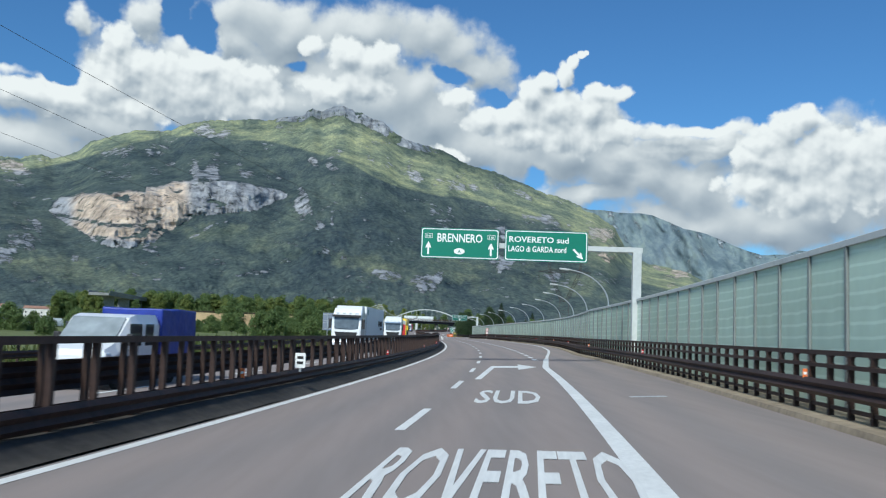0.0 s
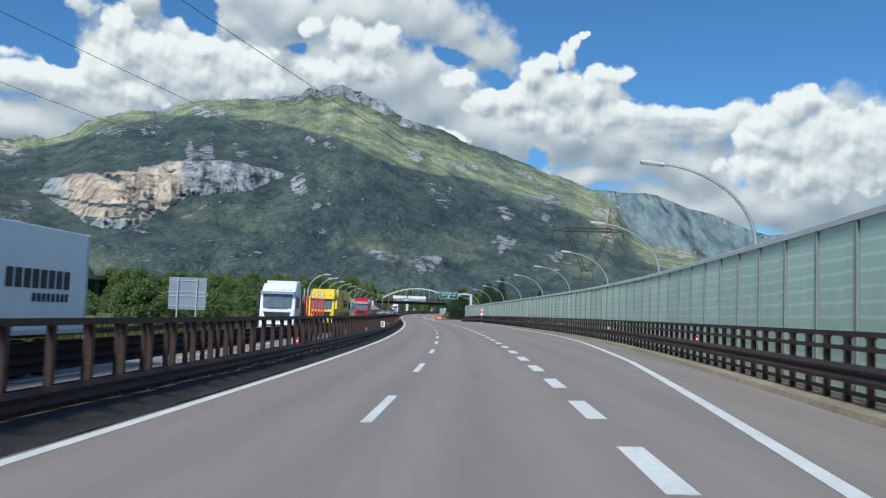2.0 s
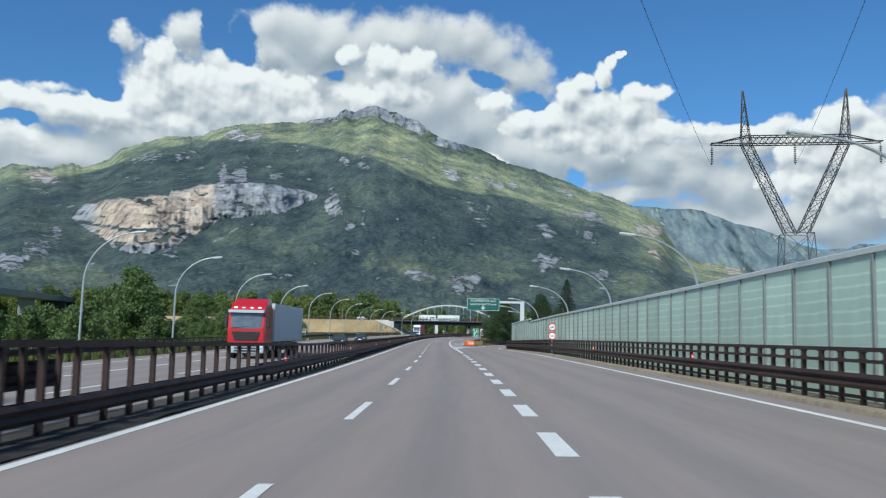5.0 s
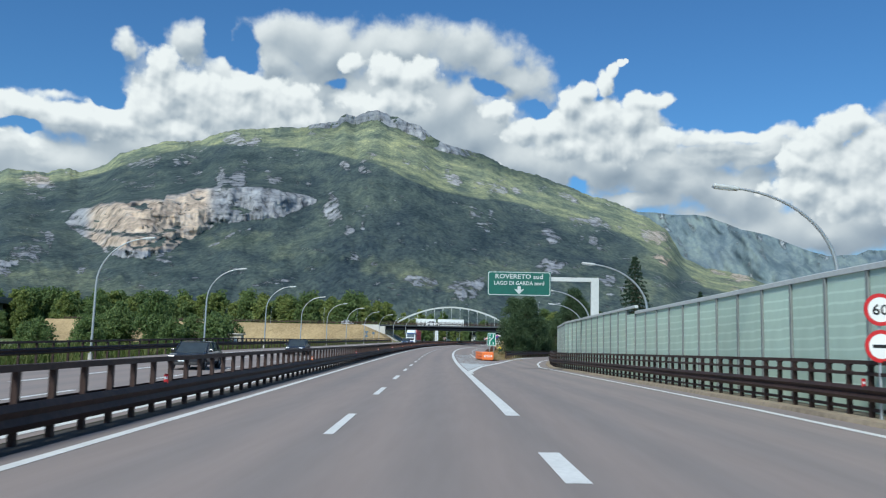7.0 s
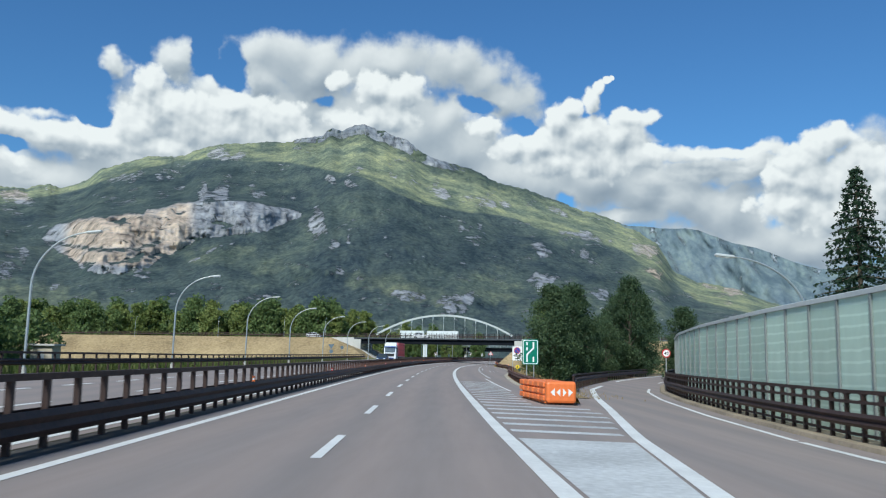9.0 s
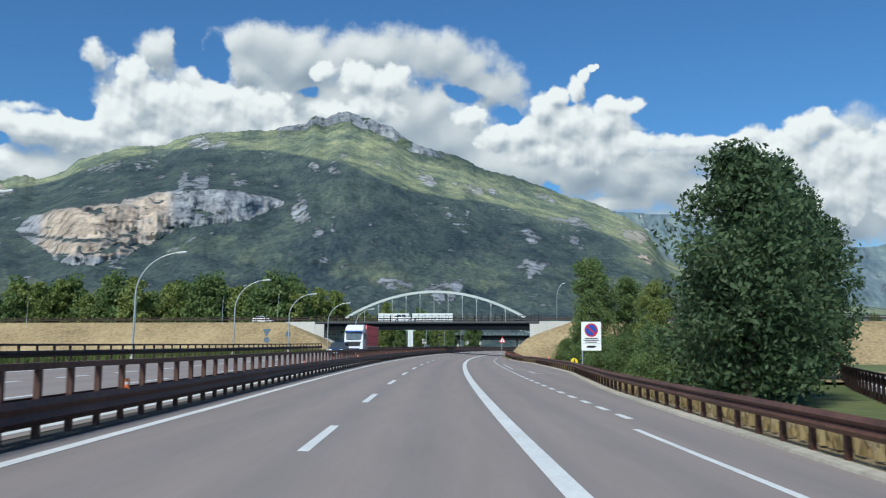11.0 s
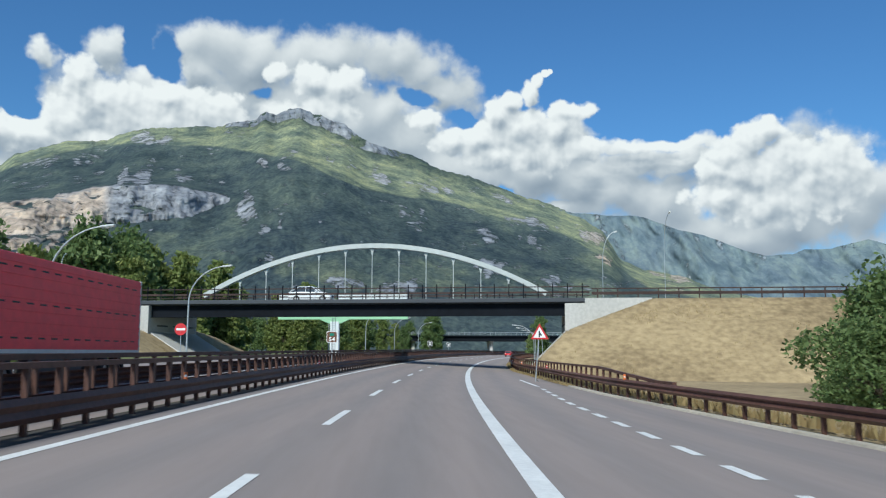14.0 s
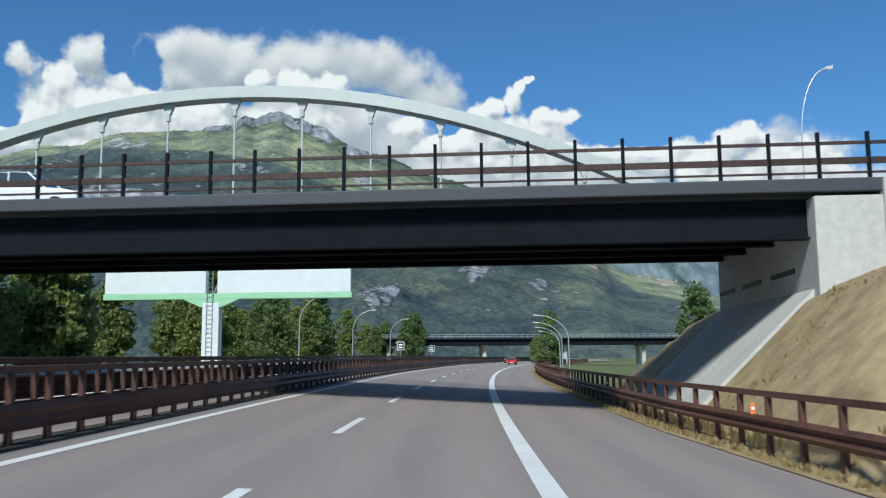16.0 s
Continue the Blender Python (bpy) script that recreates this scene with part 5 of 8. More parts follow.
def gantry_entry():
    root = tagged(new("gantry_sign"), "grey cantilever gantry with two green direction boards", "road sign")
    right = (0.9967, -0.081)
    m1 = facing(Vector((1.93, 51.7, 6.16)), right)
    b1 = board(m1, 4.76, 1.85, root)
    fitted_text("lettering", "BRENNERO", 1.0, 1.0, 2.75, 0.53, m1 @ Matrix.Translation((0, 0, 0.005)), WHITE, b1)
    for x in (0.46, 4.28):
        flat("arrow", arrow_shape(x, 0.62, 0.8, 0), m1, WHITE, b1, z=0.005)
        a = x - 0.22
        border(m1 @ Matrix.Translation((a, 1.22, 0)), 0.46, 0.28, b1, inset=0.0, t=0.02, r=0.03)
        fitted_text("lettering", "E 45", a + 0.08, 1.29, 0.30, 0.13, m1 @ Matrix.Translation((0, 0, 0.005)), WHITE, b1)
    flat("oval", [(2.36 + 0.33 * math.cos(i * 0.2618), 0.45 + 0.19 * math.sin(i * 0.2618)) for i in range(24)], m1, WHITE, b1, z=0.004)
    fitted_text("lettering", "A", 2.27, 0.35, 0.18, 0.2, m1 @ Matrix.Translation((0, 0, 0.008)), SIGN_GREEN, b1)
    m2 = m1 @ Matrix.Translation((5.12, 0.0, 0))
    b2 = board(m2, 5.0, 1.87, root)
    fitted_text("lettering", "ROVERETO sud", 0.26, 1.13, 3.6, 0.36, m2 @ Matrix.Translation((0, 0, 0.005)), WHITE, b2)
    fitted_text("lettering", "LAGO di GARDA nord", 0.22, 0.55, 3.5, 0.36, m2 @ Matrix.Translation((0, 0, 0.005)), WHITE, b2)
    flat("arrow", arrow_shape(4.45, 0.5, 0.85, -135), m2, WHITE, b2, z=0.005)
    bm = bmesh.new()
    box(bm, 0.5, 13.44, 0.74, 1.05, -0.5, -0.13, m1, 0.02)
    part("beam", bm, GREY_PAINT, root)
    bm = bmesh.new()
    box(bm, 12.86, 13.38, -6.6, 0.74, -0.55, -0.05, m1, 0.03)
    part("post", bm, GREY_PAINT, root)
    for x in (1.2, 3.6, 6.2, 9.0):
        bm = bmesh.new()
        box(bm, x - 0.05, x + 0.05, 0.25, 1.6, -0.2, -0.12, m1)
        part("bracket", bm, STEEL, root)


gantry_entry()


def gantry_exit():
    root = tagged(new("gantry_sign"), "pale cantilever gantry with one green exit board", "road sign")
    m = facing(Vector((11.62, 281.0, 5.15)), (1, -0.03))
    b = board(m, 4.86, 1.88, root, SIGN_GREEN_SHADED, SIGN_WHITE_SHADED)
    fitted_text("lettering", "ROVERETO sud", 0.6, 1.32, 3.65, 0.36, m @ Matrix.Translation((0, 0, 0.005)), SIGN_WHITE_SHADED, b)
    fitted_text("lettering", "LAGO DI GARDA nord", 0.5, 0.83, 3.85, 0.3, m @ Matrix.Translation((0, 0, 0.005)), SIGN_WHITE_SHADED, b)
    flat("arrow", [(2.43 + x, 0.43 + y) for x, y in ((-0.12, 0.31), (-0.12, 0.03), (-0.40, 0.11), (0, -0.31), (0.40, 0.11), (0.12, 0.03), (0.12, 0.31))], m, SIGN_WHITE_SHADED, b, z=0.005)
    bm = bmesh.new()
    box(bm, 0.4, 8.5, 1.18, 1.5, -0.5, -0.13, m, 0.02)
    part("beam", bm, GREY_PAINT, root)
    bm = bmesh.new()
    box(bm, 7.95, 8.55, -5.9, 1.5, -0.55, -0.05, m, 0.03)
    part("post", bm, GREY_PAINT, root)
    for x in (0.9, 2.4, 3.9):
        bm = bmesh.new()
        box(bm, x - 0.05, x + 0.05, 0.25, 1.65, -0.2, -0.12, m)
        part("bracket", bm, STEEL, root)


gantry_exit()


def disc(m, cx, cy, r, material, parent, z, name="disc", thick=0.0, n=28):
    return flat(name, [(cx + r * math.cos(2 * math.pi * i / n), cy + r * math.sin(2 * math.pi * i / n)) for i in range(n)], m, material, parent, z=z, thick=thick)


def pole(root, m, x, y0, y1, r=0.035):
    bm = bmesh.new()
    cyl(bm, m @ Vector((x, y0, -0.08)), m @ Vector((x, y1, -0.08)), r, n=8)
    return part("pole", bm, STEEL, root)


def road_frame(s, d, z, turn=0.0):
    a = float(np.interp(s, RS, RA)) + radians(turn)
    return facing(P(s, d, z), (math.cos(a), math.sin(a)))


def speed_signs():
    root = tagged(new("speed_sign"), "round red-rimmed speed limit signs on one pole", "road sign")
    m = road_frame(235.2, 12.25, 0.0)
    for y, body in ((2.65, "60"), (1.8, "")):
        back = disc(m, 0, y, 0.38, RED, root, 0.0, "plate", 0.02)
        disc(m, 0, y, 0.29, WHITE, back, 0.004, "face")
        if body:
            fitted_text("lettering", body, -0.19, y - 0.13, 0.38, 0.26, m @ Matrix.Translation((0, 0, 0.008)), BLACK, back, 0.002)
        else:
            flat("bar", [(-0.2, y - 0.04), (0.2, y - 0.04), (0.2, y + 0.04), (-0.2, y + 0.04)], m, BLACK, back, z=0.008)
    pole(root, m, 0, -0.3, 3.0)
    root = tagged(new("speed_sign"), "round speed limit sign beside the exit ramp", "road sign")
    m = road_frame(344, 20.2, 0.0)
    back = disc(m, 0, 2.9, 0.34, RED, root, 0.0, "plate", 0.02)
    disc(m, 0, 2.9, 0.26, WHITE, back, 0.004, "face")
    fitted_text("lettering", "40", -0.17, 2.78, 0.34, 0.24, m @ Matrix.Translation((0, 0, 0.008)), BLACK, back, 0.002)
    pole(root, m, 0, -0.6, 3.2)


speed_signs()


def diverge_sign():
    root = tagged(new("diverge_sign"), "green board with white parting lines at the gore", "road sign")
    m = road_frame(344.0, 8.9, 1.55)
    b = board(m, 1.25, 1.95, root)
    for pts in ([(0.3, 0.2), (0.42, 0.2), (0.42, 0.75), (0.92, 1.25), (0.92, 1.75), (0.8, 1.75), (0.8, 1.3), (0.3, 0.82)], [(0.3, 1.1), (0.42, 1.1), (0.42, 1.35), (0.3, 1.35)], [(0.3, 1.5), (0.42, 1.5), (0.42, 1.75), (0.3, 1.75)], [(0.8, 0.2), (0.92, 0.2), (0.92, 0.6), (0.8, 0.6)]):
        flat("stripe", pts, m, WHITE, b, z=0.006)
    pole(root, m, 0.35, -1.9, 1.9)
    pole(root, m, 0.9, -1.9, 1.9)


diverge_sign()


def crash_cushion():
    root = tagged(new("crash_cushion"), "orange crash cushion with white arrows in the gore", "crash cushion")
    m = at(314.0, 7.65, 0.0, 4.0)
    root.matrix_basis = m
    bm = bmesh.new()
    box(bm, -0.66, 0.66, 0.0, 0.55, 0.08, 1.02, bevel=0.12)
    nose = part("nose", bm, ORANGE, root)
    f = Matrix.Translation((0, -0.004, 0.55)) @ Matrix.Rotation(radians(90), 4, "X")
    for pts in ([(-0.5, 0), (-0.3, 0.17), (-0.3, -0.17)], [(0.5, 0), (0.3, 0.17), (0.3, -0.17)], [(-0.22, 0), (-0.06, 0.17), (-0.06, -0.17)], [(0.22, 0), (0.06, 0.17), (0.06, -0.17)]):
        flat("arrow", pts, f, WHITE, nose, z=0.002)
    for i in range(5):
        y = 0.62 + i * 1.15
        bm = bmesh.new()
        for z in (0.14, 0.44, 0.74):
            box(bm, -0.70 - 0.02 * i, 0.70 + 0.02 * i, y, y + 1.08, z, z + 0.24, bevel=0.05)
        box(bm, -0.62, 0.62, y + 0.05, y + 1.0, 0.05, 0.92)
        part("segment", bm, ORANGE, root)
    bm = bmesh.new()
    box(bm, -0.75, 0.75, 0.2, 6.6, -0.02, 0.05)
    part("base_rail", bm, BLACK, root)


crash_cushion()


def no_stopping_sign():
    root = tagged(new("no_stopping_sign"), "white board with a round blue and red no-stopping sign", "road sign")
    m = road_frame(396.0, 12.6, 1.75)
    m = m @ Matrix.Translation((-0.95, 0, 0))
    b = flat("panel", rounded(1.34, 1.95, 0.06), m, WHITE, root, z=0.0, thick=0.04)
    d = disc(m, 0.67, 1.38, 0.46, RED, b, 0.005, "rim")
    disc(m, 0.67, 1.38, 0.37, BLUE, d, 0.009, "face")
    flat("slash", [(0.36, 1.62), (0.43, 1.69), (0.98, 1.14), (0.91, 1.07)], m, RED, d, z=0.013)
    for y, w in ((0.78, 0.9), (0.66, 1.05), (0.54, 0.8)):
        flat("text_bar", [(0.67 - w / 2, y), (0.67 + w / 2, y), (0.67 + w / 2, y + 0.06), (0.67 - w / 2, y + 0.06)], m, BLACK, b, z=0.006)
    flat("divider", [(0.05, 0.46), (1.29, 0.46), (1.29, 0.49), (0.05, 0.49)], m, GREY_PAINT, b, z=0.006)
    flat("pictogram", [(0.3, 0.2), (0.8, 0.18), (1.0, 0.24), (1.0, 0.3), (0.75, 0.34), (0.4, 0.33)], m, BLACK, b, z=0.006)
    pole(root, m, 0.06, -2.4, 1.9, 0.045)


no_stopping_sign()


def warning_sign():
    root = tagged(new("warning_sign"), "red-rimmed white warning triangle on a leaning pole", "road sign")
    m = facing(Vector((16.1, 482.0, 2.55)), (0.993, -0.115)) @ Matrix.Diagonal((0.7, 0.7, 1, 1))

    def tri(r, z, material, parent, name):
        return flat(name, [(r * math.cos(radians(a)), 0.42 + r * math.sin(radians(a))) for a in (-30, 90, 210)], m, material, parent, z=z, thick=0.02 if parent is root else 0)
    b = tri(0.95, 0.0, RED, root, "plate")
    tri(0.66, 0.005, WHITE, b, "face")
    flat("symbol", [(-0.09, 0.12), (0.03, 0.12), (0.03, 0.35), (0.2, 0.2), (0.2, 0.36), (0.03, 0.55), (0.03, 0.72), (-0.09, 0.72)], m, BLACK, b, z=0.009)
    bm = bmesh.new()
    cyl(bm, m @ Vector((-0.45, -4.4, -0.2)), m @ Vector((0, 0.9, -0.08)), 0.04, n=8)
    part("pole", bm, STEEL, root)
    bm = bmesh.new()
    cyl(bm, m @ Vector((0.1, -4.2, -0.5)), m @ Vector((-0.4, -3.6, -0.2)), 0.03, n=6)
    part("brace", bm, STEEL, root)


warning_sign()


SIGN_BACK = mat("sign_back", (0.10, 0.14, 0.18), 0.5, vary=0.1)


def small_signs():
    root = tagged(new("no_entry_sign"), "round red no-entry sign with a white bar", "road sign")
    m = road_frame(491.6, -17.6, 0.0)
    b = disc(m, 0, 2.3, 0.45, RED, root, 0.0, "plate", 0.02)
    flat("bar", [(-0.33, 2.22), (0.33, 2.22), (0.33, 2.38), (-0.33, 2.38)], m, WHITE, b, z=0.006)
    pole(root, m, 0, -0.8, 2.7)
    root = tagged(new("distance_sign"), "small brown plate with the white number 54", "road sign")
    m = road_frame(481.6, -5.0, 1.85) @ Matrix.Diagonal((0.7, 0.7, 1, 1))
    b = flat("plate", rounded(0.95, 1.0, 0.1), m, SIGN_BROWN, root, z=0.0, thick=0.02)
    border(m, 0.95, 1.0, b, WHITE, 0.0, 0.04, 0.1)
    fitted_text("lettering", "54", 0.2, 0.12, 0.55, 0.38, m @ Matrix.Translation((0, 0, 0.006)), WHITE, b, 0.002)
    flat("mark", [(0.25, 0.6), (0.7, 0.62), (0.62, 0.85), (0.3, 0.82)], m, SIGN_GREEN, b, z=0.006)
    pole(root, m, 0.47, -2.7, 0.9)
    for s, d in ((582, -7.0), (612, -7.0)):
        root = tagged(new("kilometre_sign"), "small grey kilometre plate on a pole", "road sign")
        m = road_frame(s, d, 1.9)
        b = flat("plate", rounded(0.8, 0.9, 0.05), m, BLACK, root, z=0, thick=0.02)
        border(m, 0.8, 0.9, b, WHITE, 0.0, 0.05, 0.05)
        for y in (0.2, 0.5):
            flat("text_bar", [(0.2, y), (0.6, y), (0.6, y + 0.14), (0.2, y + 0.14)], m, WHITE, b, z=0.006)
        pole(root, m, 0.4, -2.0, 0.8)
    # signs seen from behind on the slip road
    root = tagged(new("give_way_sign"), "grey back of a give-way triangle over a round sign", "road sign")
    m = road_frame(456, -24.5, 0.0)
    flat("triangle", [(0.62, 3.0), (-0.62, 3.0), (0, 1.95)], m, SIGN_BACK, root, z=0.0, thick=0.02)
    disc(m, 0, 1.5, 0.4, SIGN_BACK, root, 0.0, "disc", 0.02)
    pole(root, m, 0, -0.9, 3.0)
    root = tagged(new("round_sign"), "round dark blue sign on a grey pole", "road sign")
    m = road_frame(470, -25.0, 0.0)
    disc(m, 0, 2.4, 0.4, SIGN_BACK, root, 0.0, "disc", 0.02)
    pole(root, m, 0, -0.9, 2.8)
    # kilometre plates and reflectors on the guard rails
    for s, d, z in ((24, -4.3, 0.72), (126, -4.3, 0.72)):
        root = tagged(new("rail_plate"), "small white plate on the guard rail", "road sign")
        m = road_frame(s, d, z)
        b = flat("plate", rounded(0.3, 0.42, 0.03), m, WHITE, root, z=0, thick=0.015)
        for y in (0.1, 0.25):
            flat("text_bar", [(0.06, y), (0.24, y), (0.24, y + 0.08), (0.06, y + 0.08)], m, BLACK, b, z=0.004)
        bm = bmesh.new()
        box(bm, 0.12, 0.18, -0.12, 0.02, -0.05, -0.015, m)
        part("bracket", bm, STEEL, root)
    for i, (s, f, z) in enumerate([(q, -4.62, 0.72) for q in range(20, 480, 24)] + [(q, None, 0.9) for q in (424, 441, 466, 490, 507, 524)] + [(q, 0, 0.9) for q in range(20, 240, 24)]):
        d = f if f and f < 0 else (BARRIER_M(s) if f is None else BARRIER_R(s))
        root = tagged(new("reflector"), "small red and white reflector on the guard rail", "reflector", "reflectors on the guard rails")
        m = road_frame(s, d + (0.12 if d < 0 else -0.12), z)
        bm = bmesh.new()
        box(bm, -0.05, 0.05, -0.1, 0.13, -0.02, 0.02, m, 0.01)
        part("body", bm, RED if i % 2 else ORANGE, root)
        flat("lens", [(-0.035, 0), (0.035, 0), (0.035, 0.06), (-0.035, 0.06)], m, WHITE, root, z=0.023)


small_signs()


def sign_from_behind():
    """A big direction board of the opposite carriageway, its ribbed grey back towards us."""
    root = tagged(new("road_sign"), "grey ribbed back of a large road sign on steel posts", "road sign")
    root.matrix_basis = at(134, -21.2, -0.3)
    bm = bmesh.new()
    box(bm, -1.58, 1.58, -0.02, 0.02, 2.15, 4.85, bevel=0.008)
    plate = part("board", bm, mat("grey_sheet", (0.20, 0.23, 0.29), 0.55, vary=0.1, scale=1.0), root)
    for z in (2.4, 3.25, 3.6, 4.55):
        bm = bmesh.new()
        box(bm, -1.56, 1.56, -0.07, -0.021, z, z + 0.06)
        part("rib", bm, STEEL, plate)
    for x in (-0.8, 0.8):
        bm = bmesh.new()
        box(bm, x - 0.05, x + 0.05, -0.16, -0.07, -0.3, 4.8, bevel=0.01)
        part("post", bm, STEEL, root)


sign_from_behind()


# ---- lamps ----
def lamp_post(height, reach):
    """A whip pole that bows over the road (towards +x) and carries a flat lantern."""
    root = tagged(new("street_lamp"), "grey steel street lamp with a bowed whip arm", "street lamp", "street lamps of the junction")
    bm = bmesh.new()
    pts = []
    straight = height * 0.6
    for i in range(6):
        pts.append(Vector((0.012 * i, 0, straight * i / 5)))
    for i in range(1, 15):
        a = i / 14
        ang = radians(84 * a)
        pts.append(Vector((0.06 + reach * (1 - math.cos(ang)) / 0.895, 0, straight + (height - straight) * math.sin(ang) / 0.9945)))
    n = 8
    rings = []
    for i, q in enumerate(pts):
        t = (pts[min(i + 1, len(pts) - 1)] - pts[max(i - 1, 0)]).normalized()
        r = 0.085 - 0.05 * i / len(pts)
        u = Vector((0, 1, 0))
        w = t.cross(u)
        rings.append([bm.verts.new(q + r * (math.cos(2 * math.pi * k / n) * u + math.sin(2 * math.pi * k / n) * w)) for k in range(n)])
    for a, b in zip(rings, rings[1:]):
        for k in range(n):
            bm.faces.new((a[k], a[(k + 1) % n], b[(k + 1) % n], b[k]))
    bmesh.ops.recalc_face_normals(bm, faces=bm.faces)
    part("pole", bm, STEEL, root, smooth=True)
    e = pts[-1]
    bm = bmesh.new()
    m = Matrix.Translation(e) @ Matrix.Rotation(radians(-6), 4, "Y")
    box(bm, -0.1, 0.75, -0.15, 0.15, -0.07, 0.06, m, 0.05)
    head = part("lantern", bm, GREY_PAINT, root)
    bm = bmesh.new()
    box(bm, 0.12, 0.68, -0.11, 0.11, -0.085, -0.072, m)
    part("glass", bm, WHITE, head)
    bm = bmesh.new()
    cyl(bm, (0, 0, -0.6), (0, 0, 0.3), 0.16, 0.14, 10)
    part("base", bm, CONCRETE, root)
    return root


def lamps():
    left = lamp_post(7.7, 2.9)
    first = True
    for s in (205, 223, 244, 270, 296, 323, 348.5, 374, 398.5, 425, 450, 476, 500, 560, 590, 620, 650):
        m = at(s, -20.0, 0.0)
        if first:
            left.matrix_basis = m
            first = False
        else:
            copy_thing(left, m)
    right = lamp_post(6.95, 3.3)
    first = True
    for s, d in ((70, 10.3), (91.5, 11.5), (111, 12.8), (133.5, 14.3), (155.5, 14.8), (176, 14.9), (198, 14.9), (220.5, 14.9), (243, 15.0), (268, 14.9), (291, 15.4), (314, 18.6), (590, 12), (612, 12), (634, 12), (656, 12)):
        m = at(s, d, 0.0) @ Matrix.Rotation(math.pi, 4, "Z")
        if first:
            right.matrix_basis = m
            first = False
        else:
            copy_thing(right, m)
    # slim lamps on the crossing road
    for x, y in ((-42, 523), (-62, 526), (-88, 530), (-30, 523), (62, 505), (34.5, 514)):
        q = copy_thing(left, Matrix.Translation((x, y, 6.6)) @ Matrix.Rotation(radians(95 if x < 0 else -85), 4, "Z"))
        q.scale = (0.5, 0.5, 1.2) if x == 34.5 else (0.55, 0.55, 0.78)
    q = copy_thing(left, Matrix.Translation((31.4, 528, 6.8)))
    q.scale = (0.5, 0.5, 1.2)


lamps()


# ---- pylon and wires ----
def pylon():
    root = tagged(new("power_pylon"), "dark steel lattice power pylon with a V-shaped head", "pylon")
    m = Matrix.Translation((39.2, 225.5, -1.0)) @ Matrix.Rotation(radians(-8), 4, "Z")
    root.matrix_basis = m

    def lattice_leg(a, b, w0, w1, n, name):
        a, b = Vector(a), Vector(b)
        bm = bmesh.new()
        cor = [(-1, -1), (1, -1), (1, 1), (-1, 1)]
        lv = []
        for i in range(n + 1):
            f = i / n
            c = a.lerp(b, f)
            w = (w0 + (w1 - w0) * f) / 2
            lv.append([c + Vector((x * w, y * w, 0)) for x, y in cor])
        for p, q in zip(lv, lv[1:]):
            for k in range(4):
                cyl(bm, p[k], q[k], 0.042, n=4)
                cyl(bm, p[k], q[(k + 1) % 4], 0.02, n=4)
                cyl(bm, p[(k + 1) % 4], q[k], 0.02, n=4)
                cyl(bm, q[k], q[(k + 1) % 4], 0.02, n=4)
        part(name, bm, PYLON, root)
    lattice_leg((0, 0, 0), (0, 0, 11.6), 3.6, 2.3, 5, "tower")
    lattice_leg((-0.5, 0, 11.6), (-4.0, 0, 19.4), 0.9, 0.8, 8, "arm")
    lattice_leg((0.5, 0, 11.6), (4.0, 0, 19.4), 0.9, 0.8, 8, "arm")
    lattice_leg((-4.0, 0, 19.4), (-4.2, 0, 24.0), 0.8, 0.1, 4, "peak")
    lattice_leg((4.0, 0, 19.4), (4.2, 0, 24.0), 0.8, 0.1, 4, "peak")
    bm = bmesh.new()
    for z in (19.3, 20.0):
        for y in (-0.4, 0.4):
            cyl(bm, (-6.9, y * (z < 19.5), 19.4), (-4, y, z), 0.05, n=4)
            cyl(bm, (6.9, y * (z < 19.5), 19.4), (4, y, z), 0.05, n=4)
            cyl(bm, (-4, y, z), (4, y, z), 0.05, n=4)
    for i in range(-8, 8):
        for y in (-0.4, 0.4):
            cyl(bm, (i * 0.5, y, 19.3), (i * 0.5 + 0.5, y, 20.0), 0.025, n=4)
            cyl(bm, (i * 0.5 + 0.5, y, 19.3), (i * 0.5, y, 20.0), 0.025, n=4)
    part("cross_arm", bm, PYLON, root)
    for x in (-6.8, 0, 6.8):
        bm = bmesh.new()
        cyl(bm, (x, 0, 19.3), (x, 0, 17.5), 0.02, n=5)
        for i in range(9):
            cyl(bm, (x, 0, 19.0 - i * 0.16), (x, 0, 18.93 - i * 0.16), 0.13, 0.05, 8)
        part("insulator", bm, PYLON, root)
    w = m.copy()
    for x, z, e in ((-6.8, 17.5, (-64, -63, 30)), (0, 17.5, (-58, -66.5, 30)), (6.8, 17.5, (-52, -70, 30))):
        a, b = w @ Vector((x, 0, z)), Vector(e)
        wire = bpy.data.curves.new("power_line", "CURVE")
        wire.dimensions, wire.bevel_depth, wire.bevel_resolution = "3D", 0.011, 1
        sp = wire.splines.new("POLY")
        sp.points.add(40)
        for i in range(41):
            f = i / 40
            q = a.lerp(b, f)
            q.z -= 4 * 11.8 * f * (1 - f)
            sp.points[i].co = (*q, 1)
        ob = new("power_line", wire)
        me = bpy.data.meshes.new_from_object(ob.evaluated_get(bpy.context.evaluated_depsgraph_get()))
        bpy.data.objects.remove(ob)
        me.materials.clear()
        me.materials.append(PYLON)
        tagged(new("power_line", me), "thin dark sagging power line over the motorway", "power line", "wires of the pylon")


pylon()


# ---- bridge over the motorway ----
BR = Matrix(((0.987, 0.162, 0, 2.2), (-0.162, 0.987, 0, 516.4), (0, 0, 1, 0), (0, 0, 0, 1)))


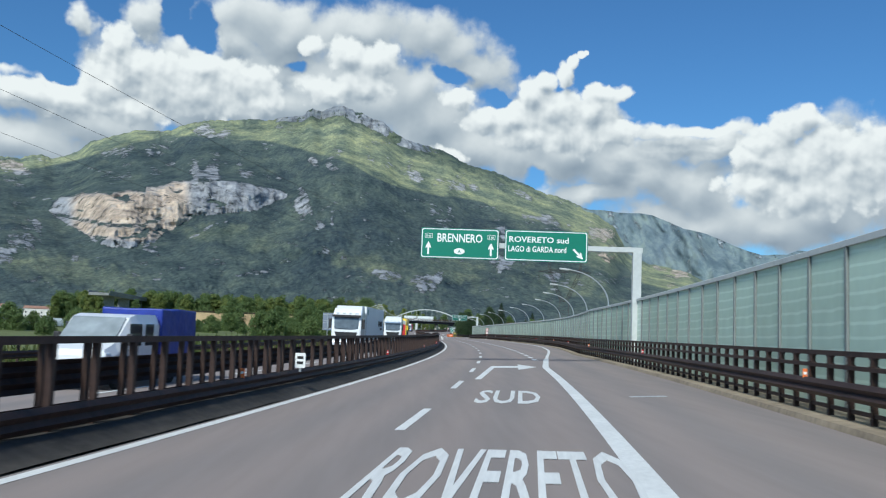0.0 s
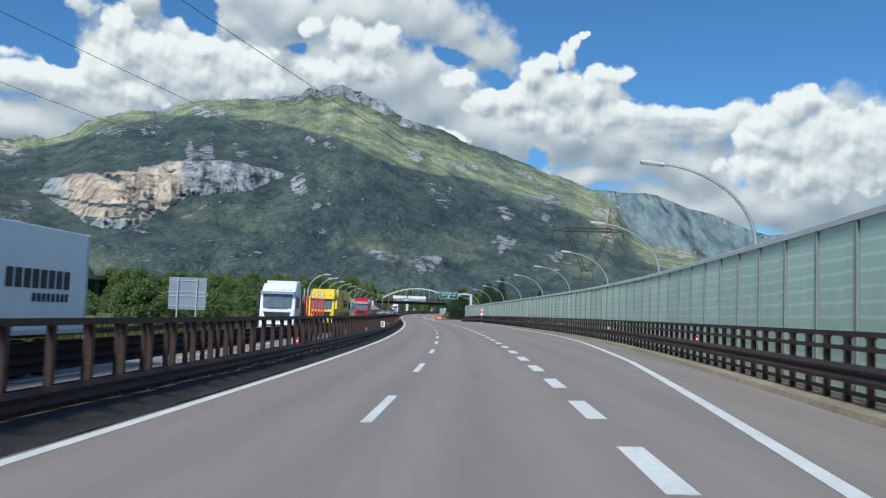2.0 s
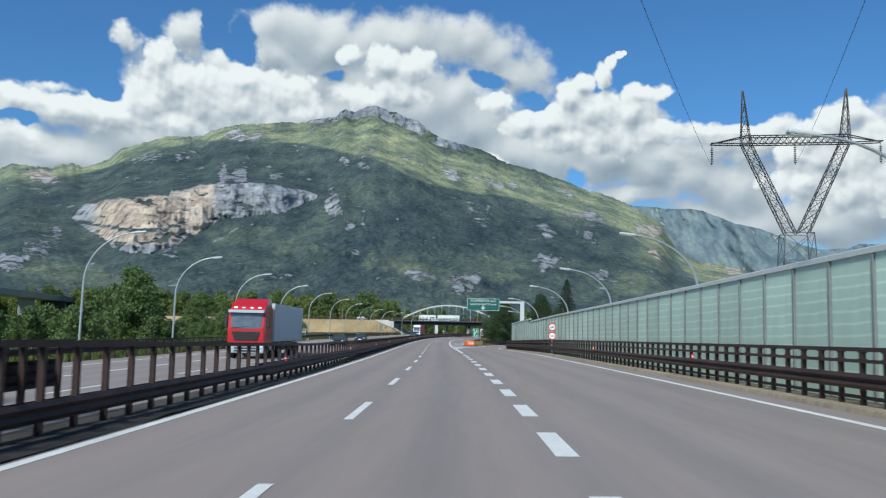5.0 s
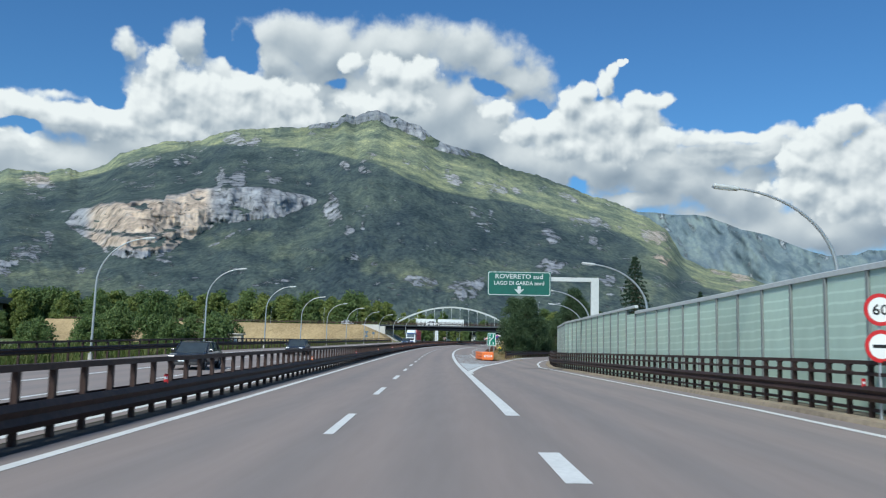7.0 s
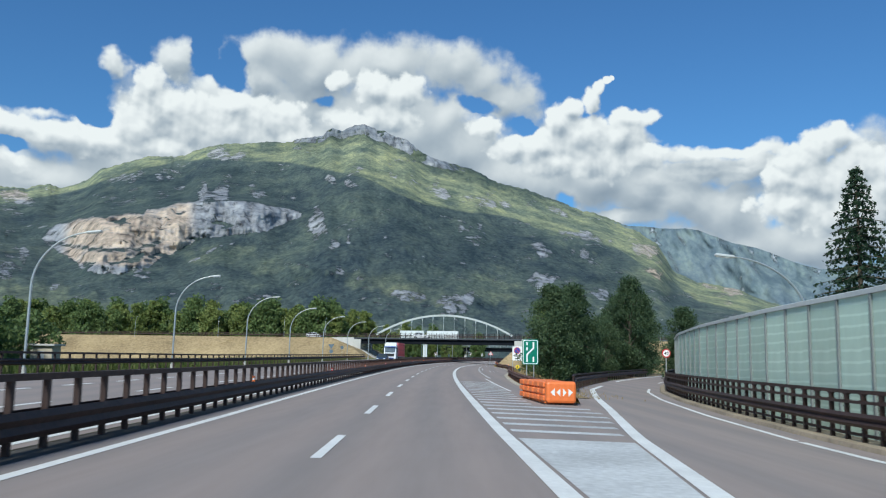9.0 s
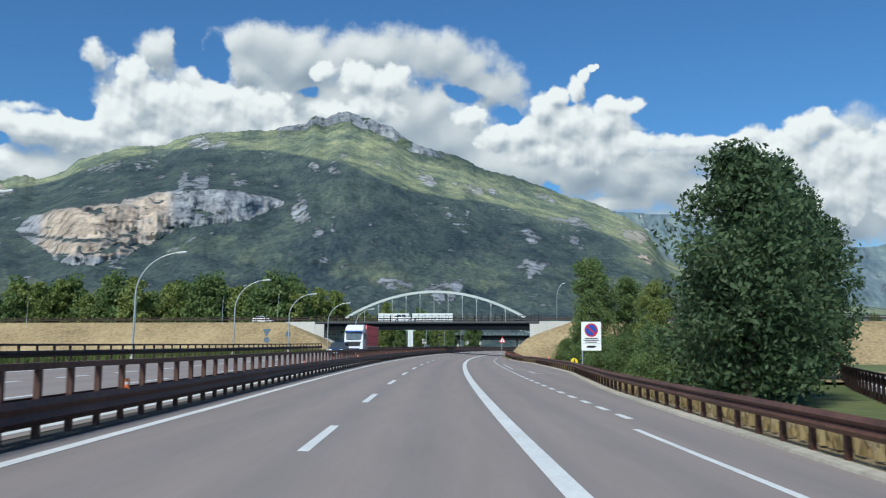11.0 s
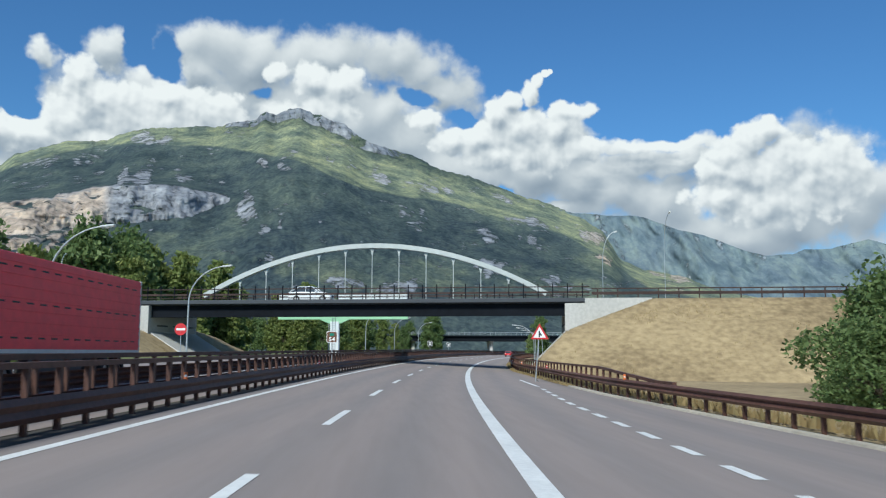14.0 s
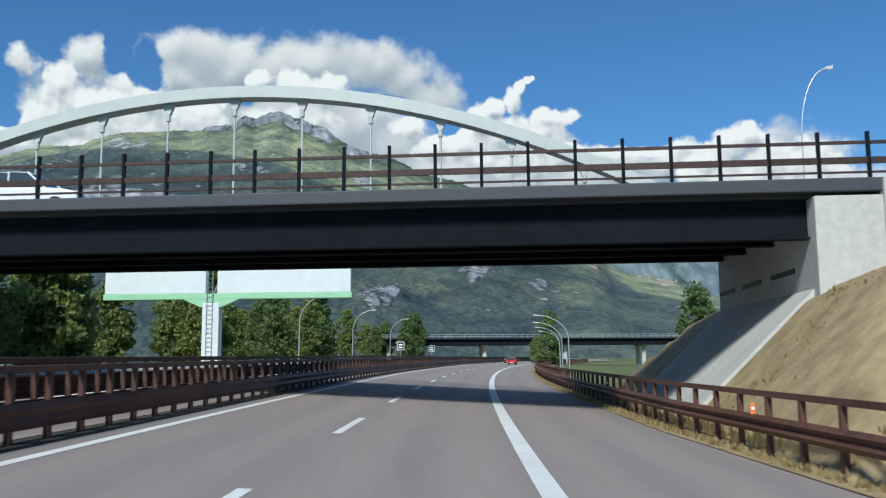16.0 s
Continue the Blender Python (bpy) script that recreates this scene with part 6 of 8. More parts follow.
def bridge():
    root = tagged(new("arch_bridge"), "dark steel girder road bridge with a pale tied arch", "bridge")
    root.matrix_basis = BR
    bm = bmesh.new()
    box(bm, -24.2, 24.2, 0.5, 12.6, 6.62, 7.0)
    box(bm, -24.4, 24.4, 0.0, 0.55, 6.72, 7.14, bevel=0.04)
    box(bm, -24.4, 24.4, 12.5, 13.0, 6.72, 7.14, bevel=0.04)
    part("deck", bm, mat("weathered_fascia", (0.042, 0.048, 0.058), 0.6, vary=0.15, scale=0.8), root, "blue-grey deck edge")
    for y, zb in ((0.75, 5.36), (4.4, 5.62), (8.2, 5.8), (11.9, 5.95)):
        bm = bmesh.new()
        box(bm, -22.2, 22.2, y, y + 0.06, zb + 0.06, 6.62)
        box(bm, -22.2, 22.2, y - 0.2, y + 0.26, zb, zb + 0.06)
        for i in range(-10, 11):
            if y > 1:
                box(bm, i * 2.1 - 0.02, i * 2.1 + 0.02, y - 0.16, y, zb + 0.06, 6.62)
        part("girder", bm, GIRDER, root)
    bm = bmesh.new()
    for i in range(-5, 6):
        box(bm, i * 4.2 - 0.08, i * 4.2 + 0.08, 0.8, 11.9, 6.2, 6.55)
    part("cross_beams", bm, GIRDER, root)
    # arch rib
    ya, n = 11.0, 40
    bm = bmesh.new()
    rings = []
    for i in range(n + 1):
        x = -20.2 + 40.4 * i / n
        z = 8.3 + 5.75 * (1 - (x / 20.2) ** 2)
        sl = math.atan(-2 * 5.75 * x / 20.2 ** 2)
        c, q = math.cos(sl), math.sin(sl)
        rings.append([bm.verts.new((x + a * -q, ya + b, z + a * c)) for a, b in ((-0.27, -0.4), (-0.27, 0.4), (0.27, 0.4), (0.27, -0.4))])
    for a, b in zip(rings, rings[1:]):
        for k in range(4):
            bm.faces.new((a[k], a[(k + 1) % 4], b[(k + 1) % 4], b[k]))
    bm.faces.new(rings[0])
    bm.faces.new(rings[-1])
    bmesh.ops.recalc_face_normals(bm, faces=bm.faces)
    part("arch", bm, ARCH, root, "pale grey steel arch")
    for i in range(11):
        x = -15.9 + i * 3.18
        z = 8.3 + 5.75 * (1 - (x / 20.2) ** 2)
        bm = bmesh.new()
        cyl(bm, (x, ya, 7.0), (x, ya, z - 0.6), 0.05, n=8)
        part("hanger", bm, ARCH, root)
        bm = bmesh.new()
        prism(bm, [(x - 0.32, z - 0.2), (x + 0.32, z - 0.2), (x + 0.1, z - 0.75), (x - 0.1, z - 0.75)], ya - 0.1, ya + 0.1)
        cyl(bm, (x, ya, z - 1.05), (x, ya, z - 0.7), 0.11, n=10)
        part("hanger_socket", bm, ARCH, root)
    # parapets
    for y in (0.28, 12.75):
        for z, t in ((8.28, 0.05), (7.72, 0.10), (7.35, 0.03)):
            bm = bmesh.new()
            box(bm, -24.4, 24.4, y - 0.04, y + 0.04, z - t, z + t)
            part("parapet_rail", bm, CORTEN, root)
        post = None
        for i in range(-16, 17):
            if post is None:
                bm = bmesh.new()
                box(bm, -0.05, 0.05, -0.06, 0.06, 7.1, 8.62)
                post = part("parapet_post", bm, GIRDER, root)
                post.matrix_basis = Matrix.Translation((i * 1.48, y, 0))
            else:
                share("parapet_post", post, Matrix.Translation((i * 1.48, y, 0)), root)
    # abutments with wing walls
    for sx in (-1, 1):
        bm = bmesh.new()
        x0, x1 = sorted((sx * 21.9, sx * 24.0))
        box(bm, x0, x1, 0.0, 13.0, 2.4, 6.6, bevel=0.03)
        out = [(sx * 23.9, 2.4), (sx * 30.5, 6.6), (sx * 30.5, 7.1), (sx * 23.9, 7.1)]
        ab = part("abutment", bm, CONCRETE, root, "light concrete abutment")
        for y in (-0.12, 12.7):
            bm = bmesh.new()
            prism(bm, out if sx > 0 else out[::-1], y, y + 0.4)
            bmesh.ops.recalc_face_normals(bm, faces=bm.faces)
            part("wing_wall", bm, CONCRETE, ab)
        bm = bmesh.new()
        for y in (2.2, 6.2, 10.2):
            box(bm, *sorted((sx * 21.86, sx * 21.9)), y, y + 2.6, 4.45, 4.62)
        part("drain_slot", bm, BLACK, ab)
    return root


bridge()


def embankment(sx, toe):
    xs = np.concatenate([np.arange(12, 34, 0.8), np.arange(34, 160, 3.0)])
    ys = np.concatenate([np.arange(-15, 2, 0.8), np.arange(2, 13, 2.0), np.arange(13, 30, 1.5)])
    X, Y = np.meshgrid(xs, ys)
    nose = np.interp(X, [12, toe, 21.9, 30.5, 160], [-2.2, -0.6, 3.7, 7.0, 7.0])
    side = 7.0 - np.maximum(0, -0.6 - Y) / 1.62
    back = 7.0 - np.maximum(0, Y - 13.8) / 1.62
    z = np.minimum(np.minimum(nose, side), back) + 0.32 * (fbm(X * 0.35, Y * 0.35, 4, 15) - 0.5) * ((Y < -0.8) | (Y > 14))
    inside = (X > 24) & (Y > -0.4) & (Y < 13.4)
    z = np.where(inside, np.minimum(z, 6.9), np.where(X < 24, np.minimum(z, 6.2), z))
    m = np.array(BR)
    pts = np.stack([X * sx, Y, z, np.ones_like(X)], -1) @ m.T
    arr = pts[..., :3]
    if sx < 0:
        arr = arr[:, ::-1]
    ob = grid_mesh("embankment", arr, DRY)
    tagged(ob, "embankment of dry straw-coloured grass beside the bridge", "embankment", kind="structure")
    # paved slope under the deck
    bm = bmesh.new()
    k = (3.7 + 0.6) / (21.9 - toe)
    for i in range(7):
        y = 0.5 + i * 1.75
        prism(bm, [(sx * 21.9, 3.82), (sx * toe, -0.42), (sx * toe, -0.7), (sx * 21.9, 3.5)], y, y + 1.72)
    bmesh.ops.transform(bm, matrix=BR, verts=bm.verts)
    bmesh.ops.recalc_face_normals(bm, faces=bm.faces)
    tagged(part("paved_slope", bm, CONCRETE), "grey concrete slab slope under the bridge", "slope", kind="structure")
    # road and guard rail on the embankment
    bm = bmesh.new()
    box(bm, *sorted((sx * 24.5, sx * 150)), 1.2, 12.0, 6.9, 7.02, BR)
    tagged(part("road", bm, ASPHALT), "asphalt road on top of the embankment", "road", kind="structure")
    root = tagged(new("guard_rail"), "rust-brown guard rail along the embankment road", "guard rail", "guard rails of the motorway")
    root.matrix_basis = BR
    bm = bmesh.new()
    box(bm, *sorted((sx * 24.6, sx * 150)), 0.24, 0.32, 8.0, 8.12)
    part("top_rail", bm, CORTEN, root)
    bm = bmesh.new()
    box(bm, *sorted((sx * 24.6, sx * 150)), 0.24, 0.32, 7.45, 7.75)
    part("beam", bm, CORTEN, root)
    post = None
    for i in range(62):
        mm = Matrix.Translation((sx * (25.2 + i * 2.0), 0.34, 0))
        if post is None:
            bm = bmesh.new()
            box(bm, -0.05, 0.05, -0.05, 0.05, 6.6, 8.1)
            post = part("post", bm, CORTEN, root)
            post.matrix_basis = mm
        else:
            share("post", post, mm, root)


embankment(1, 17.6)
embankment(-1, 15.0)


def billboard():
    root = tagged(new("gantry_board"), "wide pale board with a green edge on one thick pillar", "road sign")
    m = Matrix.Translation((-2.3, 555.4, -0.8)) @ Matrix.Rotation(radians(-7), 4, "Z")
    root.matrix_basis = m
    pale, edge = mat("pale_sheet", (0.62, 0.66, 0.66), 0.5, vary=0.06, scale=0.5), mat("pale_green_edge", (0.30, 0.55, 0.33), 0.5, vary=0.08)
    bm = bmesh.new()
    box(bm, -0.65, 0.65, -0.45, 0.45, 0, 7.0, bevel=0.04)
    part("pillar", bm, pale, root)
    for x0, x1 in ((-8.4, -0.45), (0.45, 10.8)):
        bm = bmesh.new()
        box(bm, x0, x1, -0.35, 0.35, 7.75, 11.2, bevel=0.03)
        part("panel", bm, pale, root)
    bm = bmesh.new()
    box(bm, -8.5, 10.9, -0.4, 0.4, 7.3, 7.74, bevel=0.03)
    prism(bm, [(-2.2, 7.3), (2.2, 7.3), (0.8, 6.7), (-0.8, 6.7)], -0.4, 0.4)
    part("edge_beam", bm, edge, root)
    bm = bmesh.new()
    for x in (-0.3, 0.15):
        cyl(bm, (x, -0.5, 1.0), (x, -0.5, 11.0), 0.03, n=6)
    for i in range(28):
        cyl(bm, (-0.3, -0.5, 1.2 + i * 0.35), (0.15, -0.5, 1.2 + i * 0.35), 0.02, n=5)
    part("ladder", bm, STEEL, root)


billboard()


def far_bridge():
    root = tagged(new("road_bridge"), "long dark flat road bridge on pale piers", "bridge")
    m = Matrix.Translation((35, 752, 0)) @ Matrix.Rotation(radians(4), 4, "Z")
    root.matrix_basis = m
    bm = bmesh.new()
    box(bm, -75, 95, 0, 11, 5.9, 7.6)
    box(bm, -75, 95, -0.8, 11.8, 7.6, 8.0, bevel=0.05)
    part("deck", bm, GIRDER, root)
    bm = bmesh.new()
    for z in (8.6, 9.2):
        box(bm, -75, 95, -0.6, -0.5, z - 0.06, z + 0.06)
    for i in range(86):
        box(bm, -75 + i * 2, -74.9 + i * 2, -0.6, -0.5, 8.0, 9.2)
    part("parapet", bm, STEEL, root)
    for x in (-48, -22, 8, 34, 60):
        bm = bmesh.new()
        cyl(bm, (x, 3, -1.2), (x, 3, 5.95), 0.7, n=14)
        cyl(bm, (x, 8, -1.2), (x, 8, 5.95), 0.7, n=14)
        box(bm, x - 0.8, x + 0.8, 1.5, 9.5, 5.3, 5.95)
        part("pier", bm, CONCRETE, root)


far_bridge()


def viaduct():
    root = tagged(new("viaduct"), "grey road viaduct crossing the valley floor", "bridge")
    a, b = Vector((-312, 1400, 6.5)), Vector((-168, 450, 6.5))
    d = (b - a)
    m = Matrix.Translation(a) @ Matrix.Rotation(math.atan2(d.y, d.x), 4, "Z")
    root.matrix_basis = m
    L = d.length
    bm = bmesh.new()
    box(bm, 0, L, -5, 5, 6.6, 8.0)
    box(bm, 0, L, -5.4, -5.2, 8.0, 9.0)
    box(bm, 0, L, 5.2, 5.4, 8.0, 9.0)
    grey = mat("weathered_concrete", (0.25, 0.255, 0.25), 0.9, vary=0.2, scale=0.3)
    part("deck", bm, grey, root)
    for i in range(22):
        bm = bmesh.new()
        box(bm, 12 + i * 44, 13.6 + i * 44, -3.2, 3.2, -8.5, 6.6, bevel=0.1)
        part("pier", bm, grey, root)


viaduct()


# ---- trees ----
def leaf_material(name, c1, c2, c3):
    m = bpy.data.materials.new(name)
    m.use_nodes = True
    n, l = m.node_tree.nodes, m.node_tree.links
    b = n["Principled BSDF"]
    b.inputs["Roughness"].default_value, b.inputs["Specular IOR Level"].default_value = 0.6, 0.25
    geo, info = n.new("ShaderNodeNewGeometry"), n.new("ShaderNodeObjectInfo")
    mixv = n.new("ShaderNodeMath")
    mixv.operation = "MULTIPLY_ADD"
    l.new(info.outputs["Random"], mixv.inputs[0])
    mixv.inputs[1].default_value = 0.25
    half = n.new("ShaderNodeMath")
    half.operation = "MULTIPLY"
    l.new(geo.outputs["Random Per Island"], half.inputs[0])
    half.inputs[1].default_value = 0.75
    l.new(half.outputs[0], mixv.inputs[2])
    r = n.new("ShaderNodeValToRGB")
    l.new(mixv.outputs[0], r.inputs["Fac"])
    r.color_ramp.elements[0].color, r.color_ramp.elements[1].color = (*c1, 1), (*c3, 1)
    r.color_ramp.elements.new(0.5).color = (*c2, 1)
    l.new(r.outputs["Color"], b.inputs["Base Color"])
    tr, mx = n.new("ShaderNodeBsdfTranslucent"), n.new("ShaderNodeMixShader")
    l.new(r.outputs["Color"], tr.inputs["Color"])
    mx.inputs["Fac"].default_value = 0.38
    l.new(b.outputs[0], mx.inputs[1])
    l.new(tr.outputs[0], mx.inputs[2])
    l.new(mx.outputs[0], n["Material Output"].inputs["Surface"])
    return m


LEAF = leaf_material("broad_leaves", (0.082, 0.128, 0.046), (0.135, 0.200, 0.070), (0.215, 0.275, 0.105))
LEAF_LIGHT = leaf_material("light_leaves", (0.11, 0.155, 0.045), (0.19, 0.24, 0.072), (0.30, 0.33, 0.11))
LEAF_DARK = leaf_material("dark_leaves", (0.046, 0.078, 0.040), (0.080, 0.125, 0.060), (0.130, 0.180, 0.085))
NEEDLE = leaf_material("needles", (0.018, 0.04, 0.024), (0.032, 0.062, 0.035), (0.05, 0.085, 0.042))
BARK = mat("bark", (0.11, 0.085, 0.06), 0.9, vary=0.35, scale=2, bump=0.5, bump_scale=12, stretch=(1, 1, 0.2))


def leaf_mesh(name, centres, size, rng, material, droop=0.0):
    """Small folded leaves, one quad each, at the given points."""
    k = len(centres)
    a = rng.normal(size=(k, 3))
    a /= np.linalg.norm(a, axis=1, keepdims=True)
    b = rng.normal(size=(k, 3))
    b[:, 2] -= droop
    b -= (a * b).sum(1, keepdims=True) * a
    b /= np.linalg.norm(b, axis=1, keepdims=True)
    s = size * rng.uniform(0.6, 1.35, (k, 1))
    v = np.stack([centres - b * s, centres + a * s * 0.55, centres + b * s, centres - a * s * 0.55], 1).reshape(-1, 3)
    f = np.arange(4 * k).reshape(k, 4)
    me = bpy.data.meshes.new(name)
    me.from_pydata(v.tolist(), [], f.tolist())
    me.materials.append(material)
    return me


def tree(seed, height, spread, crown_low, material, label, leaves=6500, size=0.2, clumps=70, pointed=0.0, name="tree", category="tree"):
    """Tapered trunk, limbs out to clumps, and leaves round the clumps; at the origin."""
    rng = np.random.default_rng(seed)
    root = tagged(new(name), label, category)
    z0, z1 = height * crown_low, height
    pts = []
    while len(pts) < clumps:
        u = rng.uniform(-1, 1, 3)
        f = (u[2] + 1) / 2
        wide = (math.sin(math.pi * min(1, 0.12 + 0.88 * f) ** (0.75 + 0.5 * pointed))) ** 0.6 if pointed < 0.9 else (1 - f) ** 0.8 + 0.15
        rad = math.hypot(u[0], u[1])
        if rad > 1 or rad < 0.25 * rng.uniform() ** 0.5:
            continue
        lob = 0.72 + 0.5 * noise.noise(Vector((u[0] * 1.7 + seed, u[1] * 1.7, f * 3.0)))
        pts.append((u[0] * spread * wide * lob, u[1] * spread * wide * lob, z0 + (z1 - z0) * f * (0.86 + 0.22 * lob)))
    pts = np.array(pts)
    bm = bmesh.new()
    last, r0 = Vector((0, 0, -0.5)), 0.022 * height + 0.04
    top = 0.82 * height
    stem = [last]
    for i in range(1, 7):
        q = Vector((rng.normal() * 0.1, rng.normal() * 0.1, top * i / 6))
        cyl(bm, last, q, r0 * (1 - (i - 1) / 6.6), r0 * (1 - i / 6.6), 8)
        stem.append(q)
        last = q
    for p in pts[:: max(1, clumps // 30)]:
        p = Vector(p)
        h = max(0.25 * height * (crown_low < 0.3) + 0.1 * height, p.z - (0.25 + 0.5 * rng.uniform()) * math.hypot(p.x, p.y) - 0.3)
        h = min(h, top)
        k = min(5, int(h / top * 6))
        base = stem[k].lerp(stem[k + 1], min(1, max(0, h / top * 6 - k)))
        midp = base.lerp(p, 0.5) + Vector((0, 0, 0.06 * height))
        cyl(bm, base, midp, r0 * 0.32, r0 * 0.2, 5)
        cyl(bm, midp, p, r0 * 0.2, r0 * 0.07, 5)
    part("trunk", bm, BARK, root)
    per = leaves // clumps
    puff = (0.30 + 0.30 * rng.uniform(size=clumps)) * spread * 0.62
    c = np.repeat(pts, per, 0)
    w = rng.normal(size=(len(c), 3))
    w /= np.linalg.norm(w, axis=1, keepdims=True)
    c = c + w * (np.repeat(puff, per)[:, None] * rng.uniform(0.25, 1, (len(c), 1)) ** 0.6) * np.array([1, 1, 0.75])
    c = c[c[:, 2] > 0.1]
    crown = new("crown", leaf_mesh("crown", c, size, rng, material, 0.5))
    crown.parent = root
    return root


def conifer(seed, height, spread, label):
    rng = np.random.default_rng(seed)
    root = tagged(new("conifer"), label, "tree")
    bm = bmesh.new()
    cyl(bm, (0, 0, -0.5), (0, 0, height), 0.26, 0.02, 8)
    c = []
    z = height * 0.08
    while z < height * 0.985:
        f = 1 - z / height
        n = 9 if f > 0.25 else 5
        a0 = rng.uniform(0, 6.28)
        for i in range(n):
            a = a0 + 6.283 * i / n + rng.normal() * 0.12
            ln = spread * (f ** 0.8) * rng.uniform(0.75, 1.12) + 0.12
            tip = Vector((math.cos(a) * ln, math.sin(a) * ln, z - 0.25 * ln + 0.1))
            cyl(bm, (0, 0, z), tip, 0.04, 0.012, 4)
            k = int(22 + 52 * ln / spread)
            t = rng.uniform(0.12, 1.05, k)
            q = np.array((0, 0, z)) + (np.array(tip) - np.array((0, 0, z))) * t[:, None]
            q[:, 2] -= np.abs(rng.normal(size=k)) * 0.22 * t
            q += rng.normal(size=(k, 3)) * 0.13 * (1.15 - t[:, None])
            c.append(q)
        z += 0.42 + 0.42 * f
    part("trunk", bm, BARK, root)
    o = new("crown", leaf_mesh("crown", np.concatenate(c), 0.13, rng, NEEDLE, 1.2))
    o.parent = root
    return root


def spin(x, y, z, turn, sc=1.0):
    return Matrix.Translation((x, y, z)) @ Matrix.Rotation(radians(turn), 4, "Z"), sc


def plant(proto, where, group=""):
    """Stand copies of a tree at (x, y, z, turn, scale)."""
    if group:
        proto["group"] = group
    for i, (x, y, z, turn, sc) in enumerate(where):
        m = Matrix.Translation((x, y, z)) @ Matrix.Rotation(radians(turn), 4, "Z")
        if i == 0:
            proto.matrix_basis = m
            q = proto
        else:
            q = copy_thing(proto, m)
        q.scale = (sc, sc, sc)


def on_road(s, d, z=-0.5):
    p = P(s, d)
    return p.x, p.y, p.z + z


def trees():
    rnd = random.Random(11)
    # by the exit ramp and the lay-by
    plant(tree(1, 10.5, 4.4, 0.10, LEAF_DARK, "dense dark green round tree between motorway and ramp", 20000, 0.14, 120),
          [(*on_road(372, 14.6), 10, 0.95), (*on_road(377, 17.5), 130, 1.0), (*on_road(383, 17.0), 250, 0.66), (*on_road(388, 20.5), 60, 0.72), (*on_road(393, 21), 200, 0.58), (*on_road(379, 31), 30, 0.8)], "trees beside the ramp")
    plant(tree(2, 12.6, 4.4, 0.08, LEAF_DARK, "tall dark leafy tree behind the lay-by", 26000, 0.135, 140),
          [(*on_road(396, 24.5), 0, 0.60), (*on_road(406, 24.0), 140, 0.58), (*on_road(411, 26.5), 80, 0.72), (*on_road(417, 30), 200, 1.0), (*on_road(402, 29), 300, 1.1), (*on_road(436, 33), 40, 0.9), (*on_road(428, 36), 90, 0.9)], "trees beside the ramp")
    plant(tree(3, 13.3, 4.1, 0.07, LEAF, "tall green leafy tree at the foot of the embankment", 24000, 0.14, 130, 0.6),
          [(*on_road(451, 20.2), 0, 1.03), (*on_road(456, 25.6), 100, 0.88)], "trees by the embankment")
    plant(tree(4, 11.0, 3.4, 0.04, LEAF_LIGHT, "yellow-green pointed tree at the foot of the embankment", 20000, 0.13, 160, 0.8),
          [(*on_road(447, 27.4), 0, 0.95)], "trees by the embankment")
    plant(tree(5, 4.6, 3.3, 0.0, LEAF, "low spreading green bush behind the guard rail", 14000, 0.10, 90, name="bush", category="bush"),
          [(*on_road(462, 20.5), 0, 1.25), (*on_road(458, 17.6), 80, 0.8), (*on_road(444, 18.2), 200, 0.8), (*on_road(428, 19.5), 20, 0.72), (*on_road(421, 16.9), 120, 0.62), (*on_road(440, 19.5), 310, 0.8), (*on_road(411, 17.6), 50, 0.72), (*on_road(404, 18.5), 150, 0.8), (*on_road(399, 17.5), 250, 0.72), (*on_road(414, 20.5), 90, 0.95), (*on_road(392, 16.5), 10, 0.7)], "bushes along the motorway")
    plant(conifer(6, 14.2, 4.3, "dark green spruce behind the noise barrier"), [(31.8, 326.8, -0.9, 0, 1.0), (47, 352, -0.9, 70, 0.8), (38, 300, -0.9, 20, 0.55)])
    # behind the noise barrier
    plant(tree(7, 8.5, 3.4, 0.1, LEAF, "green tree rising behind the noise barrier", 7000, 0.18, 80),
          [(41, 305, -0.9, 0, 0.85), (48, 322, -0.9, 90, 0.9), (45, 342, -0.9, 40, 0.95), (34, 135, -0.9, 60, 0.7), (52, 365, -0.9, 10, 1.0)], "trees behind the noise barrier")
    # left side
    plant(tree(8, 8.6, 4.6, 0.03, LEAF, "broad green tree beside the opposite carriageway", 11000, 0.2, 110),
          [(*on_road(258, -35), 0, 0.95), (*on_road(268, -39.5), 100, 1.08), (*on_road(285, -45), 220, 0.75), (*on_road(338, -39), 40, 0.85), (*on_road(343, -46), 140, 0.7), (*on_road(318, -56), 250, 0.9), (*on_road(372, -62), 20, 0.95), (*on_road(240, -58), 60, 1.0)], "trees of the meadow")
    far = []
    for i in range(150):
        f = i / 150 + 0.01 * rnd.random()
        far.append((-240 + 216 * f, 548 + rnd.random() * 38, -1.2, rnd.random() * 360, 0.82 + 0.28 * rnd.random()))
    for i in range(44):
        x, y, z = on_road(585 + 190 * rnd.random(), -30 - 62 * rnd.random())
        far.append((x, y, z, rnd.random() * 360, 0.42 + 0.38 * rnd.random()))
    for i in range(6):
        x, y, z = on_road(640 + 120 * rnd.random(), 60 + 40 * rnd.random())
        far.append((x, y, z, rnd.random() * 360, 0.3 + 0.3 * rnd.random()))
    for i in range(16):
        far.append((52 + 130 * rnd.random(), 575 + rnd.random() * 150, -1.2, rnd.random() * 360, 0.4 + 0.4 * rnd.random()))
    for i in range(26):
        far.append((-130 - 260 * rnd.random(), 300 + rnd.random() * 330, -1.2, rnd.random() * 360, 0.3 + 0.45 * rnd.random()))
    plant(tree(9, 19.0, 6.0, 0.08, LEAF, "tall green valley tree beyond the embankment", 6500, 0.42, 95), far[::2], "woods of the valley floor")
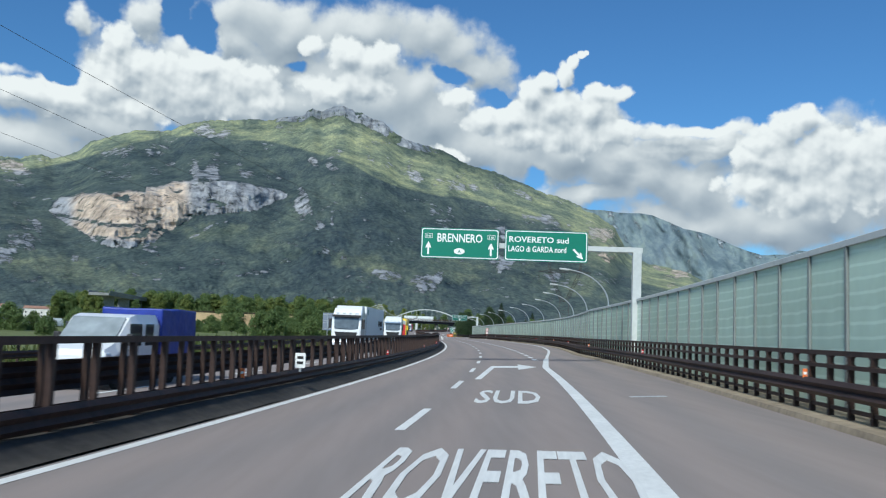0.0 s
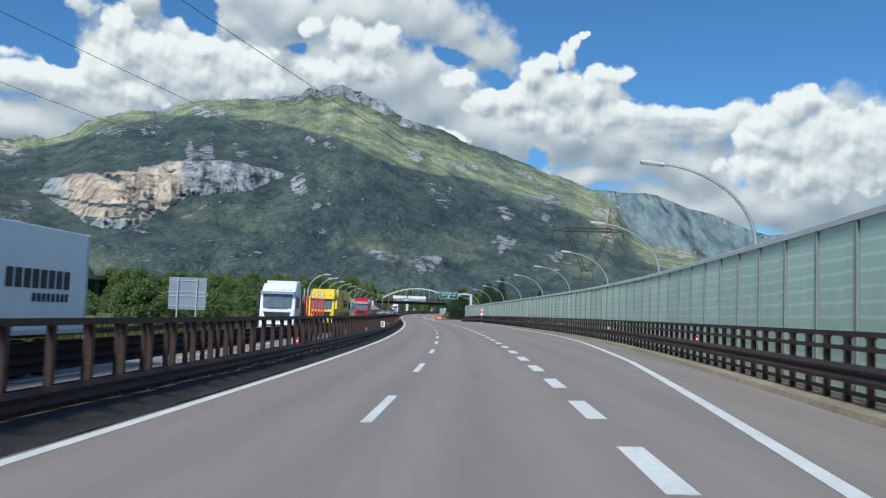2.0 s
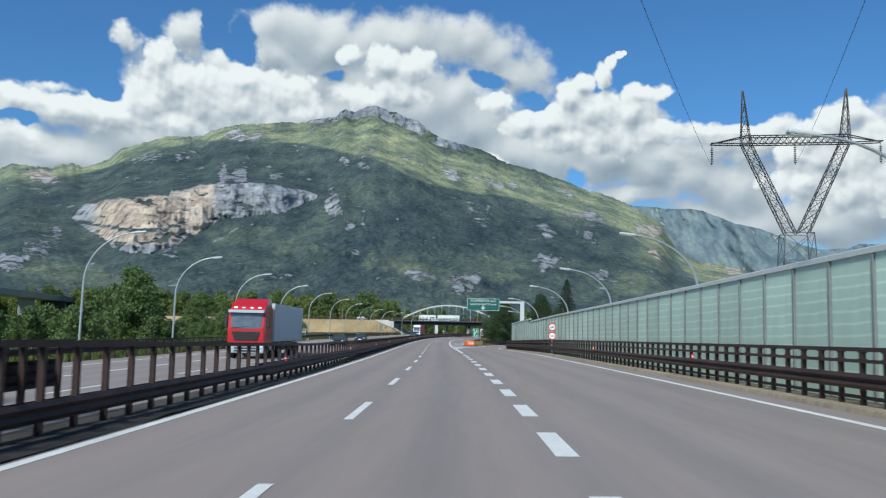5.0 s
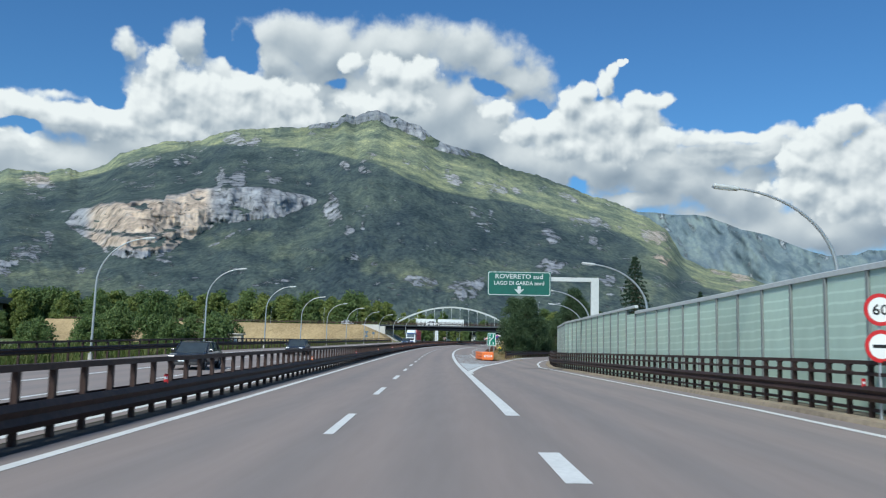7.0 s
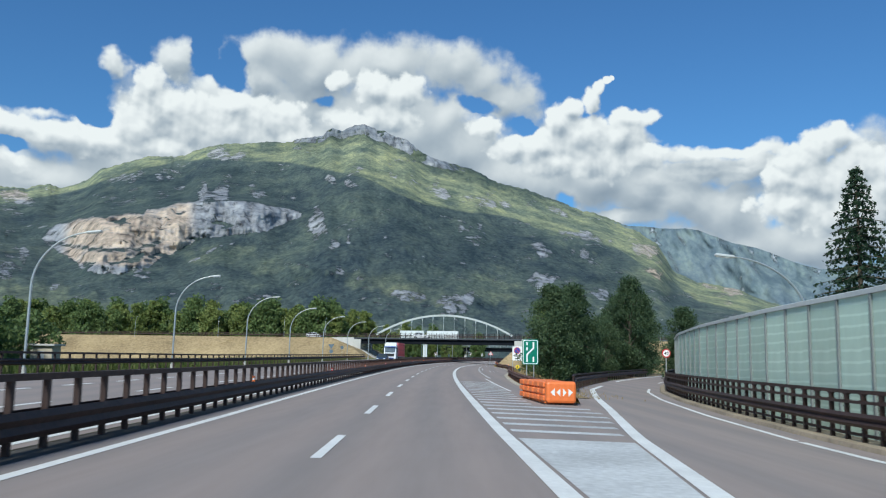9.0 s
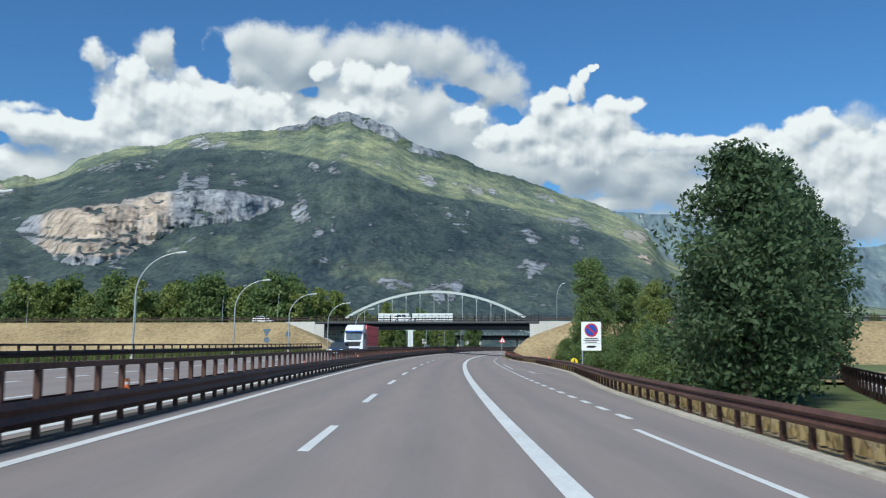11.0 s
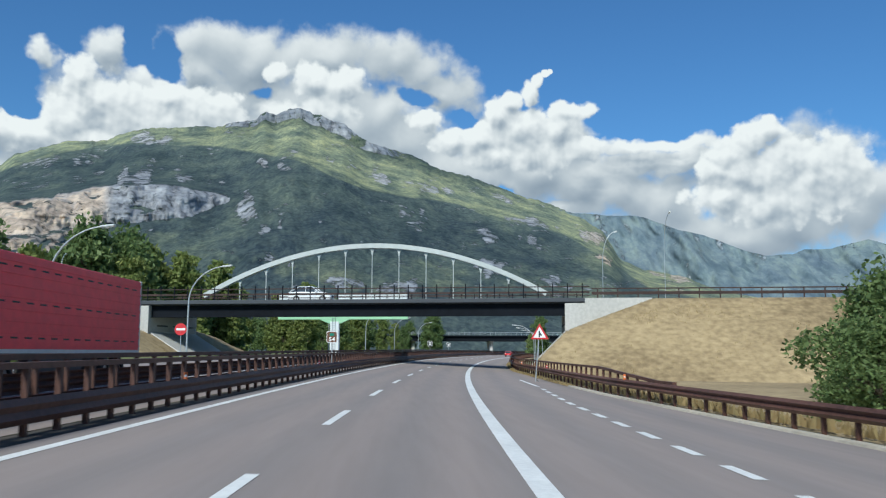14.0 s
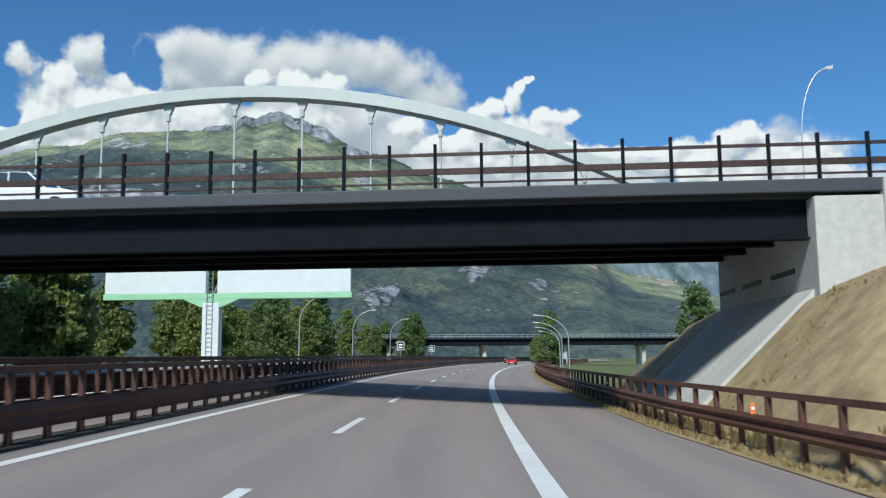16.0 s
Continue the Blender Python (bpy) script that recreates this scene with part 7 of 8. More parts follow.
    plant(tree(10, 18.0, 5.2, 0.06, LEAF_LIGHT, "tall light green valley tree beyond the embankment", 6000, 0.42, 90, 0.4), far[1::2], "woods of the valley floor")
    shrubs = []
    for i in range(150):
        s = 20 + 330 * rnd.random()
        d = -30 - 90 * rnd.random() ** 1.4 - (25 if s < 170 else 0)
        shrubs.append((*on_road(s, d, -0.4), rnd.random() * 360, 0.45 + 0.6 * rnd.random()))
    shrubs = [(x, y, -1.2 if x < -45 else z, a, c) for x, y, z, a, c in shrubs]
    plant(tree(12, 4.8, 3.4, 0.0, LEAF, "low green shrub on the meadow", 4500, 0.2, 60, name="bush", category="bush"), shrubs, "bushes along the motorway")


trees()


def weeds():
    """Dry tufts along the kerbs and on the embankments."""
    rng = np.random.default_rng(4)
    def tufts(name, pts, size, material, label):
        k = len(pts)
        a = rng.uniform(0, 6.28, k)
        h = size * rng.uniform(0.4, 1.3, k)
        w = 0.05 + 0.1 * h
        dx, dy = np.cos(a) * w, np.sin(a) * w
        lean = rng.normal(size=(k, 2)) * 0.25 * h[:, None]
        v = np.stack([pts - np.stack([dx, dy, 0 * dx], 1), pts + np.stack([dx, dy, 0 * dx], 1), pts + np.stack([lean[:, 0], lean[:, 1], h], 1)], 1).reshape(-1, 3)
        me = bpy.data.meshes.new(name)
        me.from_pydata(v.tolist(), [], np.arange(3 * k).reshape(k, 3).tolist())
        me.materials.append(material)
        tagged(new(name, me), label, "grass", kind="stuff")
    straw = leaf_material("straw", (0.29, 0.21, 0.10), (0.38, 0.285, 0.14), (0.30, 0.25, 0.12))
    green = leaf_material("grass_blades", (0.05, 0.08, 0.02), (0.09, 0.12, 0.03), (0.20, 0.19, 0.08))
    p = []
    for i in range(26000):
        s = rng.uniform(322, 560)
        d = BARRIER_M(s) + 0.3 + abs(rng.normal()) * 1.6
        q = P(s, d, -0.25 if d > BARRIER_M(s) + 0.7 else 0.08)
        p.append(q)
    tufts("dry_grass", np.array(p), 0.32, straw, "dry straw-coloured grass behind the guard rail")
    p = []
    for i in range(5000):
        s = rng.uniform(478, 600)
        p.append(P(s, BARRIER_M(s) - 0.45 + 0.5 * rng.uniform(), 0.02))
    tufts("dry_grass", np.array(p), 0.12, straw, "short dry weeds under the guard rail of the embankment")
    p = []
    for i in range(1800):
        s = rng.uniform(-20, 215)
        p.append(P(s, -5.0 + rng.uniform(-0.3, 0.95), -0.03))
    tufts("grass_strip", np.array(p), 0.09, green, "low green weeds under the median guard rail")
    p = []
    for i in range(40000):
        s = rng.uniform(0, 480)
        d = -20.2 - abs(rng.normal()) * 9
        q = P(s, d, -0.3)
        p.append(q)
    tufts("meadow_grass", np.array(p), 0.55, green, "tall green grass beside the opposite carriageway")
    m = np.array(BR)
    for sx, toe in ((1, 17.6), (-1, 15.0)):
        x = rng.uniform(toe, 110, 30000)
        y = rng.uniform(-12, -0.4, 30000)
        z = np.minimum(np.interp(x, [12, toe, 21.9, 30.5, 160], [-2.2, -0.6, 3.7, 7.0, 7.0]), 7.0 - np.maximum(0, -0.6 - y) / 1.62) - 0.1
        ok = fbm(x * 0.25, y * 0.4, 3, 77) > rng.uniform(0.3, 0.7, len(x))
        q = np.stack([x * sx, y, z, np.ones_like(x)], 1)[ok] @ m.T
        tufts("dry_grass", q[:, :3], 0.17, straw, "dry straw-coloured grass on the embankment")


weeds()


# ---- vehicles ----
def car_paint(name, color, metal=0.0):
    return mat(name, color, 0.3, metal=metal, vary=0.05, scale=0.8, coat=0.6)


GLASS = mat("dark_vehicle_glass", (0.045, 0.055, 0.06), 0.06, vary=0.2, scale=0.6, coat=0.5)
# mirrored sky put into the glass as a grey base colour
LORRY_GLASS = mat("lorry_windscreen", (0.12, 0.14, 0.15), 0.05, vary=0.3, scale=0.5, coat=1.0)
TYRE = mat("tyre_rubber", (0.018, 0.018, 0.018), 0.85, vary=0.2)
RIM = mat("wheel_rim", (0.45, 0.46, 0.47), 0.35, metal=0.8, vary=0.1)
CHASSIS = mat("chassis_black", (0.022, 0.022, 0.024), 0.6, vary=0.3)
LAMP_GLASS = mat("headlamp_glass", (0.70, 0.72, 0.74), 0.12, vary=0.08, coat=0.6)
TAIL = mat("tail_lamp", (0.50, 0.015, 0.012), 0.25, vary=0.08, coat=0.4)


def wheel(parent, x, y, r, w, side):
    bm = bmesh.new()
    prof = [(0.55 * r, 0.0), (0.93 * r, 0.0), (r, 0.12 * w), (r, 0.88 * w), (0.93 * r, w), (0.55 * r, w)]
    n = 20
    rings = []
    for i in range(n):
        a = 2 * math.pi * i / n
        rings.append([bm.verts.new((x + side * (v - w / 2), y + u * math.cos(a), r + u * math.sin(a))) for u, v in prof])
    for i in range(n):
        a, b = rings[i], rings[(i + 1) % n]
        for k in range(len(prof)):
            bm.faces.new((a[k], a[(k + 1) % len(prof)], b[(k + 1) % len(prof)], b[k]))
    bmesh.ops.recalc_face_normals(bm, faces=bm.faces)
    t = part("tyre", bm, TYRE, parent, smooth=False)
    bm = bmesh.new()
    cyl(bm, (x - side * w * 0.3, y, r), (x + side * w * 0.34, y, r), 0.56 * r, 0.5 * r, 18)
    cyl(bm, (x + side * w * 0.3, y, r), (x + side * w * 0.5, y, r), 0.2 * r, 0.16 * r, 10)
    part("rim", bm, RIM, t)
    return t


def loft(bm, stations):
    """Cross-sections (y, [(x, z)...]) joined into a skin, mirrored sections given whole."""
    rings = [[bm.verts.new((x, y, z)) for x, z in sec] for y, sec in stations]
    k = len(rings[0])
    for a, b in zip(rings, rings[1:]):
        for i in range(k):
            bm.faces.new((a[i], a[(i + 1) % k], b[(i + 1) % k], b[i]))
    bm.faces.new(rings[0])
    bm.faces.new(rings[-1])
    bmesh.ops.recalc_face_normals(bm, faces=bm.faces)


def car(label, paint, length=4.4, width=1.8, height=1.48, suv=False, name="car"):
    """A car that faces -y, on the ground at the origin."""
    root = tagged(new(name), label, "car")
    L, W, H = length, width / 2, height
    belt = H * 0.62

    def sec(w, z0, z1, tuck=0.9):
        return [(-w * tuck, z0), (-w, z0 + 0.18), (-w, z1 - 0.1), (-w * 0.93, z1), (w * 0.93, z1), (w, z1 - 0.1), (w, z0 + 0.18), (w * tuck, z0)]
    bm = bmesh.new()
    hood = belt * (1.0 if suv else 0.96)
    loft(bm, [(-L / 2, sec(W * 0.78, 0.3, belt * 0.72)), (-L / 2 + 0.12, sec(W * 0.92, 0.24, belt * 0.84)), (-L / 2 + 0.6, sec(W * 0.98, 0.22, hood * 0.94)), (-L * 0.21, sec(W, 0.22, hood)),
              (0, sec(W, 0.22, belt * 1.02)), (L * 0.3, sec(W, 0.22, belt * 1.04)), (L / 2 - 0.25, sec(W * 0.97, 0.26, belt * 1.02)), (L / 2 - 0.05, sec(W * 0.92, 0.34, belt * 0.97)), (L / 2, sec(W * 0.85, 0.4, belt * 0.9))])
    part("body", bm, paint, root, smooth=False)
    bm = bmesh.new()

    def cab(w, z):
        return [(-w, z[0]), (-w * 0.99, z[0] + 0.02), (-w * 0.86, z[1]), (w * 0.86, z[1]), (w * 0.99, z[0] + 0.02), (w, z[0])]
    rear = L * (0.46 if suv else 0.38)
    loft(bm, [(-L * 0.23, cab(W * 0.9, (belt * 0.9, belt * 0.98))), (-L * 0.06, cab(W * 0.93, (belt * 0.9, H - 0.06))), (L * 0.06, cab(W * 0.93, (belt * 0.9, H - 0.03))), (L * 0.24, cab(W * 0.93, (belt * 0.9, H - 0.06))), (rear, cab(W * 0.88, (belt * 0.9, belt * 1.08)))])
    part("window_band", bm, GLASS, root)
    bm = bmesh.new()
    loft(bm, [(-L * 0.065, cab(W * 0.82, (H - 0.075, H - 0.035))), (L * 0.06, cab(W * 0.84, (H - 0.05, H))), (L * 0.25, cab(W * 0.82, (H - 0.08, H - 0.03)))])
    part("roof", bm, paint, root)
    for sx in (-1, 1):
        for y0, z0, y1, z1 in ((-L * 0.215, belt, -L * 0.062, H - 0.06), (L * 0.09, belt, L * 0.09, H - 0.04), (rear - 0.02, belt * 1.06, L * 0.245, H - 0.06)):
            bm = bmesh.new()
            cyl(bm, (sx * W * 0.9, y0, z0), (sx * W * 0.815, y1, z1), 0.04, n=6)
            part("pillar", bm, paint, root)
    for sx in (-1, 1):
        for y in (-L * 0.31, L * 0.30):
            wheel(root, sx * (W - 0.1), y, 0.33 if not suv else 0.37, 0.22, sx)
        bm = bmesh.new()
        box(bm, *sorted((sx * W * 0.48, sx * W * 0.86)), -L / 2 + 0.0, -L / 2 + 0.22, belt * 0.66, belt * 0.80, bevel=0.04)
        part("headlight", bm, LAMP_GLASS, root)
        bm = bmesh.new()
        box(bm, *sorted((sx * W * 0.5, sx * W * 0.9)), L / 2 - 0.14, L / 2 + 0.01, belt * 0.74, belt * 0.92, bevel=0.03)
        part("tail_light", bm, TAIL, root)
        bm = bmesh.new()
        box(bm, *sorted((sx * W * 0.98, sx * (W + 0.17))), -L * 0.18, -L * 0.14, belt, belt + 0.14, bevel=0.03)
        part("mirror", bm, paint, root)
    bm = bmesh.new()
    box(bm, -W * 0.42, W * 0.42, -L / 2 - 0.015, -L / 2 + 0.06, belt * 0.52, belt * 0.70, bevel=0.02)
    part("grille", bm, CHASSIS, root)
    bm = bmesh.new()
    box(bm, -W * 0.8, W * 0.8, -L / 2 - 0.02, -L / 2 + 0.2, 0.24, 0.38, bevel=0.03)
    part("front_bumper", bm, CHASSIS, root)
    bm = bmesh.new()
    box(bm, -W * 0.8, W * 0.8, L / 2 - 0.2, L / 2 + 0.02, 0.28, 0.42, bevel=0.03)
    part("rear_bumper", bm, CHASSIS, root)
    for y in (-L / 2 - 0.024, L / 2 + 0.01):
        bm = bmesh.new()
        box(bm, -0.26, 0.26, y, y + 0.02, 0.42, 0.53)
        part("number_plate", bm, WHITE, root)
    return root


def lorry(label, cab_paint, box_paint, box_z=(1.15, 4.0), length=13.0, kind="box", lower=None, roof_gap=0.0):
    """An articulated lorry that faces -y: cab, chassis, wheels and a trailer."""
    root = tagged(new("lorry"), label, "lorry")
    W = 1.25
    bm = bmesh.new()

    def sec(w, z0, z1):
        return [(-w, z0), (-w, z1 - 0.25), (-w * 0.93, z1), (w * 0.93, z1), (w, z1 - 0.25), (w, z0)]
    top = 3.75
    loft(bm, [(0.0, sec(W * 0.9, 0.95, 2.0)), (0.06, sec(W * 0.97, 0.8, 2.05)), (0.22, sec(W * 0.97, 0.8, 3.05)), (0.42, sec(W * 0.98, 0.8, 3.35)), (0.95, sec(W * 0.98, 0.8, top)), (2.15, sec(W * 0.98, 0.8, top + 0.05)), (2.3, sec(W * 0.96, 0.8, top))])
    cab = part("cab", bm, cab_paint, root)
    bm = bmesh.new()
    bmesh.ops.create_grid(bm, x_segments=8, y_segments=3, size=0.5)
    for v in bm.verts:
        x, z = v.co.x, v.co.y
        v.co = Vector((x * 2.26, 0.025 + 0.16 * (z + 0.5) + 0.10 * abs(2 * x) ** 3, 1.98 + 1.04 * (z + 0.5)))
    r = bmesh.ops.extrude_face_region(bm, geom=bm.faces[:])
    bmesh.ops.translate(bm, vec=(0, 0.03, 0), verts=[v for v in r["geom"] if isinstance(v, bmesh.types.BMVert)])
    for v in bm.verts:
        v.co.y -= 0.05
    bmesh.ops.recalc_face_normals(bm, faces=bm.faces)
    part("windscreen", bm, LORRY_GLASS, cab, "grey windscreen mirroring the sky")
    bm = bmesh.new()
    prism(bm, [(-1.16, 3.02), (1.16, 3.02), (1.18, 3.2), (-1.18, 3.2)], -0.12, 0.3)
    part("sun_visor", bm, CHASSIS if lower is None else lower, cab)
    bm = bmesh.new()
    prism(bm, [(-0.72, 1.22), (0.72, 1.22), (0.95, 1.78), (-0.95, 1.78)], -0.06, 0.1)
    for i in range(4):
        box(bm, -0.8, 0.8, -0.085, -0.055, 1.28 + i * 0.13, 1.33 + i * 0.13)
    part("grille", bm, CHASSIS, cab)
    bm = bmesh.new()
    loft(bm, [(0.5, [(-1.05, 3.3), (1.05, 3.3), (1.0, 3.42), (-1.0, 3.42)]), (1.6, [(-1.15, 3.7), (1.15, 3.7), (1.08, 3.98), (-1.08, 3.98)]), (2.3, [(-1.2, 3.7), (1.2, 3.7), (1.12, 4.02), (-1.12, 4.02)])])
    part("roof_deflector", bm, cab_paint, cab)
    for x in (-0.8, -0.27, 0.27, 0.8):
        bm = bmesh.new()
        box(bm, x - 0.12, x + 0.12, 0.3, 0.42, 3.3, 3.4, bevel=0.03)
        part("roof_lamp", bm, ORANGE if kind == "yellow" else LAMP_GLASS, cab)
    bm = bmesh.new()
    cyl(bm, (-0.9, -0.04, 2.02), (0.2, 0.0, 2.12), 0.015, n=5)
    part("wiper", bm, CHASSIS, cab)
    bm = bmesh.new()
    box(bm, -W * 0.98, W * 0.98, -0.08, 0.5, 0.38, 1.02, bevel=0.08)
    part("bumper", bm, lower or cab_paint, cab)
    bm = bmesh.new()
    for i in range(3):
        box(bm, -0.7, 0.7, -0.1, -0.06, 0.48 + i * 0.17, 0.58 + i * 0.17)
    part("air_intake", bm, CHASSIS, cab)
    for sx in (-1, 1):
        bm = bmesh.new()
        box(bm, *sorted((sx * 0.78, sx * 1.2)), -0.11, 0.1, 0.7, 1.0, bevel=0.05)
        part("headlight", bm, LAMP_GLASS, cab)
        bm = bmesh.new()
        box(bm, *sorted((sx * W * 0.96, sx * W * 0.995)), 0.55, 1.4, 2.1, 2.88, bevel=0.012)
        part("side_window", bm, GLASS, cab)
        bm = bmesh.new()
        box(bm, *sorted((sx * 1.28, sx * 1.5)), 0.22, 0.34, 2.05, 2.85, bevel=0.04)
        cyl(bm, (sx * 1.2, 0.3, 2.9), (sx * 1.4, 0.28, 2.8), 0.025, n=6)
        part("mirror", bm, CHASSIS if kind != "yellow" else cab_paint, cab)
        bm = bmesh.new()
        box(bm, *sorted((sx * 1.0, sx * 1.2)), 2.3, 2.7, 1.0, 3.4, bevel=0.03)
        part("side_fairing", bm, cab_paint, cab)
        wheel(root, sx * 1.05, 1.35, 0.5, 0.3, sx)
        wheel(root, sx * 1.0, 4.9, 0.5, 0.5, sx)
        for i in range(3):
            wheel(root, sx * 1.05, 3.0 + length - 4.6 + i * 1.3, 0.5, 0.38, sx)
        bm = bmesh.new()
        box(bm, *sorted((sx * 0.75, sx * 1.2)), 2.4, 4.0, 0.5, 1.05, bevel=0.12)
        part("fuel_tank", bm, STEEL, root)
        bm = bmesh.new()
        box(bm, *sorted((sx * 1.18, sx * 1.24)), 6.2, 3.0 + length - 5.4, 0.5, 0.95, bevel=0.02)
        part("side_guard", bm, CHASSIS if kind != "tank" else STEEL, root)
    bm = bmesh.new()
    box(bm, -0.45, 0.45, 0.9, 6.0, 0.75, 1.0)
    box(bm, -0.5, 0.5, 3.6, 2.9 + length, 0.98, 1.14)
    part("chassis", bm, CHASSIS, root)
    y0, y1 = 2.95, 2.95 + length
    if kind == "tank":
        bm = bmesh.new()
        n = 24
        st = []
        for y, f in ((y0 + 0.1, 0.35), (y0 + 0.25, 0.8), (y0 + 0.6, 1.0), (y1 - 0.6, 1.0), (y1 - 0.25, 0.8), (y1 - 0.1, 0.35)):
            st.append((y, [(1.2 * f * math.cos(2 * math.pi * i / n), 2.25 + 1.05 * f * math.sin(2 * math.pi * i / n)) for i in range(n)]))
        loft(bm, st)
        tank = part("tank", bm, box_paint, root, "polished pale tank", smooth=True)
        bm = bmesh.new()
        box(bm, -0.5, 0.5, y0 + 0.8, y1 - 0.8, 3.28, 3.36)
        for i in range(4):
            cyl(bm, (0, y0 + 2 + i * 2.6, 3.3), (0, y0 + 2 + i * 2.6, 3.52), 0.3, n=14)
        part("walkway", bm, STEEL, tank)
    else:
        bm = bmesh.new()
        box(bm, -1.27, 1.27, y0, y1, *box_z, bevel=0.04)
        body = part("trailer_box", bm, box_paint, root)
        if kind == "ribbed":
            bm = bmesh.new()
            z = box_z[0] + 0.2
            while z < box_z[1] - 0.1:
                for sx in (-1, 1):
                    box(bm, *sorted((sx * 1.265, sx * 1.30)), y0 + 0.1, y1 - 0.1, z, z + 0.10)
                z += 0.34
            part("slat", bm, box_paint, body)
            bm = bmesh.new()
            for k in range(5):
                for sx in (-1, 1):
                    for j in range(14):
                        y = y0 + 0.35 + j * 0.86 + 0.2 * (k % 2)
                        box(bm, *sorted((sx * 1.272, sx * 1.284)), y, y + 0.42, box_z[0] + 0.40 + k * 0.51, box_z[0] + 0.45 + k * 0.51)
            part("vent_gap", bm, CHASSIS, body)
        bm = bmesh.new()
        for sx in (-1, 1):
            box(bm, *sorted((sx * 1.24, sx * 1.285)), y0 - 0.01, y0 + 0.09, box_z[0], box_z[1] + 0.01)
            box(bm, *sorted((sx * 1.24, sx * 1.285)), y1 - 0.09, y1 + 0.01, box_z[0], box_z[1] + 0.01)
            box(bm, *sorted((sx * 1.24, sx * 1.285)), y0, y1, box_z[0] - 0.02, box_z[0] + 0.1)
        part("trailer_trim", bm, GREY_PAINT, body)
    return root


def side_marks(root, bars, x=1.29):
    """Printed blocks on the flank of the trailer: (y0, y1, z0, z1, material)."""
    for y0, y1, z0, z1, material in bars:
        bm = bmesh.new()
        box(bm, x, x + 0.006, y0, y1, z0, z1)
        part("print_bar", bm, material, root)


def van(label):
    root = tagged(new("tipper_van"), label, "van")
    white, blue = car_paint("van_white", (0.78, 0.79, 0.80)), mat("blue_tarpaulin", (0.012, 0.03, 0.24), 0.5, vary=0.3, scale=0.9, bump=0.3, bump_scale=3)

    def sec(w, z0, z1):
        return [(-w, z0), (-w, z1 - 0.3), (-w * 0.88, z1), (w * 0.88, z1), (w, z1 - 0.3), (w, z0)]
    bm = bmesh.new()
    loft(bm, [(0, sec(0.82, 0.5, 1.0)), (0.12, sec(0.98, 0.38, 1.18)), (0.7, sec(1.01, 0.36, 1.38)), (1.5, sec(1.02, 0.36, 2.12)), (1.9, sec(1.02, 0.36, 2.22)), (3.3, sec(1.02, 0.36, 2.24)), (3.45, sec(1.0, 0.4, 2.2))])
    cab = part("cab", bm, white, root)
    bm = bmesh.new()
    v = [bm.verts.new(q) for q in ((-0.86, 0.74, 1.42), (0.86, 0.74, 1.42), (0.82, 1.46, 2.08), (-0.82, 1.46, 2.08))]
    f = bm.faces.new(v)
    r = bmesh.ops.extrude_face_region(bm, geom=[f])
    bmesh.ops.translate(bm, vec=(0, -0.05, 0.05), verts=[q for q in r["geom"] if isinstance(q, bmesh.types.BMVert)])
    bmesh.ops.recalc_face_normals(bm, faces=bm.faces)
    # reflection of the bright sky painted in as a pale glass colour
    part("windscreen", bm, mat("bright_windscreen", (0.32, 0.36, 0.38), 0.08, vary=0.3, scale=0.5, coat=1.0), cab, "windscreen mirroring the bright sky")
    for sx in (-1, 1):
        for y0, y1 in ((1.35, 2.15), (2.4, 3.0)):
            bm = bmesh.new()
            box(bm, *sorted((sx * 1.0, sx * 1.03)), y0, y1, 1.28, 1.95, bevel=0.012)
            part("side_window", bm, GLASS, cab)
        bm = bmesh.new()
        box(bm, *sorted((sx * 0.58, sx * 0.97)), 0.02, 0.42, 0.85, 1.1, bevel=0.06)
        part("headlight", bm, LAMP_GLASS, cab)
        bm = bmesh.new()
        box(bm, *sorted((sx * 1.04, sx * 1.24)), 1.05, 1.2, 1.3, 1.65, bevel=0.04)
        part("mirror", bm, CHASSIS, cab)
        wheel(root, sx * 0.9, 0.95, 0.34, 0.22, sx)
        wheel(root, sx * 0.9, 4.6, 0.34, 0.22, sx)
    bm = bmesh.new()
    box(bm, -0.98, 0.98, -0.06, 0.3, 0.36, 0.72, bevel=0.06)
    part("bumper", bm, CHASSIS, cab)
    bm = bmesh.new()
    box(bm, -0.5, 0.5, 3.4, 6.4, 0.5, 0.75)
    part("chassis", bm, CHASSIS, root)
    bm = bmesh.new()
    box(bm, -1.04, 1.04, 3.55, 6.5, 0.82, 2.45, bevel=0.05)
    bmesh.ops.subdivide_edges(bm, edges=bm.edges[:], cuts=3, use_grid_fill=True)
    for q in bm.verts:
        q.co += Vector((0.04, 0, 0.06)) * noise.noise(q.co * 1.3)
    part("tarpaulin", bm, blue, root, "wrinkled blue tarpaulin")
    return root


OPP = -11.2


def put(root, s, d, turn=0.0, z=0.0):
    root.matrix_basis = at(s, d, z, turn)
    return root


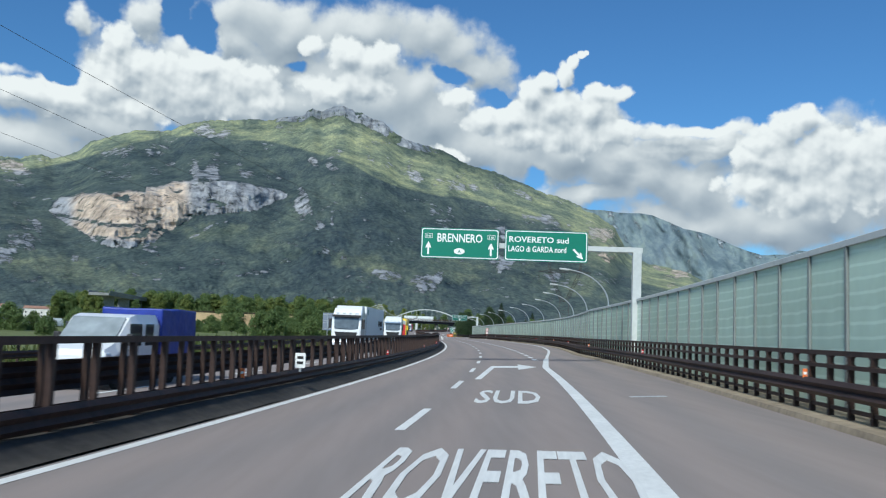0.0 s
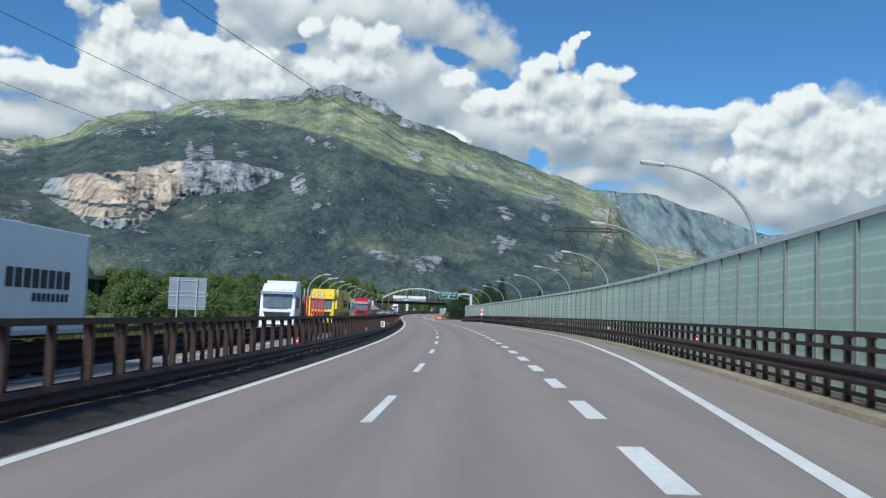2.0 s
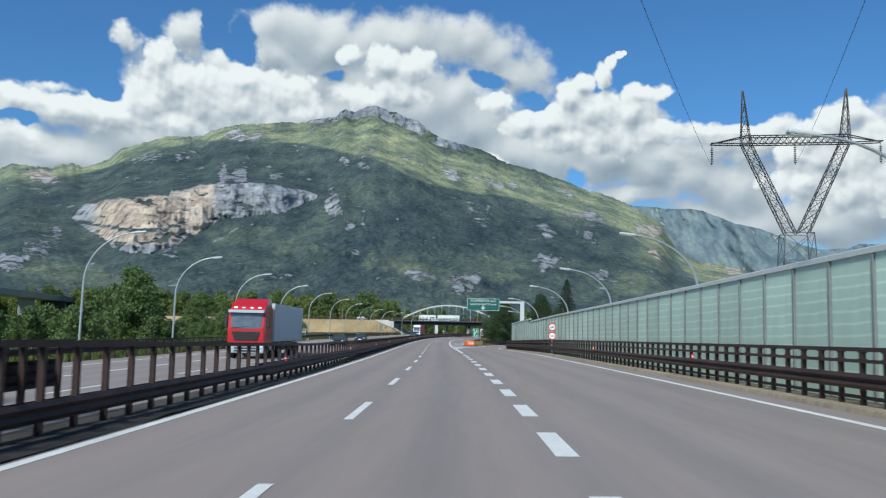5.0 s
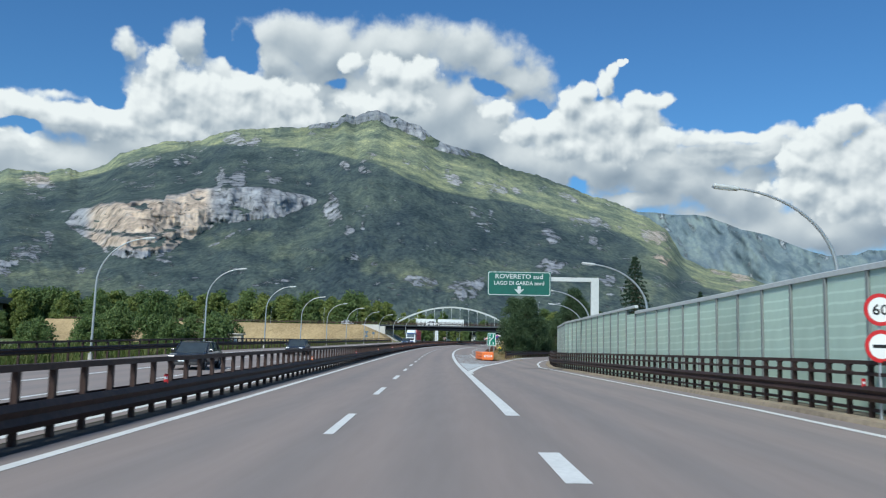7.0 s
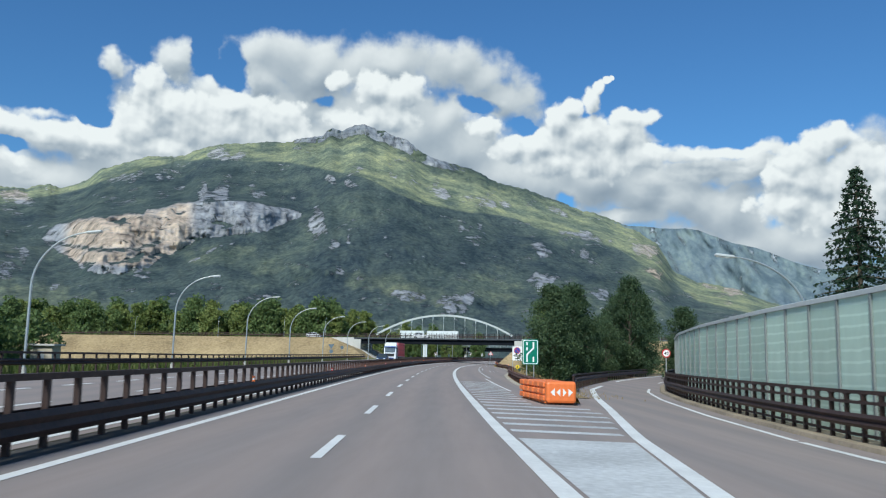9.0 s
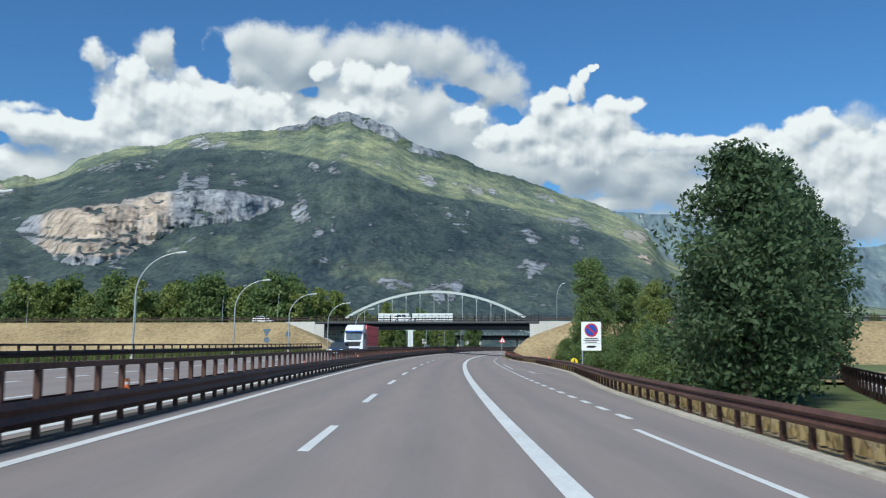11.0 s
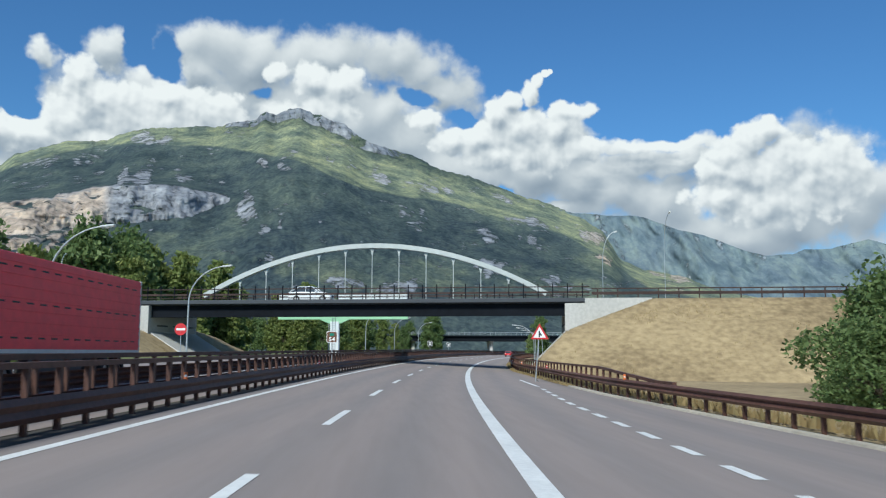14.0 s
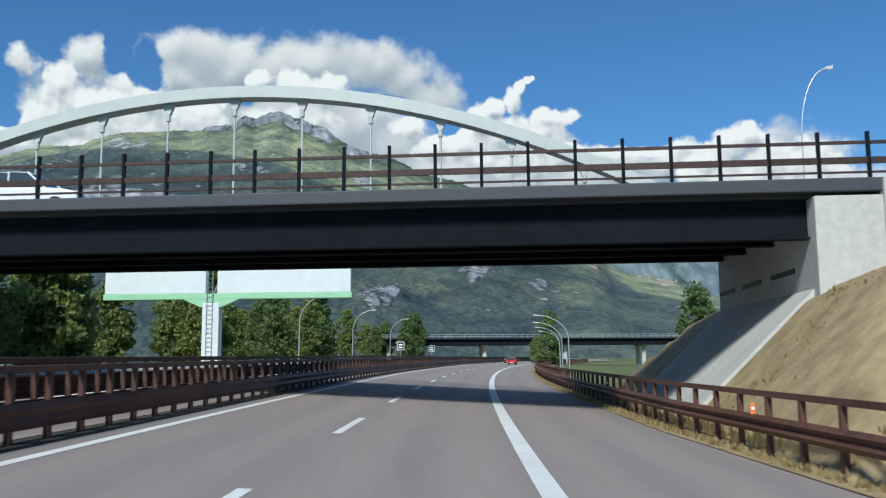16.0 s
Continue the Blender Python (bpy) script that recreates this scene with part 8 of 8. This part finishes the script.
def traffic():
    put(van("white pick-up van with a blue tarpaulin load"), 23.4, -10.6)
    a = lorry("white articulated lorry with a plain white box trailer", car_paint("lorry_white", (0.80, 0.82, 0.82)), mat("white_trailer", (0.74, 0.79, 0.81), 0.45, vary=0.04, scale=0.4))
    put(a, 70.5, OPP)
    side_marks(a, [(11.6 + i * 0.42, 11.9 + i * 0.42, 2.35, 2.85, CHASSIS) for i in range(8)] + [(12.9 + i * 0.25, 13.05 + i * 0.25, 2.0, 2.22, CHASSIS) for i in range(8)] + [(3.6, 3.95, 3.3, 3.75, SIGN_GREEN)])
    b = lorry("white timber lorry with an empty bed and red stakes", car_paint("lorry_pale", (0.76, 0.78, 0.79)), mat("bed_steel", (0.16, 0.13, 0.12), 0.6, vary=0.2), box_z=(1.12, 1.30), length=12.5, lower=car_paint("bumper_blue", (0.22, 0.30, 0.42)))
    put(b, 121, OPP)
    stake_red = mat("stake_red", (0.55, 0.03, 0.03), 0.5, vary=0.15)
    for k in range(7):
        for sx in (-1, 1):
            bm = bmesh.new()
            y = 4.2 + k * 1.75
            box(bm, sx * 1.17 - 0.06, sx * 1.17 + 0.06, y - 0.06, y + 0.06, 1.3, 2.95, bevel=0.012)
            st = part("stake", bm, stake_red, b)
            bm = bmesh.new()
            box(bm, sx * 1.17 - 0.045, sx * 1.17 + 0.045, y - 0.045, y + 0.045, 2.95, 3.55, bevel=0.01)
            part("stake_tip", bm, STEEL, st, "grey steel stake tip")
    bm = bmesh.new()
    box(bm, -1.25, 1.25, 2.75, 2.9, 1.1, 3.7, bevel=0.02)
    part("headboard", bm, SIGN_GREEN, b, "green headboard behind the cab")
    yel = car_paint("lorry_yellow", (0.86, 0.60, 0.03))
    y = lorry("bright yellow articulated lorry with a yellow curtain trailer", yel, mat("yellow_curtain", (0.80, 0.55, 0.06), 0.55, vary=0.08, scale=0.6, bump=0.15, bump_scale=2), kind="yellow", lower=yel)
    put(y, 144.5, OPP)
    side_marks(y, [(8.2, 12.6, 2.82, 3.0, CHASSIS)] + [(9.0 + i * 0.48, 9.32 + i * 0.48, 2.3, 2.7, CHASSIS) for i in range(8)])
    bm = bmesh.new()
    n = 32
    for r0, r1 in ((0.78, 0.64), (0.48, 0.36)):
        ra = [bm.verts.new((1.297, 7.8 + r0 * math.cos(2 * math.pi * i / n), 2.75 + 1.25 * r0 * math.sin(2 * math.pi * i / n))) for i in range(n)]
        rb = [bm.verts.new((1.297, 7.8 + r1 * math.cos(2 * math.pi * i / n), 2.75 + 1.25 * r1 * math.sin(2 * math.pi * i / n))) for i in range(n)]
        for i in range(n):
            bm.faces.new((ra[i], ra[(i + 1) % n], rb[(i + 1) % n], rb[i]))
    part("print_ring", bm, RED, y)
    bm = bmesh.new()
    for z in (1.5, 1.68):
        box(bm, 1.285, 1.295, 3.1, 15.8, z, z + 0.03)
    for i in range(40):
        box(bm, 1.285, 1.295, 3.2 + i * 0.32, 3.23 + i * 0.32, 1.2, 1.7)
    part("curtain_strap", bm, CHASSIS, y)
    t = lorry("white tank lorry with a long pale cylindrical tank", car_paint("lorry_grey", (0.66, 0.68, 0.69)), mat("pale_tank", (0.66, 0.72, 0.76), 0.22, metal=0.3, vary=0.05, scale=0.5), kind="tank", length=10.5)
    put(t, 159.5, OPP)
    red = car_paint("lorry_red", (0.48, 0.012, 0.02))
    r = lorry("dark red lorry with a grey box trailer", red, mat("grey_trailer", (0.50, 0.55, 0.58), 0.45, vary=0.05, scale=0.4), length=12.0, box_z=(1.15, 3.75), lower=car_paint("bumper_grey", (0.45, 0.49, 0.54)))
    put(r, 210, OPP)
    c = lorry("white and blue lorry with a red ribbed livestock trailer", car_paint("cab_white", (0.76, 0.78, 0.79)), mat("red_slats", (0.82, 0.055, 0.075), 0.5, vary=0.12, scale=0.8), kind="ribbed", length=12.5, lower=car_paint("cab_blue", (0.03, 0.08, 0.30)))
    put(c, 447.5, -10.9)
    put(car("black saloon car on the opposite carriageway", car_paint("car_black", (0.012, 0.013, 0.018)), 4.6, 1.82, 1.45), 261, -10.8)
    put(car("dark saloon car on the opposite carriageway", car_paint("car_dark", (0.02, 0.024, 0.04)), 4.5, 1.8, 1.46), 297, -11.3)
    put(car("dark blue off-road car on the opposite carriageway", car_paint("car_blue", (0.015, 0.03, 0.075)), 4.6, 1.88, 1.7, True), 437, -11.0)
    put(car("small red hatchback driving ahead on the motorway", car_paint("car_red", (0.60, 0.012, 0.015)), 4.1, 1.75, 1.5, True), 668, 1.9, 180)
    put(car("black saloon car driving far ahead on the motorway", car_paint("car_black_two", (0.014, 0.014, 0.016)), 4.5, 1.8, 1.45), 700, -1.9, 180)
    q = car("white off-road car crossing the bridge", car_paint("car_white", (0.78, 0.79, 0.80)), 4.7, 1.9, 1.75, True)
    q.matrix_basis = BR @ Matrix.Translation((-5.2, 3.6, 7.02)) @ Matrix.Rotation(radians(90), 4, "Z")
    q = car("white car on the embankment road", car_paint("car_white_two", (0.76, 0.77, 0.78)), 4.5, 1.8, 1.5, True)
    q.matrix_basis = BR @ Matrix.Translation((-37, 3.6, 7.02)) @ Matrix.Rotation(radians(90), 4, "Z")


traffic()


# ---- small buildings of the valley ----
def hut():
    root = tagged(new("hut"), "small beige hut with a flat overhanging roof", "hut")
    p = P(345, -29)
    root.matrix_basis = Matrix.Translation((p.x, p.y, p.z - 0.5)) @ Matrix.Diagonal((0.62, 0.62, 0.8, 1))
    bm = bmesh.new()
    box(bm, -1.4, 1.4, -1.2, 1.2, 0, 2.5, bevel=0.03)
    part("wall", bm, mat("beige_plaster", (0.45, 0.40, 0.31), 0.9, vary=0.12, scale=1.5), root)
    bm = bmesh.new()
    box(bm, -1.8, 1.8, -1.6, 1.6, 2.5, 2.68, bevel=0.03)
    part("roof", bm, CONCRETE, root)
    bm = bmesh.new()
    box(bm, -0.4, 0.4, -1.24, -1.2, 0.05, 2.0)
    part("door", bm, GREY_PAINT, root)


hut()


def grit_bin():
    root = tagged(new("grit_bin"), "dark green grit bin with a yellow round sign", "bin")
    root.matrix_basis = at(412, BARRIER_M(412) + 0.9, -0.25)
    bm = bmesh.new()
    prism(bm, [(-0.45, 0), (0.45, 0), (0.5, 0.75), (-0.5, 0.75)], -0.35, 0.35)
    bmesh.ops.bevel(bm, geom=bm.edges[:], offset=0.03, segments=2, affect="EDGES")
    bmesh.ops.recalc_face_normals(bm, faces=bm.faces)
    part("body", bm, mat("green_plastic", (0.02, 0.06, 0.045), 0.5, vary=0.15), root)
    bm = bmesh.new()
    prism(bm, [(0.30 * math.cos(a), 1.0 + 0.30 * math.sin(a)) for a in [i * math.pi / 8 for i in range(16)]], -0.40, -0.37)
    bmesh.ops.recalc_face_normals(bm, faces=bm.faces)
    plate = part("sign", bm, mat("yellow_sheet", (0.85, 0.62, 0.02), 0.5, vary=0.06), root, "round yellow plate")
    bm = bmesh.new()
    for x0, x1, z0, z1 in ((-0.05, 0.08, 0.85, 1.12), (0.02, 0.10, 1.12, 1.2), (-0.12, -0.02, 0.8, 0.9)):
        box(bm, x0, x1, -0.408, -0.401, z0, z1)
    part("mark", bm, BLACK, plate)


grit_bin()


def crop_tunnel(s0, d0, s1, d1):
    """A long low tunnel of pale plastic over hoops."""
    root = tagged(new("crop_tunnel"), "low crop tunnel of pale plastic on the meadow", "crop tunnel", "crop tunnels of the meadow")
    a, b = P(s0, d0), P(s1, d1)
    d = b - a
    root.matrix_basis = Matrix.Translation((a.x, a.y, -1.2)) @ Matrix.Rotation(math.atan2(d.y, d.x), 4, "Z")
    n, k = 10, 24
    bm = bmesh.new()
    rows = [[bm.verts.new((d.length * i / k, 1.6 * math.cos(math.pi * j / n), (1.75 + 0.08 * (i % 2)) * math.sin(math.pi * j / n) + 0.4)) for j in range(n + 1)] for i in range(k + 1)]
    for r, q in zip(rows, rows[1:]):
        for j in range(n):
            bm.faces.new((r[j], r[j + 1], q[j + 1], q[j]))
    bmesh.ops.recalc_face_normals(bm, faces=bm.faces)
    part("cover", bm, CROP_PLASTIC, root, smooth=True)


CROP_PLASTIC = mat("pale_plastic_film", (0.50, 0.53, 0.52), 0.45, vary=0.15, scale=0.8)
for k in range(3):
    crop_tunnel(205, -98 - 5 * k, 268, -70 - 5 * k)


def houses():
    rnd = random.Random(3)
    wall_mat = mat("pale_plaster", (0.62, 0.60, 0.56), 0.9, vary=0.08, scale=0.4)
    roof_mat = mat("tile_roof", (0.30, 0.17, 0.12), 0.85, vary=0.2, scale=0.6)
    for x, y, w, d, h, turn in ((-330, 760, 34, 12, 8, 12), (-395, 800, 22, 14, 9, -8), (-280, 840, 18, 12, 7, 20), (-450, 780, 26, 12, 10, 5), (-240, 900, 30, 10, 6, -15), (-520, 860, 20, 14, 8, 8), (300, 900, 22, 12, 8, 5)):
        root = tagged(new("house"), "pale plastered valley building with rows of windows", "house", "buildings of the valley")
        root.matrix_basis = Matrix.Translation((x, y, -1.2)) @ Matrix.Rotation(radians(turn), 4, "Z")
        bm = bmesh.new()
        box(bm, -w / 2, w / 2, -d / 2, d / 2, 0, h)
        wl = part("wall", bm, wall_mat, root)
        bm = bmesh.new()
        prism(bm, [(-d / 2 - 0.5, h), (d / 2 + 0.5, h), (0, h + d * 0.2)], -w / 2 - 0.5, w / 2 + 0.5, Matrix.Rotation(radians(90), 4, "Z"))
        bmesh.ops.recalc_face_normals(bm, faces=bm.faces)
        part("roof", bm, roof_mat, root)
        for fl in range(int(h // 3)):
            k = int(w // 4)
            for i in range(k):
                bm = bmesh.new()
                x0 = -w / 2 + (i + 0.5) * w / k
                box(bm, x0 - 0.6, x0 + 0.6, -d / 2 - 0.06, -d / 2 - 0.01, 1.0 + fl * 3, 2.4 + fl * 3)
                part("window", bm, GLASS, root)


houses()
